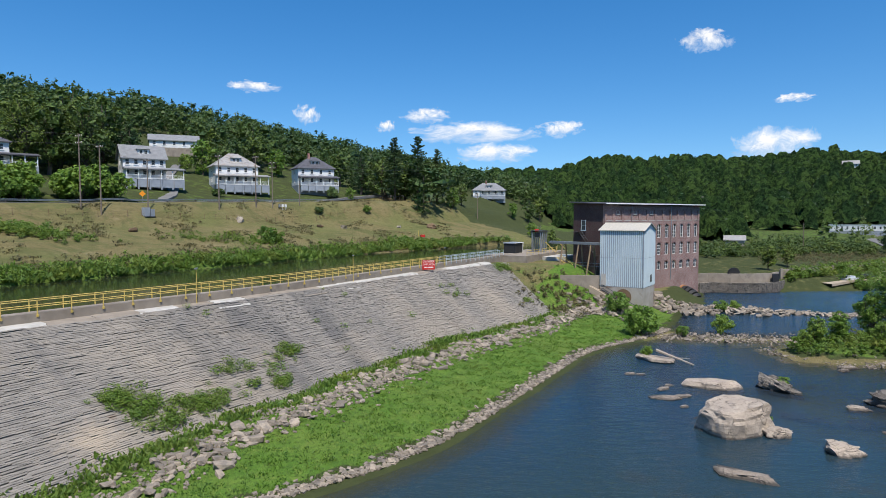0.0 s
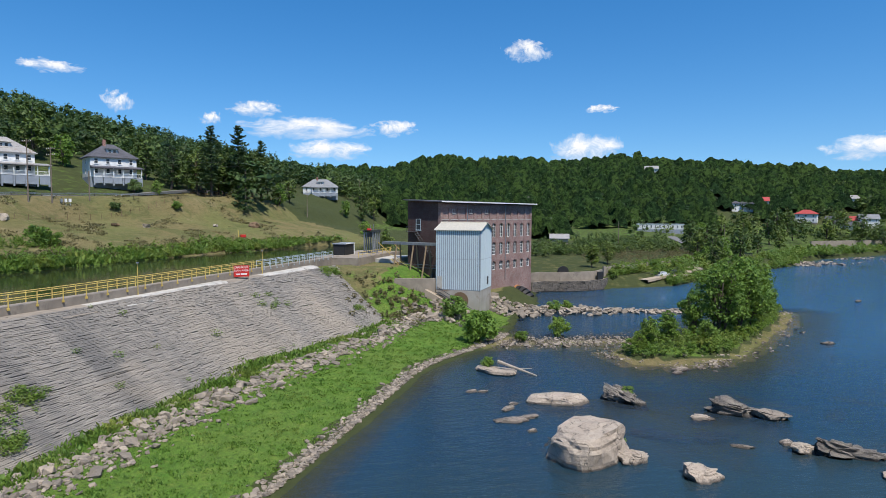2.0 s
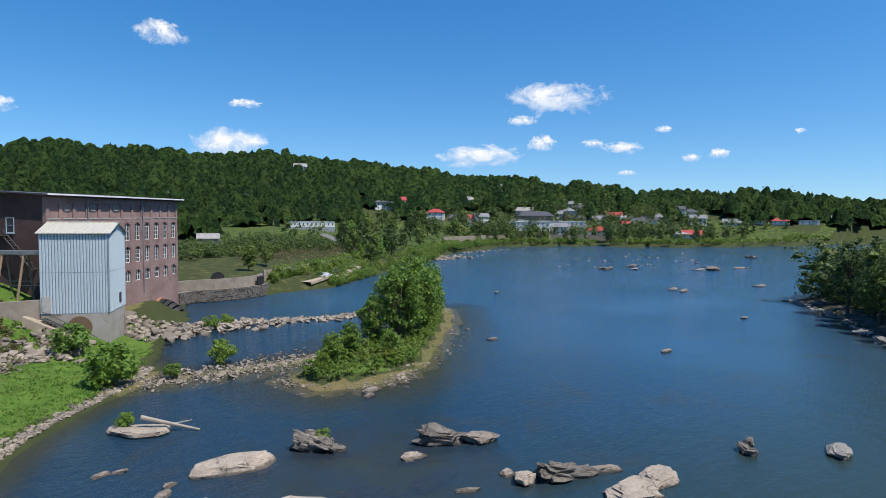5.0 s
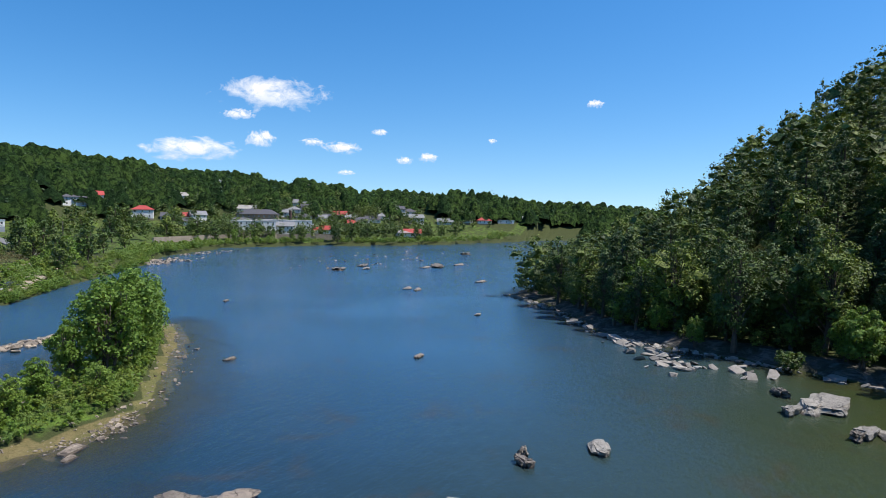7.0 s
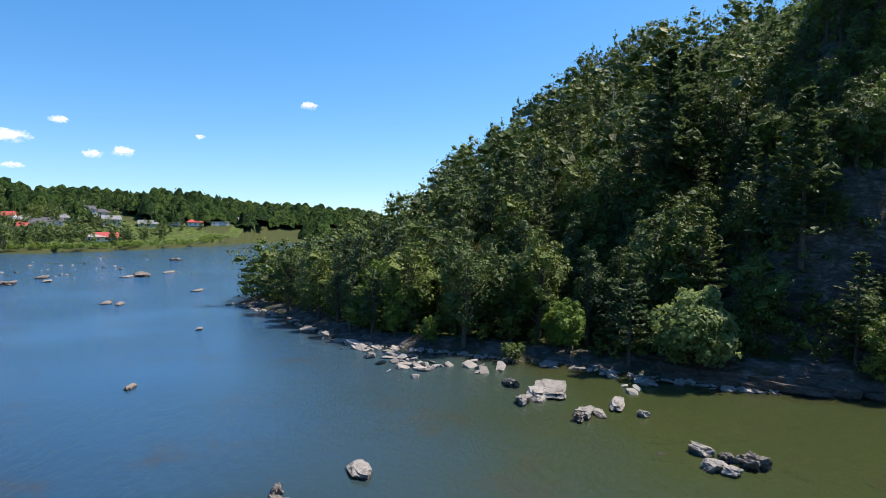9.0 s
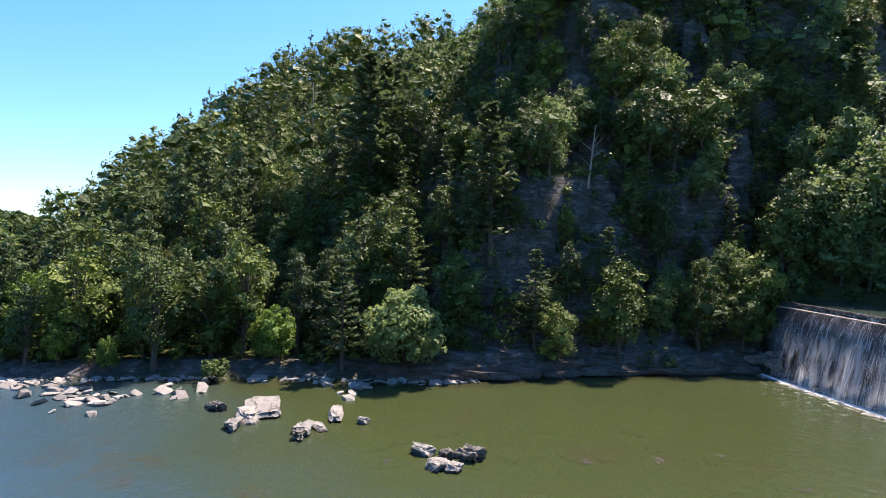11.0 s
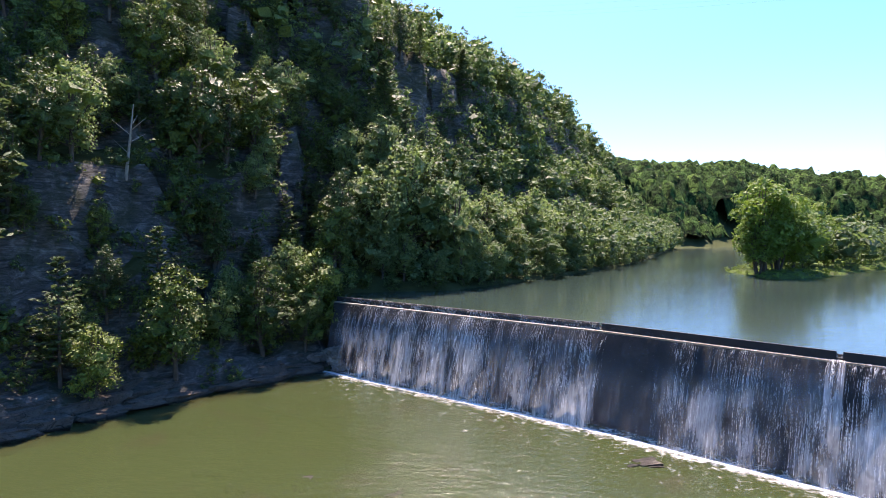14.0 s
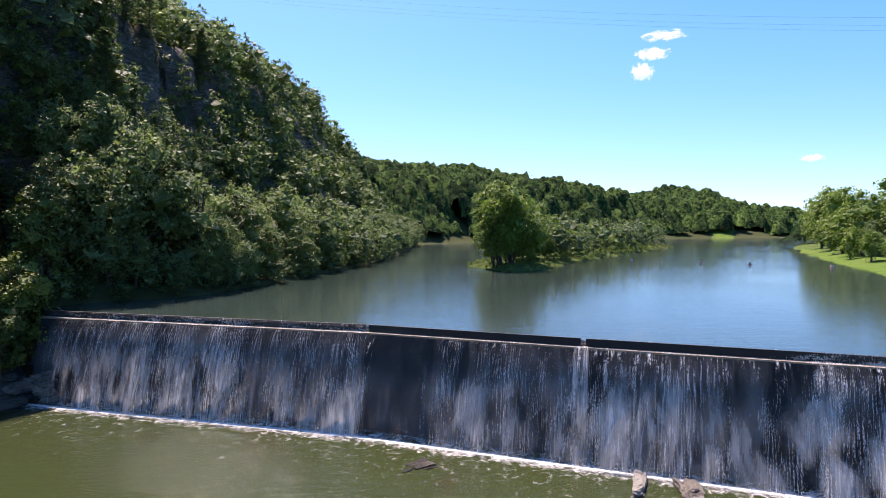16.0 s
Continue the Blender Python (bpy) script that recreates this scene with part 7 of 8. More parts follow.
def house(x, y, z, turn, w, d, storeys, siding, roofing, roof="hip", porch=None, base=0.0, dormer=False, chimney=False, label="", windows=4, pitch=0.55, group=""):
    """A timber house: x along its front, which faces -y."""
    ob = thing("house", pose(x, y, z, 0, 0, turn), label, "house", group)
    h = base + 2.9 * storeys
    part("wall", Build().box(-w / 2, 0, base, w / 2, d, h), siding, ob)
    part("foundation", Build().box(-w / 2 - 0.02, -0.02, -2.5, w / 2 + 0.02, d + 0.02, base), M["grey_paint"] if base > 1 else M["concrete"], ob)
    e = 0.6
    rise = pitch * d / 2
    x0, x1, y0, y1 = -w / 2 - e, w / 2 + e, -e, d + e
    b = Build()
    if roof == "hip":
        k = min(d / 2 + e, w / 2 - 0.5)
        vs = [(x0, y0, h), (x1, y0, h), (x1, y1, h), (x0, y1, h), (x0 + k, d / 2, h + rise), (x1 - k, d / 2, h + rise), (x0, y0, h - 0.18), (x1, y0, h - 0.18), (x1, y1, h - 0.18), (x0, y1, h - 0.18)]
        b.add(vs, [(0, 1, 5, 4), (1, 2, 5), (2, 3, 4, 5), (3, 0, 4), (6, 7, 1, 0), (7, 8, 2, 1), (8, 9, 3, 2), (9, 6, 0, 3), (9, 8, 7, 6)])
    elif roof == "gable":
        b.add([(x0, y0, h - 0.2), (x1, y0, h - 0.2), (x1, d / 2, h + rise), (x0, d / 2, h + rise), (x1, y1, h - 0.2), (x0, y1, h - 0.2), (x0, y0, h - 0.4), (x1, y0, h - 0.4), (x1, d / 2, h + rise - 0.2), (x0, d / 2, h + rise - 0.2), (x1, y1, h - 0.4), (x0, y1, h - 0.4)],
              [(0, 1, 2, 3), (3, 2, 4, 5), (7, 6, 9, 8), (8, 9, 11, 10), (0, 6, 7, 1), (5, 4, 10, 11), (1, 7, 8, 2), (2, 8, 10, 4), (3, 9, 6, 0), (5, 11, 9, 3)])
        g = Build()
        for xx in (-w / 2, w / 2):
            g.add([(xx, 0, h), (xx, d, h), (xx, d / 2, h + rise - 0.2)], [(0, 1, 2)])
        part("gable", g, siding, ob)
    else:
        b.box(x0 + 0.4, y0 + 0.4, h, x1 - 0.4, y1 - 0.4, h + 0.35)
    part("roof", b, roofing, ob)
    for s in range(storeys):
        for i in range(windows):
            ww = 1.0
            wx = -w / 2 + (i + 0.5) * w / windows - ww / 2
            window_unit(ob, ww, 1.5, pose(wx, -0.03, base + 2.9 * s + 0.9), (0, 1))
        for side, mm in ((-1, Matrix.Translation((-w / 2 - 0.03, d * 0.6, base + 2.9 * s + 0.9)) @ Matrix.Rotation(radians(-90), 4, "Z")), (1, Matrix.Translation((w / 2 + 0.03, d * 0.4, base + 2.9 * s + 0.9)) @ Matrix.Rotation(radians(90), 4, "Z"))):
            window_unit(ob, 1.0, 1.5, mm, (0, 1))
    if dormer:
        dz = h + rise * 0.30
        part("dormer", Build().box(-1.5, d * 0.14, dz - 0.5, 1.5, d * 0.42, dz + 1.4), siding, ob)
        part("dormer_roof", Build().add([(-1.8, d * 0.08, dz + 1.35), (1.8, d * 0.08, dz + 1.35), (1.8, d * 0.5, dz + 1.35), (-1.8, d * 0.5, dz + 1.35), (0, d * 0.16, dz + 2.1), (0, d * 0.5, dz + 2.1)], [(0, 1, 4), (1, 2, 5, 4), (3, 0, 4, 5), (3, 2, 1, 0)]), roofing, ob)
        for xx in (-1.1, 0.15):
            window_unit(ob, 0.9, 1.1, pose(xx, d * 0.14 - 0.03, dz), (0, 1))
    if porch:
        pw, pd, px = porch
        zf = base
        part("porch_floor", Build().box(px - pw / 2, -pd, zf - 0.2, px + pw / 2, -0.03, zf), M["white_paint"], ob)
        part("porch_roof", Build().add([(px - pw / 2 - 0.4, -pd - 0.4, zf + 2.6), (px + pw / 2 + 0.4, -pd - 0.4, zf + 2.6), (px + pw / 2 + 0.4, -0.03, zf + 3.2), (px - pw / 2 - 0.4, -0.03, zf + 3.2), (px - pw / 2 - 0.4, -pd - 0.4, zf + 2.4), (px + pw / 2 + 0.4, -pd - 0.4, zf + 2.4), (px + pw / 2 + 0.4, -0.03, zf + 2.4), (px - pw / 2 - 0.4, -0.03, zf + 2.4)],
             [(0, 1, 2, 3), (7, 6, 5, 4), (0, 4, 5, 1), (1, 5, 6, 2), (3, 7, 4, 0)]), roofing, ob)
        k = max(2, int(pw / 2.6))
        for i in range(k + 1):
            xx = px - pw / 2 + 0.15 + (pw - 0.3) * i / k
            part("porch_post", Build().box(xx - 0.11, -pd + 0.02, zf, xx + 0.11, -pd + 0.24, zf + 2.4), M["white_paint"], ob)
        rail = Build().box(px - pw / 2, -pd + 0.08, zf + 0.85, px + pw / 2, -pd + 0.16, zf + 0.95).box(px - pw / 2, -pd + 0.08, zf + 0.15, px + pw / 2, -pd + 0.16, zf + 0.22)
        for i in range(int(pw / 0.25)):
            rail.box(px - pw / 2 + i * 0.25, -pd + 0.1, zf + 0.22, px - pw / 2 + i * 0.25 + 0.03, -pd + 0.14, zf + 0.85)
        part("porch_rail", rail, M["white_paint"], ob)
        if base > 1:
            lat = Build()
            for i in range(k):
                xx = px - pw / 2 + pw * i / k
                lat.box(xx + 0.3, -pd + 0.06, -0.6, xx + pw / k - 0.3, -pd + 0.12, zf - 0.25)
            part("lattice", lat, M["grey_paint"], ob, "blue-grey lattice under the porch")
            for i in range(k + 1):
                xx = px - pw / 2 + 0.15 + (pw - 0.3) * i / k
                part("pier", Build().box(xx - 0.2, -pd, -1.2, xx + 0.2, -pd + 0.4, zf - 0.2), M["grey_paint"], ob)
    if chimney:
        part("chimney", Build().box(-1.9, d * 0.40, h + rise * 0.4, -1.1, d * 0.40 + 0.8, h + rise + 1.2), M["chimney_brick"], ob)
    return ob


def ground_at(x, y):
    return height(x, y)


house(-81.5, 175, 27.6, 36, 11.0, 8, 2, M["white_paint"], M["pale_shingle"], "gable", (15, 3.2, 2.2), 1.9, True, False, "white two-storey house with grey roof, dormer and long porch", 5, 0.95)
house(-62.5, 196, 27.0, 32, 13.0, 10, 2, M["white_paint"], M["tin_roof"], "hip", (16, 3.4, 1.0), 1.9, True, False, "white house with hipped tin roof and wraparound porch", 5, 0.85)
house(-41.5, 215, 28.2, 26, 12.5, 10, 2, M["white_paint"], M["shingle"], "hip", (13, 2.6, 0.6), 1.4, True, True, "white house with dark hipped roof, dormer and brick chimney", 4, 0.85)
house(-108.5, 151, 30.0, 42, 10.0, 9, 2, M["white_paint"], M["shingle"], "hip", (16, 3.0, 2.5), 1.5, False, False, "white house with dark roof and deep porch", 3, 0.6)
house(-99.0, 236.0, 44.0, 24, 17.0, 9, 1, M["white_paint"], M["pale_shingle"], "gable", None, 0.8, False, False, "low white ranch house with grey roof on the hill", 5, 0.55)
house(27.0, 326, 28.4, -4, 17.0, 10, 1, M["white_paint"], M["pale_shingle"], "hip", (12, 2.4, 2.0), 1.2, True, True, "white cottage with grey hipped roof and porch", 5, 0.8)
house(303, 455, ground_at(303, 455) + 4, -33, 10, 9, 2, M["white_paint"], M["tin_roof"], "gable", None, 0.5, False, False, "white house high on the wooded ridge", 3, 0.6)
house(227, 333, 9.0, -34, 27.0, 8, 1, M["white_paint"], M["pale_paint"], "flat", None, 1.6, False, False, "long white flat-roofed building with a row of windows", 11)
house(118, 245, ground_at(118, 245), -25, 7, 6, 1, M["stained_concrete"], M["tin_roof"], "gable", None, 0.3, False, False, "small old shed half hidden in the scrub", 1)
rt = np.random.RandomState(9)
TOWN = [(352, 262, 26, 2, "white", "membrane"), (366, 254, 20, 2, "white", "pale_shingle"), (378, 246, 18, 3, "white", "membrane"), (390, 250, 14, 2, "cream", "membrane"), (322, 374, 14, 2, "white", "shingle"), (330, 360, 12, 1, "white", "membrane"), (338, 376, 12, 2, "white", "red_roof"), (409, 299, 30, 1, "tan", "shingle"), (394, 270, 26, 2, "white", "membrane"), (384, 296, 16, 2, "white", "shingle"), (372, 272, 22, 1, "blue", "membrane"), (400, 256, 16, 2, "cream", "membrane"), (383, 262, 14, 1, "white", "pale_shingle"),
        (392, 236, 12, 1, "white", "red_roof"), (438, 276, 12, 1, "white", "shingle"), (452, 268, 12, 1, "white", "shingle"), (446, 290, 11, 1, "white", "pale_shingle"), (476, 266, 12, 1, "white", "red_roof"), (470, 250, 13, 1, "white", "pale_shingle"), (474, 234, 12, 1, "white", "shingle"), (458, 284, 10, 2, "white", "shingle"), (430, 290, 12, 1, "white", "shingle"), (486, 280, 12, 1, "white", "red_roof"),
        (510, 184, 13, 1, "white", "pale_shingle"), (527, 154, 12, 1, "white", "red_roof"), (540, 138, 14, 1, "white", "membrane"), (498, 205, 12, 2, "white", "pale_shingle"), (520, 170, 10, 1, "white", "shingle"), (556, 120, 12, 1, "white", "pale_shingle"), (420, 315, 14, 1, "white", "tin_roof"), (356, 330, 12, 1, "white", "shingle"), (465, 240, 10, 1, "white", "shingle"), (490, 230, 11, 1, "white", "pale_shingle")]
for k in range(26):
    a_, r_ = radians(rt.uniform(46, 71)), rt.uniform(430, 580)
    TOWN.append((10 + r_ * math.sin(a_), 30 + r_ * math.cos(a_), rt.uniform(9, 14), 1 + (k % 3 == 0), "white" if k % 5 else "cream", ("pale_shingle", "shingle", "tin_roof", "pale_shingle", "red_roof", "shingle", "pale_shingle")[k % 7]))
side = {"white": M["white_paint"], "tan": M["timber"], "cream": M["pale_concrete"], "blue": M["pale_paint"]}
for x, y, w, st, colour, rf in TOWN:
    big = w > 20
    house(x, y, max(ground_at(x, y), 4.0) + (2.5 if big else 0), -math.degrees(math.atan2(x - 10, y - 30)) + rt.uniform(-18, 18), w, 9 if not big else 12, st, side[colour], M[rf], "flat" if rf == "membrane" else ("hip" if rt.rand() < 0.3 else "gable"), None, 0.4, False, False,
          {"white": "white small-town house under " + ("a red roof" if rf == "red_roof" else "a grey roof"), "tan": "large tan hall with a long grey roof", "cream": "cream flat-roofed town building", "blue": "pale blue-grey flat-roofed town building"}[colour], 3 if w < 20 else 8, 0.6, "town houses")
chim = thing("smokestack", pose(388, 258, 4), "tall dark brick smokestack in the town", "chimney")
part("shaft", Build().tube((0, 0, 0), (0, 0, 17), 1.3, 0.9, 10), M["dark_brick"], chim)
part("cap", Build().tube((0, 0, 17), (0, 0, 17.6), 1.2, 1.2, 10), M["concrete"], chim)
flood = tagged(new("flood_wall"), "tan concrete flood wall along the town bank", "wall", kind="structure")
strip([(265, 262), (318, 268), (352, 246), (376, 214)], [(0, 1), (0, 6.2), (0.6, 6.2), (0.6, 1)], M["concrete"], "wall", flood)


def car(x, y, turn, paint, label, z=None):
    """A small parked car."""
    ob = thing("car", pose(x, y, height(x, y) + 0.05 if z is None else z, 0, 0, turn), label, "car", "parked cars")
    prof = [(-2.2, 0.35), (-2.25, 0.85), (-1.5, 0.98), (-1.0, 1.0), (2.0, 0.98), (2.2, 0.75), (2.2, 0.35)]
    b = Build()
    b.add([(px, yy, pz) for yy in (-0.88, 0.88) for px, pz in prof], [tuple(range(7))[::-1], tuple(range(7, 14))] + [(i, (i + 1) % 7, 7 + (i + 1) % 7, 7 + i) for i in range(7)])
    cab = [(-1.9, 0.97), (-1.55, 1.5), (0.5, 1.52), (1.2, 0.99)]
    b.add([(px, yy * (0.85 if pz > 1.2 else 1), pz) for yy in (-0.82, 0.82) for px, pz in cab], [(3, 2, 1, 0), (4, 5, 6, 7), (1, 2, 6, 5)])
    part("body", b, paint, ob)
    g = Build()
    for yy in (-0.79, 0.79):
        g.add([(-1.75, yy, 1.02), (0.95, yy, 1.02), (0.42, yy * 0.91, 1.44), (-1.45, yy * 0.91, 1.44)], [(0, 1, 2, 3) if yy < 0 else (3, 2, 1, 0)])
    g.add([(1.2, -0.76, 1.0), (1.2, 0.76, 1.0), (0.52, 0.66, 1.5), (0.52, -0.66, 1.5)], [(0, 1, 2, 3)]).add([(-1.92, -0.76, 1.0), (-1.92, 0.76, 1.0), (-1.58, 0.66, 1.48), (-1.58, -0.66, 1.48)], [(3, 2, 1, 0)])
    part("window", g, M["glass"], ob)
    for wx in (-1.35, 1.35):
        for wy in (-0.8, 0.8):
            part("wheel", Build().tube((wx, wy - 0.1, 0.33), (wx, wy + 0.1, 0.33), 0.33, sides=12), M["rubber"], ob)
    return ob


car(106.5, 158.5, 15, M["car_paint"], "silver car parked on the gravel by the river")
car(113.5, 162.5, 20, M["car_paint_dark"], "dark car parked on the gravel by the river")
car(*to_xy(152, 62), 40, M["car_paint"], "white car parked behind the intake")
car(330, 366, 10, M["car_paint"], "white car parked in the town")

# ---------------------------------------------------------------- road, guardrail, fence, poles


def ribbon(name, pts, wide, material, label, lift=0.06, kind="structure", skirt=0.6):
    """A road or path laid over the ground."""
    b = Build()
    ring = []
    for i, (x, y) in enumerate(pts):
        a, c = pts[max(0, i - 1)], pts[min(len(pts) - 1, i + 1)]
        d = Vector((c[0] - a[0], c[1] - a[1], 0)).normalized()
        r = Vector((d.y, -d.x, 0)) * wide / 2
        z = height(x, y) + lift
        ring.append([(x - r.x, y - r.y, z), (x + r.x, y + r.y, z), (x + r.x, y + r.y, z - skirt), (x - r.x, y - r.y, z - skirt)])
    for p, q in zip(ring, ring[1:]):
        b.add(p + q, [(0, 1, 5, 4), (1, 2, 6, 5), (3, 0, 4, 7)])
    return tagged(part(name, b, material), label, "road", kind=kind)


ribbon("road", [to_xy(s, 137.3) for s in np.arange(-110, 215, 4)], 6.2, M["asphalt"], "grey asphalt road along the hillside", 0.12)
ribbon("driveway", [(-72, 163), (-73, 172), (-77, 183), (-86, 200), (-92, 222)], 3.0, M["asphalt"], "pale paved drive up to the houses", 0.25)
ribbon("gravel_track", [(98, 156.5), (106, 159.5), (114, 163), (126, 172), (140, 184), (156, 200), (170, 222)], 5.5, M["gravel"], "pale gravel track by the river", 0.1)
ribbon("access_road", [(170, 222), (186, 250), (206, 285), (222, 318), (250, 345)], 5.0, M["asphalt"], "grey access road to the long white building", 0.15)
guard = thing("guardrail", label="galvanised steel guardrail along the road", category="guardrail")
beam = Build()
for s in np.arange(-100, 205, 4):
    a, c = to_xy(s, 133.6), to_xy(s + 4, 133.6)
    za, zc = height(*a), height(*c)
    for lo, hi in ((0.45, 0.58), (0.66, 0.80)):
        beam.add([(*a, za + lo), (*c, zc + lo), (*c, zc + hi), (*a, za + hi), (a[0] - 0.08, a[1] + 0.05, za + lo), (c[0] - 0.08, c[1] + 0.05, zc + lo), (c[0] - 0.08, c[1] + 0.05, zc + hi), (a[0] - 0.08, a[1] + 0.05, za + hi)], [(0, 1, 2, 3), (7, 6, 5, 4), (3, 2, 6, 7), (0, 4, 5, 1)])
    part("post", Build(pose(*a, za, 0, 0, 60)).box(-0.08, 0.1, -0.4, 0.08, 0.26, 0.8), M["pole_wood"], guard)
part("beam", beam, M["steel"], guard)
fence = thing("fence", label="low rusty wire fence with thin posts across the field", category="fence")
wire = Build()
last = None
for s in np.arange(-60, 196, 3.2):
    n_ = 124.5 + 2.0 * math.sin(s * 0.03)
    p = (*to_xy(s, n_), 0)
    p = (p[0], p[1], height(p[0], p[1]))
    part("post", Build().tube((p[0], p[1], p[2] - 0.3), (p[0], p[1], p[2] + 1.35), 0.05, 0.045, 5), M["mud"], fence)
    if last:
        for h in (0.35, 0.8, 1.25):
            wire.tube((last[0], last[1], last[2] + h), (p[0], p[1], p[2] + h), 0.012, sides=3, caps=False)
    last = p
part("wire", wire, M["mud"], fence)


def pole(x, y, h, arms=1, turn=60, label="weathered wooden utility pole with a crossarm"):
    z = height(x, y)
    ob = thing("utility_pole", pose(x, y, z, 0, 0, turn), label, "utility pole", "utility poles")
    part("shaft", Build().tube((0, 0, -0.5), (0, 0, h), 0.17, 0.11, 8), M["pole_wood"], ob)
    for k in range(arms):
        arm = part("crossarm", Build().box(-0.06, -1.2, h - 0.5 - k * 1.4, 0.06, 1.2, h - 0.36 - k * 1.4), M["pole_wood"], ob)
        for yy in (-1.1, -0.5, 0.5, 1.1):
            part("insulator", Build().tube((0, yy, h - 0.36 - k * 1.4), (0, yy, h - 0.16 - k * 1.4), 0.06, sides=6), M["white_paint"], arm)
    return (x, y, z + h)


def cable(a, c, sag, name="power_line", r=0.022, k=12):
    b = Build()
    pts = [Vector(a).lerp(Vector(c), i / k) - Vector((0, 0, sag * 4 * (i / k) * (1 - i / k))) for i in range(k + 1)]
    d = (Vector(c) - Vector(a)).normalized()
    side_ = d.cross(Vector((0, 0, 1))).normalized() * r
    over = Vector((0, 0, r))
    b.add([p + o for p in pts for o in (side_ - over * 0.6, -side_ - over * 0.6, over)], [(3 * i + j, 3 * i + (j + 1) % 3, 3 * i + 3 + (j + 1) % 3, 3 * i + 3 + j) for i in range(k) for j in range(3)])
    return tagged(part(name, b, M["black"]), "thin black overhead cable between poles", "cable", "overhead cables")


tops = [pole(*p) for p in ((-73.4, 129.5, 15.4, 2), (-70.4, 131.7, 14.6, 1), (-65.2, 141.7, 12.0, 1), (-55.5, 159.7, 14.0, 1), (-49.6, 171.6, 14.0, 1), (-46.4, 176.6, 13.0, 2), (-40.9, 186.2, 7.5, 0), (-4.7, 221.8, 14.0, 1), (16.4, 252.4, 10.5, 0), (50, 352, 13, 1), (-112, 214, 12, 1), (96, 262, 12, 1), (140, 236, 11, 0), (188, 232, 11, 0))]
tagged(bpy.data.objects["utility_pole"], "tall utility pole with two crossarms and guy wires")
for i, j in ((0, 1), (1, 2), (2, 3), (3, 4), (4, 5), (5, 7), (7, 8), (7, 9)):
    for dz in (-0.1, -1.2):
        cable((tops[i][0], tops[i][1], tops[i][2] + dz), (tops[j][0], tops[j][1], tops[j][2] + dz), 0.9)
cable(tops[0], (-150, 60, 36), 1.0)
cable((-150, 62, 34), tops[1], 1.0)
cable(tops[5], (-61.5, 196, 34), 0.5)
for dz in (0, 1.2, 3.0):
    cable((-135, -75, 61 + dz), (50, -172, 88 + dz), 3.0, r=0.014, k=20)
transformer = thing("transformer", pose(-64.5, 139.6, height(-64.5, 139.6), 0, 0, 60), "grey padmounted electrical cabinets in the field", "transformer")
part("cabinet", Build().box(-0.9, -0.6, 0, 0.4, 0.6, 2.0).box(0.6, -0.5, 0, 1.6, 0.5, 1.6), M["grey_paint"], transformer)
signs = thing("road_sign", pose(-73.5, 156.5, height(-73.5, 156.5), 0, 0, 20), "orange diamond road sign on a post", "road sign")
part("post", Build().tube((0, 0, -0.3), (0, 0, 2.6), 0.05, sides=6), M["steel"], signs)
part("panel", Build(pose(0, -0.07, 2.3, 0, 45, 0)).box(-0.55, 0, -0.55, 0.55, 0.03, 0.55), M["orange_paint"], signs)
marker = thing("gas_marker", pose(-4.8, 186.0, height(-4.8, 186), 0, 0, 20), "red and yellow pipe marker in the field", "marker")
part("valve", Build().box(-0.1, -0.5, 0, 1.3, 0.5, 0.7), M["red_paint"], marker)
part("post", Build().tube((-0.6, 0, -0.2), (-0.6, 0, 2.0), 0.1, sides=6), M["yellow_paint"], marker)
buckets = thing("mailbox_row", pose(-45.0, 178.0, height(-45, 178), 0, 0, 30), "row of grey mailboxes by the road", "mailbox")
for k in range(3):
    part("box", Build().box(k * 0.9, 0, 0.6, k * 0.9 + 0.5, 0.7, 1.4).box(k * 0.9 + 0.2, 0.2, -0.2, k * 0.9 + 0.3, 0.3, 0.6), M["white_paint"] if k else M["steel"], buckets)


def stump(x, y, size, seed):
    ob = tagged(new("stump", rock_mesh(seed, M["driftwood"] if seed % 2 else M["mud"], 5, 0.5, 2)), "torn grey tree stump in the mown field", "stump", "stumps in the field")
    ob.matrix_world = pose(x, y, height(x, y) + 0.2 * size, 0, 0, seed * 40) @ Matrix.Diagonal((size * 1.5, size, size * 1.1, 1))


for i, (x, y, k) in enumerate(((-1.5, 203.5, 2.2), (-50.6, 160.5, 1.8), (-33, 176, 1.3), (-27, 181, 1.3), (-62, 128, 1.3), (-12, 196, 1.2))):
    stump(x, y, k, 60 + i)

# buoys, park sign and table by the pool
for x, y in ((-55.3, -136.7), (-66.5, -120.3), (-74.2, -111.2), (-86.5, -98.5)):
    ob = thing("buoy", pose(x, y, 9.55), "white and orange warning buoy floating above the dam", "buoy", "buoy line")
    part("float", Build().tube((0, 0, -0.3), (0, 0, 0.55), 0.42, 0.40, 10), M["white_paint"], ob)
    part("band", Build().tube((0, 0, 0.12), (0, 0, 0.3), 0.435, 0.43, 10), M["red_paint"], ob)
    part("top", Build().tube((0, 0, 0.55), (0, 0, 0.85), 0.25, 0.12, 8), M["dark_steel"], ob)
ob = thing("park_sign", pose(-103, -104, height(-103, -104), 0, 0, -45), "grey board sign on two posts at the park shore", "sign")
part("board", Build().box(-1.2, -0.04, 1.0, 1.2, 0.04, 2.5), M["grey_paint"], ob)
for x in (-1.0, 1.0):
    part("post", Build().box(x - 0.06, 0.05, -0.3, x + 0.06, 0.17, 2.4), M["pole_wood"], ob)

# ---------------------------------------------------------------- clouds: far soft sheets that glow, shading painted in


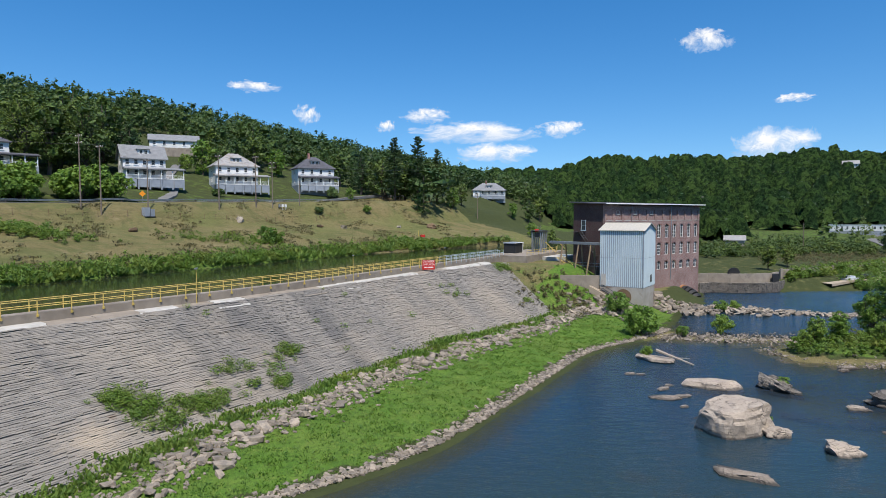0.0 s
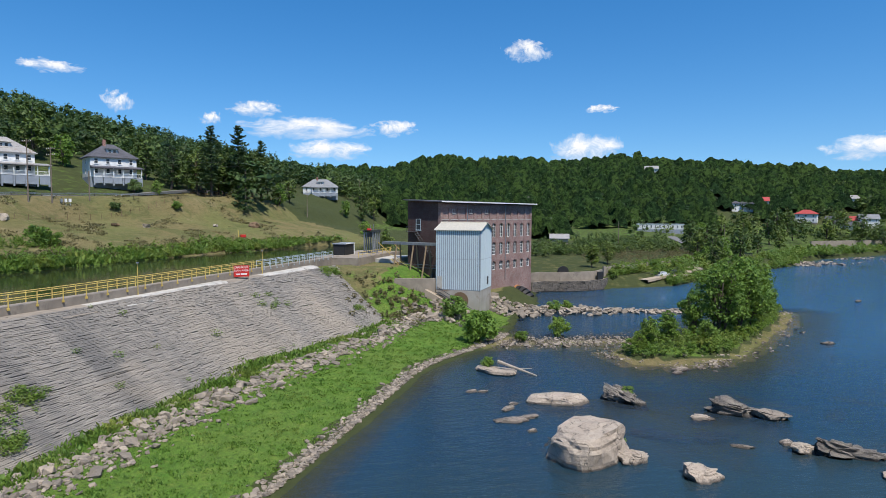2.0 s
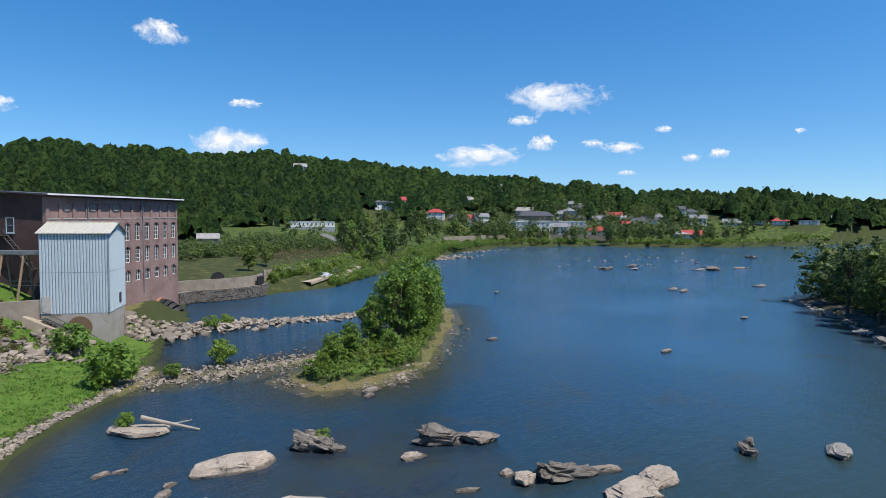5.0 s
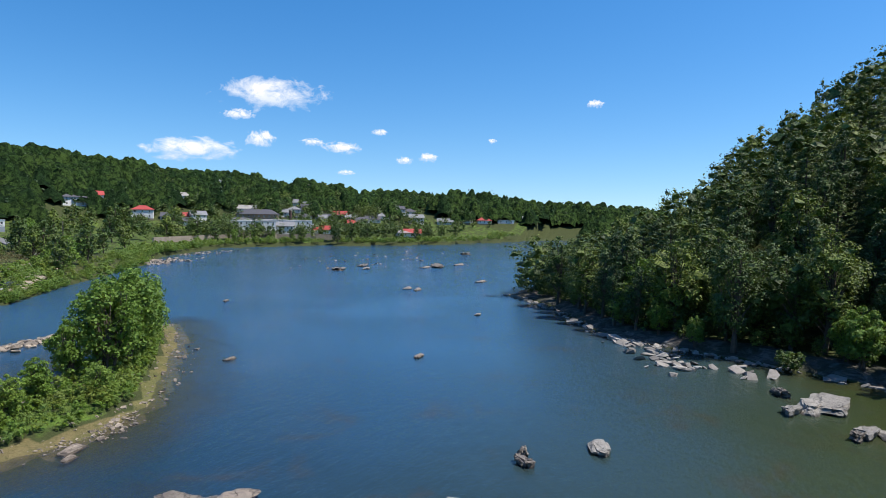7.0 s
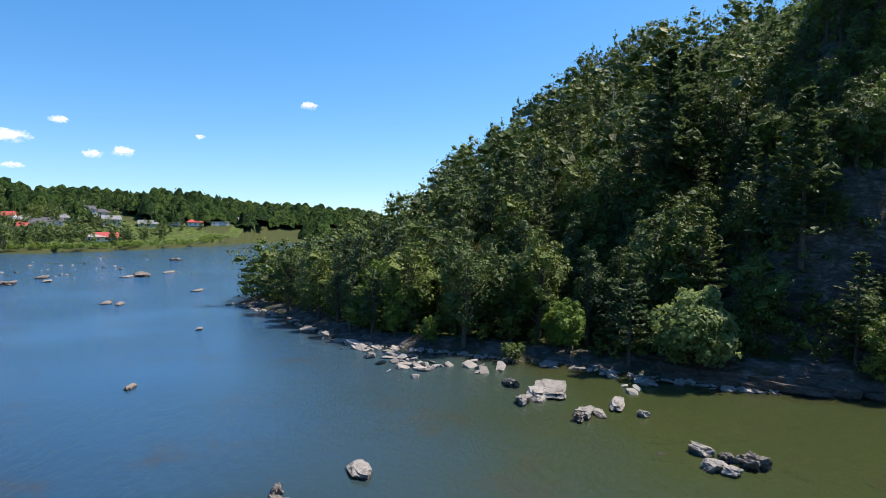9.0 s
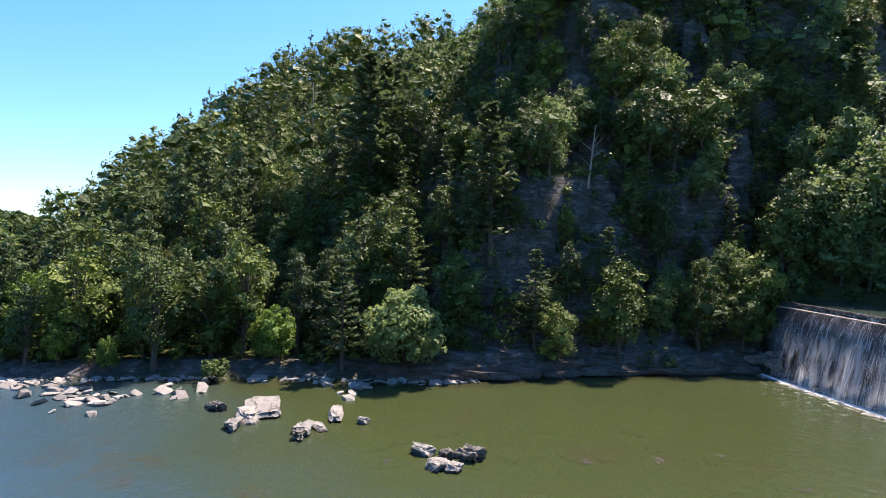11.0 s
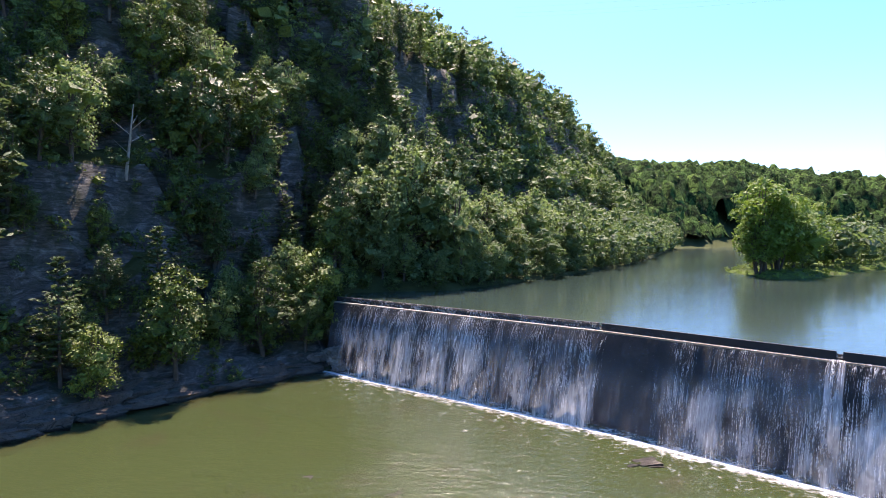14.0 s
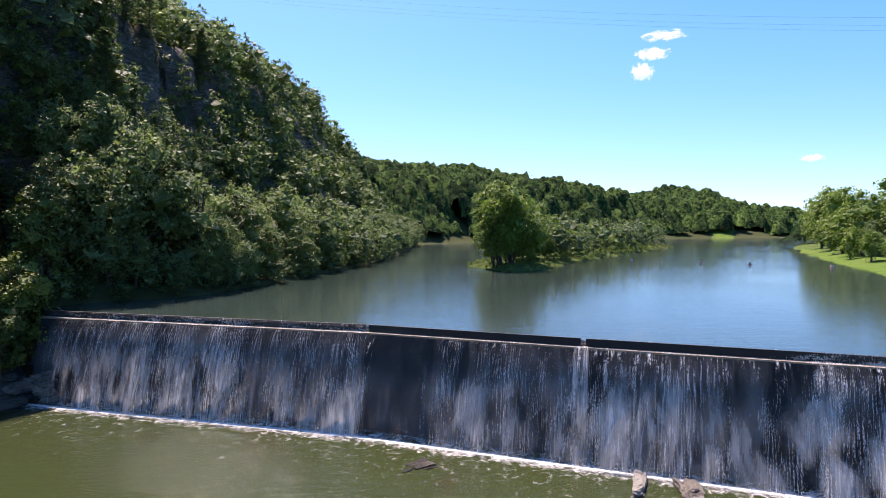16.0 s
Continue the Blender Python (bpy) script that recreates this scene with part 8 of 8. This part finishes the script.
def make_cloud():
    n = Nodes("cloud")
    p = n.place()
    sep = n.add("ShaderNodeSeparateXYZ")
    n.link(p, sep.inputs[0])
    info = n.tree.nodes.new("ShaderNodeObjectInfo").outputs["Random"]
    shift = n.add("ShaderNodeCombineXYZ")
    n.link(n.math("MULTIPLY", info, 40.0), shift.inputs[2])
    moved = n.tree.nodes.new("ShaderNodeVectorMath")
    n.link(n.mapped(p, (2.2, 1.1, 1)), moved.inputs[0])
    n.link(shift.outputs[0], moved.inputs[1])
    puff = n.noise(1.3, 9, 0.62, moved.outputs[0], 0.4)
    x2 = n.math("POWER", n.math("ABSOLUTE", sep.outputs[0]), 2.0)
    y2 = n.math("POWER", n.math("ABSOLUTE", sep.outputs[1]), 2.0)
    far = n.math("ADD", x2, y2)
    body = n.math("SUBTRACT", n.math("ADD", n.math("MULTIPLY", puff, 1.9), -0.02), n.math("MULTIPLY", far, 0.80))
    alpha = n.ramp(body, [(0.42, 0.0), (1.0, 0.95)])
    # sunlight as glow: white tops and blue-grey shaded bases are in its colour
    em = n.add("ShaderNodeEmission", Strength=0.82)
    n.link(n.mix(n.ramp(n.math("ADD", sep.outputs[1], puff), [(0.2, 0.0), (0.7, 1.0)]), (0.66, 0.76, 0.90), (1.0, 1.0, 1.0)), em.inputs[0])
    clear = n.add("ShaderNodeBsdfTransparent")
    out = n.add("ShaderNodeMixShader")
    n.link(alpha, out.inputs[0])
    n.link(clear.outputs[0], out.inputs[1])
    n.link(em.outputs[0], out.inputs[2])
    n.link(out.outputs[0], n.out.inputs[0])
    return n.mat


M["cloud"] = make_cloud()
CLOUDS = [(3.1, 7.7, 12.3, 1.8), (5.0, 5.8, 7.6, 1.6), (358.5, 9.2, 5.0, 1.2), (10.9, 7.9, 4.2, 1.3), (22.9, 14.5, 4.2, 1.7), (28.3, 5.9, 6.6, 2.4), (347.7, 9.1, 2.5, 1.4), (354.9, 8.2, 1.9, 0.9), (29.6, 9.4, 2.9, 0.6), (343.1, 11.3, 4.2, 0.9), (57.3, 10.4, 9.2, 2.4), (54.4, 8.5, 2.8, 0.8), (51.0, 5.3, 8.1, 1.8), (56.3, 6.5, 2.6, 1.3), (60.8, 6.4, 2.1, 0.6), (63.5, 6.0, 3.3, 1.0), (66.8, 7.5, 1.6, 0.5), (63.7, 3.8, 1.7, 0.4), (69.0, 5.0, 1.5, 0.6), (86.2, 10.1, 1.6, 0.6), (77.1, 6.9, 0.8, 0.4), (71.2, 5.3, 1.8, 0.8), (210.7, 16.0, 3.6, 0.8), (209.8, 14.6, 3.0, 0.9), (208.9, 13.2, 1.8, 1.3), (222.1, 5.3, 1.9, 0.5)]
cloud_mesh = Build().add([(-1, -1, 0), (1, -1, 0), (1, 1, 0), (-1, 1, 0)], [(0, 1, 2, 3)]).mesh("cloud", M["cloud"])
for az, el, w, h in CLOUDS:
    d = 3300
    a, e = radians(az), radians(el)
    at = Vector((math.sin(a) * math.cos(e), math.cos(a) * math.cos(e), math.sin(e))) * d + Vector((15, 20, 19))
    ob = tagged(new("cloud", cloud_mesh), "small white fair-weather cloud", "cloud", "clouds", "structure")
    ob.matrix_world = look(at, (15, 20, 19)) @ Matrix.Rotation(math.pi, 4, "Y") @ Matrix.Diagonal((d * radians(w) * 0.62, d * radians(h) * 0.72, 1, 1))
    ob.visible_shadow = False

# ---------------------------------------------------------------- weeds, shrubs and single trees
rg = np.random.RandomState(41)
small_tuft = [leaf_cards(np.random.RandomState(k), np.array([(0, 0, 0.35), (0.25, 0.1, 0.3), (-0.2, 0.2, 0.3)]), np.array([(0.5, 0.5, 0.4)] * 3), 80, 0.085, 0.9) for k in range(4)]
shrub = [unit_fine(k + 50, 70, 0.085, 0.55, 5) for k in range(4)]
shrub_low = [unit_fine(k + 50, 66, 0.075, 0.8, 4) for k in range(4)]


def grass_unit(seed, blades=14):
    """Upright blades and small leaves in a clump one unit high."""
    r = np.random.RandomState(seed)
    p = np.concatenate([r.normal(size=(blades, 2)) * 0.7, np.zeros((blades, 1))], 1)
    tip = p + np.concatenate([r.normal(size=(blades, 2)) * 0.35, r.uniform(0.5, 1.0, (blades, 1))], 1)
    a = r.uniform(0, 6.283, blades)
    w = np.stack([np.cos(a), np.sin(a), np.zeros(blades)], 1) * r.uniform(0.10, 0.22, (blades, 1))
    mid = p * 0.4 + tip * 0.6
    return np.stack([p, mid - w, tip, mid + w], 1)


bank_units = [unit_fine(k + 95, 190, 0.036, 0.46, 8) for k in range(5)]
blades = [grass_unit(k) for k in range(5)]
shrub_fine = [unit_fine(k + 60, 140, 0.052, 0.6, 6) for k in range(3)]


def sow(name, units_, count, place, lo, hi, material, label, sink=0.05, category="weeds"):
    pts = [place() for _ in range(count)]
    px, py = np.array(pts).T
    pz = land_z(px, py)
    tone = np.clip(0.45 + 0.5 * wavy(px, py, 9, 21) + rg.uniform(-0.2, 0.2, count), 0, 1)
    tile_cards(name, units_, [(x, y, z - sink, rg.uniform(lo, hi), t) for x, y, z, t in zip(px, py, pz, tone)], material, label, category)


def strip_spot():
    while True:
        s = rg.uniform(4, 118)
        n0 = float(shore_n(np.array(s))) + 0.9
        n = rg.uniform(n0, 40.5 - 5 * float(ease(60, 105, np.array(s))))
        if wavy(np.array(s), np.array(n), 7, 2) > -1.1:
            return to_xy(s, n)


def edge_spot():
    s = rg.uniform(4, 104)
    return to_xy(s, float(slope_foot(np.array(s))) + rg.normal() * 0.7 - 0.3)


sow("strip_grass", blades, 4600, strip_spot, 0.14, 0.34, M["turf"], "bright green grass and weeds on the river strip", category="grass")
sow("slope_foot_weeds", blades, 1300, edge_spot, 0.3, 0.7, M["herb"], "bright green weeds at the foot of the stone slope")
isle_pts = sprinkle(rg, 3500, (44, 74, 104, 114), lambda x, y: inside(x, y, GREEN_ISLE) & (away(x, y, GREEN_ISLE, True) > 1.9), lambda x, y: 0.6)
it = iter(isle_pts)
sow("isle_weeds", shrub, len(isle_pts), lambda: next(it), 0.8, 1.9, M["herb"], "lush green weeds covering the isle")
sow("canal_bank_weeds", shrub_low, 1000, lambda: to_xy(*(lambda s: (s, 91.5 - 13 * float(ease(130, 195, np.array(s))) + abs(rg.normal()) * 2.0))(rg.uniform(-60, 190))), 0.6, 1.9, M["herb"], "rank green weeds along the canal bank")
sow("canal_dry_weeds", shrub_low, 600, lambda: to_xy(*(lambda s: (s, 93.5 - 13 * float(ease(130, 195, np.array(s))) + abs(rg.normal()) * 3.2))(rg.uniform(-60, 190))), 0.5, 1.3, M["dry_herb"], "straw-coloured dry weeds above the canal bank")


def blotch(cx, cy, r):
    return lambda: (cx + rg.normal() * r, cy + rg.normal() * r * 0.6)


for cx, cy, r, count, lo, hi in ((-72, 110, 3.5, 60, 1.0, 2.4), (-68, 113, 4, 40, 0.8, 1.6), (-41, 139, 4.0, 60, 0.6, 1.4), (-50, 133, 4.0, 60, 0.6, 1.2), (-8, 170, 2.5, 40, 1.6, 3.0), (-3, 174, 3, 40, 1.4, 2.6), (14, 188, 4, 40, 0.8, 1.8)):
    sow("scrub_patch", shrub_fine, count, blotch(cx, cy, r), lo, hi, M["herb"], "patch of green scrub in the field", 0.1, "scrub")
weed_spots = []
for s, t, sp, count in ((30.6, 0.38, 0.9, 44), (31.8, 0.26, 1.0, 44), (32.2, 0.14, 0.9, 24), (36.4, 0.18, 1.2, 60), (34.5, 0.22, 1.6, 14), (48.7, 0.41, 0.8, 22), (45.3, 0.16, 0.7, 20), (41.9, 0.38, 1.0, 10), (42, 0.25, 2.5, 14), (47, 0.3, 2.0, 14), (20, 0.5, 0.8, 6), (88, 0.62, 2.0, 10), (110, 0.9, 1.4, 40), (104, 0.3, 0.8, 10), (66, 0.5, 12.0, 12)):
    for _ in range(count):
        a, b = s + rg.normal() * sp, min(0.98, max(0.02, t + rg.normal() * sp * 0.03))
        foot, top = float(slope_foot(np.array(a))), float(slope_top(np.array(a)))
        weed_spots.append((*to_xy(a, foot + (top - foot) * b), 1.2 + 8.55 * b, rg.uniform(0.45, 1.15), rg.uniform(0, 0.8)))
tile_cards("slope_weeds", small_tuft, weed_spots, M["herb"], "green weeds growing from the stone joints", "weeds")


def bank_spot(line, lo, hi, reach):
    def at():
        i = rg.randint(lo, hi)
        (ax, ay), (bx, by) = line[i], line[i + 1]
        t = rg.rand()
        d = abs(rg.normal()) * reach
        L = math.dist((ax, ay), (bx, by))
        return (ax + (bx - ax) * t - (by - ay) / L * d, ay + (by - ay) * t + (bx - ax) / L * d)
    return at


sow("river_bank_shrubs", shrub_fine, 420, bank_spot(LEFT_LOW, 6, 10, 5.0), 1.2, 3.6, M["herb"], "green shrubs along the river bank", 0.3, "shrubs")
sow("town_bank_shrubs", shrub, 420, bank_spot(LEFT_LOW, 9, 14, 6.0), 1.5, 4.0, M["herb"], "green shrubs along the town bank", 0.3, "shrubs")
sow("terrace_scrub", shrub_fine, 430, lambda: (lambda x: (x, 165 + 0.35 * x + abs(rg.normal()) * 30))(rg.uniform(60, 185)), 1.5, 5.0, M["forest"], "dark scrub on the slope behind the mill", 0.3, "scrub")
sow("brown_brush", shrub_low, 450, lambda: (lambda t: (112 + 52 * t + rg.normal() * 8, 197 + 24 * t + rg.normal() * 7))(rg.rand()), 0.6, 1.4, M["dry_herb"], "dry brown brush on the terrace", 0.1, "scrub")
islet_pts = sprinkle(rg, 5000, (-135, -245, 0, -98), lambda x, y: inside(x, y, ISLET), lambda x, y: 1.5)
islet_it = iter(islet_pts)
sow("islet_weeds", shrub, len(islet_pts), lambda: next(islet_it), 0.5, 1.4, M["herb"], "pale green weeds on the pool islet")
islet_trees = sprinkle(rg, 900, (-135, -245, 0, -104), lambda x, y: inside(x, y, ISLET) & (away(x, y, ISLET, True) > 3.5) & (y < -118), lambda x, y: 4.6)
it2 = iter(islet_trees)
sow("islet_thicket", bank_units, len(islet_trees), lambda: next(it2), 7, 13, M["leaf_shore"], "thicket of small trees on the pool islet", 0.2, "trees")
def town_spot():
    while True:
        x, y = 405 + rg.normal() * 75, 262 + rg.normal() * 60
        if height(x, y) > 3.2:
            return x, y


sow("town_trees", bank_units, 420, town_spot, 6, 13, M["forest"], "green trees among the town houses", 0.4, "trees")

for x, y, k in ((64.6, 91.0, 0.8), (68.5, 89.8, 0.96), (73.0, 92.0, 1.05), (78.0, 95.0, 0.98), (83.0, 99.0, 0.85), (88.0, 102.0, 0.75)):
    stand(isle_a if k > 0.95 else isle_b, x, y, k, x * 37)
for x, y, k in ((52.5, 84.5, 0.5), (57.0, 86.5, 0.55), (60.5, 83.0, 0.45), (49.8, 83.0, 0.35)):
    stand(isle_b, x, y, k, x * 31)
for x, y, k in ((32.4, 97.5, 1.9), (32.2, 109.6, 1.5), (45.8, 98.8, 1.2), (38.5, 95.5, 0.7), (29.2, 55.9, 0.42), (30.2, 55.4, 0.36), (28.4, 57.6, 0.45), (27.4, 58.2, 0.4), (28.6, 82.0, 0.6), (38.2, 67.0, 0.5), (56.0, 121.0, 0.9), (59.0, 122.0, 0.8)):
    stand(bush_a, x, y, k, x * 29, max(0.2, height(x, y)))
for x, y, k, p in ((90.0, -7.4, 1.9, bush_pale), (102.0, 13.5, 1.5, bush_b), (101.5, 5.5, 0.95, isle_b), (104.0, 6.5, 0.7, isle_b), (128.5, 21.0, 1.1, isle_a), (124.6, 15.0, 1.15, broad_c), (128.0, 31.0, 1.0, isle_a), (117.0, 29.0, 0.6, isle_b), (123.0, 34.5, 0.75, broad_c), (112.0, 24.0, 0.55, isle_b)):
    stand(p, x, y, k, x * 17, max(0.4, height(x, y)))
for x, y, k, p in ((90.8, -22.1, 1.22, pine_a), (119.5, -18.5, 1.75, pine_a), (123.0, -24.0, 1.5, pine_a), (76, -51, 0.75, pine_b), (74, -57, 0.85, pine_b), (71, -63, 0.8, pine_b), (69, -76, 0.8, pine_b), (66, -82, 0.9, pine_a), (62, -95, 0.8, pine_b), (59, -127, 0.8, pine_a), (63, -66, 1.7, broad_d), (58, -71, 1.9, broad_d), (66.5, -61, 1.2, slim_a), (52, -75, 1.6, broad_d), (47, -88, 1.6, broad_d), (40, -107, 1.7, broad_d), (31, -130, 1.6, broad_d)):
    stand(p, x, y, k, x * 13)
for x, y, k, p in ((-7.0, -110, 1.15, isle_a), (-12, -116, 1.2, broad_b), (-20, -124, 0.7, broad_c), (-28, -134, 0.7, broad_c), (-113, -113, 1.0, broad_d), (-119, -122, 1.5, park_tree), (-128, -138, 1.7, park_tree), (-140, -155, 1.8, park_tree), (-152, -172, 1.6, park_tree), (-135, -125, 1.9, park_tree), (-145, -140, 1.4, broad_c), (-125, -108, 1.7, park_tree), (-165, -185, 1.4, broad_b), (-36, -150, 1.0, park_tree), (-45, -160, 1.1, broad_a), (-16, -118, 1.2, park_tree), (-24, -132, 1.3, park_tree), (-9, -112, 1.75, isle_a), (-12, -115, 1.5, isle_a), (-109, -116, 0.95, broad_c), (-100, -101, 0.85, broad_c), (-116, -110, 1.1, broad_a), (-122, -128, 1.0, broad_b), (-96, -92, 0.8, isle_b), (-110, -98, 1.0, broad_b), (-90, -80, 0.8, broad_c)):
    stand(p, x, y, k, x * 23)
for x, y, k, p in ((-38.5, 140.8, 1.6, bush_a), (-36.5, 142.5, 1.2, bush_a), (-64.5, 184, 1.5, bush_b), (-22.8, 201, 1.0, bush_a), (-35.5, 188, 1.2, bush_b), (94, 175, 0.62, broad_a), (103, 181, 0.5, broad_b), (-72, 210, 1.0, broad_b), (-90, 252, 1.0, broad_a), (-30, 216, 0.5, broad_c), (-36, 214, 0.7, bush_pale), (-54, 188, 0.8, bush_b), (-97, 180, 1.2, broad_a), (-103, 172, 1.3, broad_b), (-95, 190, 1.3, broad_a), (40, 215, 0.7, broad_a), (34, 222, 0.6, broad_c), (-14, 236, 1.0, pine_a), (-6, 242, 0.9, pine_a), (2, 246, 0.9, pine_b), (-20, 240, 1.1, broad_b), (-27, 236, 1.1, broad_a), (10, 252, 0.8, broad_a)):
    stand(p, x, y, k, x * 19)
for x, y, k, p in ((320, 258, 0.9, broad_a), (334, 250, 0.7, broad_c), (343, 243, 0.6, broad_c), (352, 236, 0.6, broad_a), (302, 266, 1.1, broad_b), (410, 174, 0.8, broad_a), (372, 204, 0.9, broad_b), (378, 196, 0.9, broad_a), (388, 188, 0.8, broad_b), (368, 214, 0.9, broad_a), (420, 168, 0.7, broad_a), (466, 162, 0.9, broad_b), (440, 165, 0.8, broad_a), (150, 200, 0.9, broad_a), (160, 208, 0.9, broad_b), (172, 206, 0.8, broad_c), (146, 190, 0.6, broad_c), (136, 182, 0.5, broad_c), (182, 214, 0.8, broad_a), (196, 222, 0.8, broad_b), (168, 228, 1.0, broad_a), (190, 296, 0.4, broad_a), (226, 300, 0.35, broad_b), (240, 300, 0.8, broad_a), (252, 292, 0.9, broad_b), (266, 290, 0.9, broad_a), (280, 288, 0.9, broad_b)):
    stand(p, x, y, k, x * 11)
for x, y, k, p in ((-106, 160, 1.4, broad_b), (-102, 165, 1.7, broad_a), (-99, 172, 1.7, broad_a), (-94, 168, 1.5, broad_b), (-97, 182, 1.6, broad_b), (-112, 172, 1.6, broad_a), (-106, 182, 1.7, broad_b), (-90, 184, 1.2, slim_a), (-80, 214, 1.3, broad_c), (-85, 211, 0.7, broad_c), (-69, 236, 1.2, broad_a), (-60, 234, 1.1, broad_c), (-72, 246, 1.3, broad_b), (-44, 226, 0.9, broad_c), (-37, 238, 1.2, broad_a), (-28, 229, 1.1, slim_a), (-15, 222, 1.2, pine_a), (-7, 226, 1.25, pine_a), (0, 234, 1.1, pine_a), (6, 240, 0.9, broad_c), (-20, 230, 1.1, broad_b), (-12, 232, 1.3, broad_a), (-3, 240, 1.2, broad_b), (36, 296, 0.8, broad_c), (45, 308, 0.9, broad_a), (53, 322, 0.9, broad_b), (139, 178, 0.9, broad_a), (150, 188, 1.0, broad_c), (160, 191, 0.9, broad_b), (225, 240, 0.9, broad_a), (240, 262, 1.0, broad_b), (300, 252, 0.8, broad_a), (312, 248, 0.8, broad_c), (326, 244, 0.8, broad_b), (345, 225, 0.8, broad_a), (360, 208, 0.8, broad_b), (284, 270, 1.2, broad_a), (296, 276, 1.1, broad_b), (230, 300, 1.0, broad_c), (258, 318, 1.1, broad_a), (300, 320, 1.3, broad_b), (318, 330, 1.2, broad_a), (340, 312, 1.2, broad_b)):
    stand(p, x, y, k, x * 7)
hedge = sprinkle(rg, 900, (-140, 60, -60, 175), lambda x, y: (np.abs(to_sn(x, y)[1] - 146) < 3.5) & (to_sn(x, y)[0] < 96), lambda x, y: 3.1)
for x, y in hedge:
    stand(bush_a, x, y, rg.uniform(2.6, 3.4), rg.uniform(0, 360))
for i, (p, q) in enumerate(((144, -19), (88, -40))):
    snag = thing("dead_tree", pose(p, q, height(p, q), 4, 6 * (-1) ** i, 0), "bare grey dead tree on the cliff", "tree")
    part("trunk", Build().tube((0, 0, -1), (0, 0.3, 9 if i else 17), 0.24, 0.06, 7), M["pale_bark"], snag)
    for k in range(6):
        z0 = (2.5 if i else 7.0) + k * (0.8 if i else 1.5)
        part("branch", Build().tube((0, 0, z0), (math.cos(k * 2.3) * 2.4, math.sin(k * 2.3) * 2.4, z0 + 1.6), 0.07, 0.02, 5), M["pale_bark"], snag)

spots = []
for _ in range(160):
    s, n = 107 + abs(rg.normal()) * 6, 30.5 + rg.normal() * 3.0
    spots.append(on_land(s, n, rg.uniform(0.5, 1.8)))
spots.sort(key=lambda p: -p[3])
rubble("embankment_stones", spots, "tumbled tan stones on the bank below the gatehouse", 30, "embankment stones", 0.55, block_rocks)
sow("embankment_weeds", shrub, 160, lambda: to_xy(112 + rg.normal() * 4, 37 + rg.normal() * 4), 0.4, 1.2, M["dry_herb"], "dry weeds on the bank beside the gatehouse")
sow("wall_ivy", shrub_fine, 170, lambda: (lambda t: (90 + 58 * t, 158.5 + 34 * t + rg.normal() * 1.2))(rg.rand()), 1.5, 4.0, M["herb"], "green shrubs overgrowing the retaining wall", 0.3, "shrubs")

rim = []
for (ax, ay), (bx, by) in zip(GREEN_ISLE, GREEN_ISLE[1:] + GREEN_ISLE[:1]):
    for _ in range(int(math.dist((ax, ay), (bx, by)) * 3.2)):
        t = rg.rand()
        x, y = ax + (bx - ax) * t + rg.normal() * 1.3, ay + (by - ay) * t + rg.normal() * 1.3
        rim.append((x, y, max(-0.05, height(x, y)) + 0.02, 0.14 + rg.exponential(0.14)))
rim.sort(key=lambda p: -p[3])
rubble("isle_stones", rim, "grey river stones round the shore of the isle", 20, "isle shore stones")
bench_pts = sprinkle(rg, 5000, (-20, -170, 70, -58), lambda x, y: inside(x, y, HILL) & (away(x, y, RIGHT_HIGH) < 3.5), lambda x, y: 1.9)
bench_it = iter(bench_pts)
sow("pool_shore_shrubs", bank_units, len(bench_pts), lambda: next(bench_it), 2.5, 7.0, M["leaf_shore"], "pale leafy shrubs hanging over the pool shore", 0.4, "shrubs")
toe_pts = sprinkle(rg, 9000, (70, -60, 170, 62), lambda x, y: inside(x, y, HILL) & (away(x, y, RIGHT_LOW) > 2.8) & (away(x, y, RIGHT_LOW) < 9) & ((x + 0.8 * y > 76) | (wavy(x, y, 11, 91) > -0.2)), lambda x, y: 2.3)
toe_it = iter(toe_pts)
sow("toe_shrubs", bank_units, len(toe_pts), lambda: next(toe_it), 2.5, 6.5, M["forest"], "green undergrowth at the foot of the wooded hill", 0.4, "shrubs")


def field_spot():
    while True:
        s, n = rg.uniform(-60, 190), rg.uniform(95, 131)
        if wavy(np.array(s * 1.0), np.array(n * 1.0), 16, 61) > 0.25:
            return to_xy(s, n)


sow("field_tufts", blades, 1900, field_spot, 0.25, 0.7, M["dry_herb"], "rough tufts of dry grass in the mown field", category="grass")
sow("bank_herbs", blades, 1500, lambda: to_xy(*(lambda s: (s, 92.0 - 13 * float(ease(130, 195, np.array(s))) + abs(rg.normal()) * 2.4))(rg.uniform(-60, 190))), 0.6, 1.3, M["herb"], "tall green herbs on the canal bank")
foot = [(48 + rg.normal() * 4.0, 123 + rg.normal() * 3.0) for _ in range(150)]
rubble("mill_foot_rocks", sorted([(x, y, max(0.05, height(x, y)) + 0.1, rg.uniform(0.6, 2.4)) for x, y in foot], key=lambda p: -p[3]), "broken tan rocks at the foot of the mill", 25, "rocks at the mill foot", 0.6, block_rocks)

# the plants' prototypes are taken away
for p in PROTOS:
    for o in (*p.children_recursive, p):
        bpy.data.objects.remove(o)
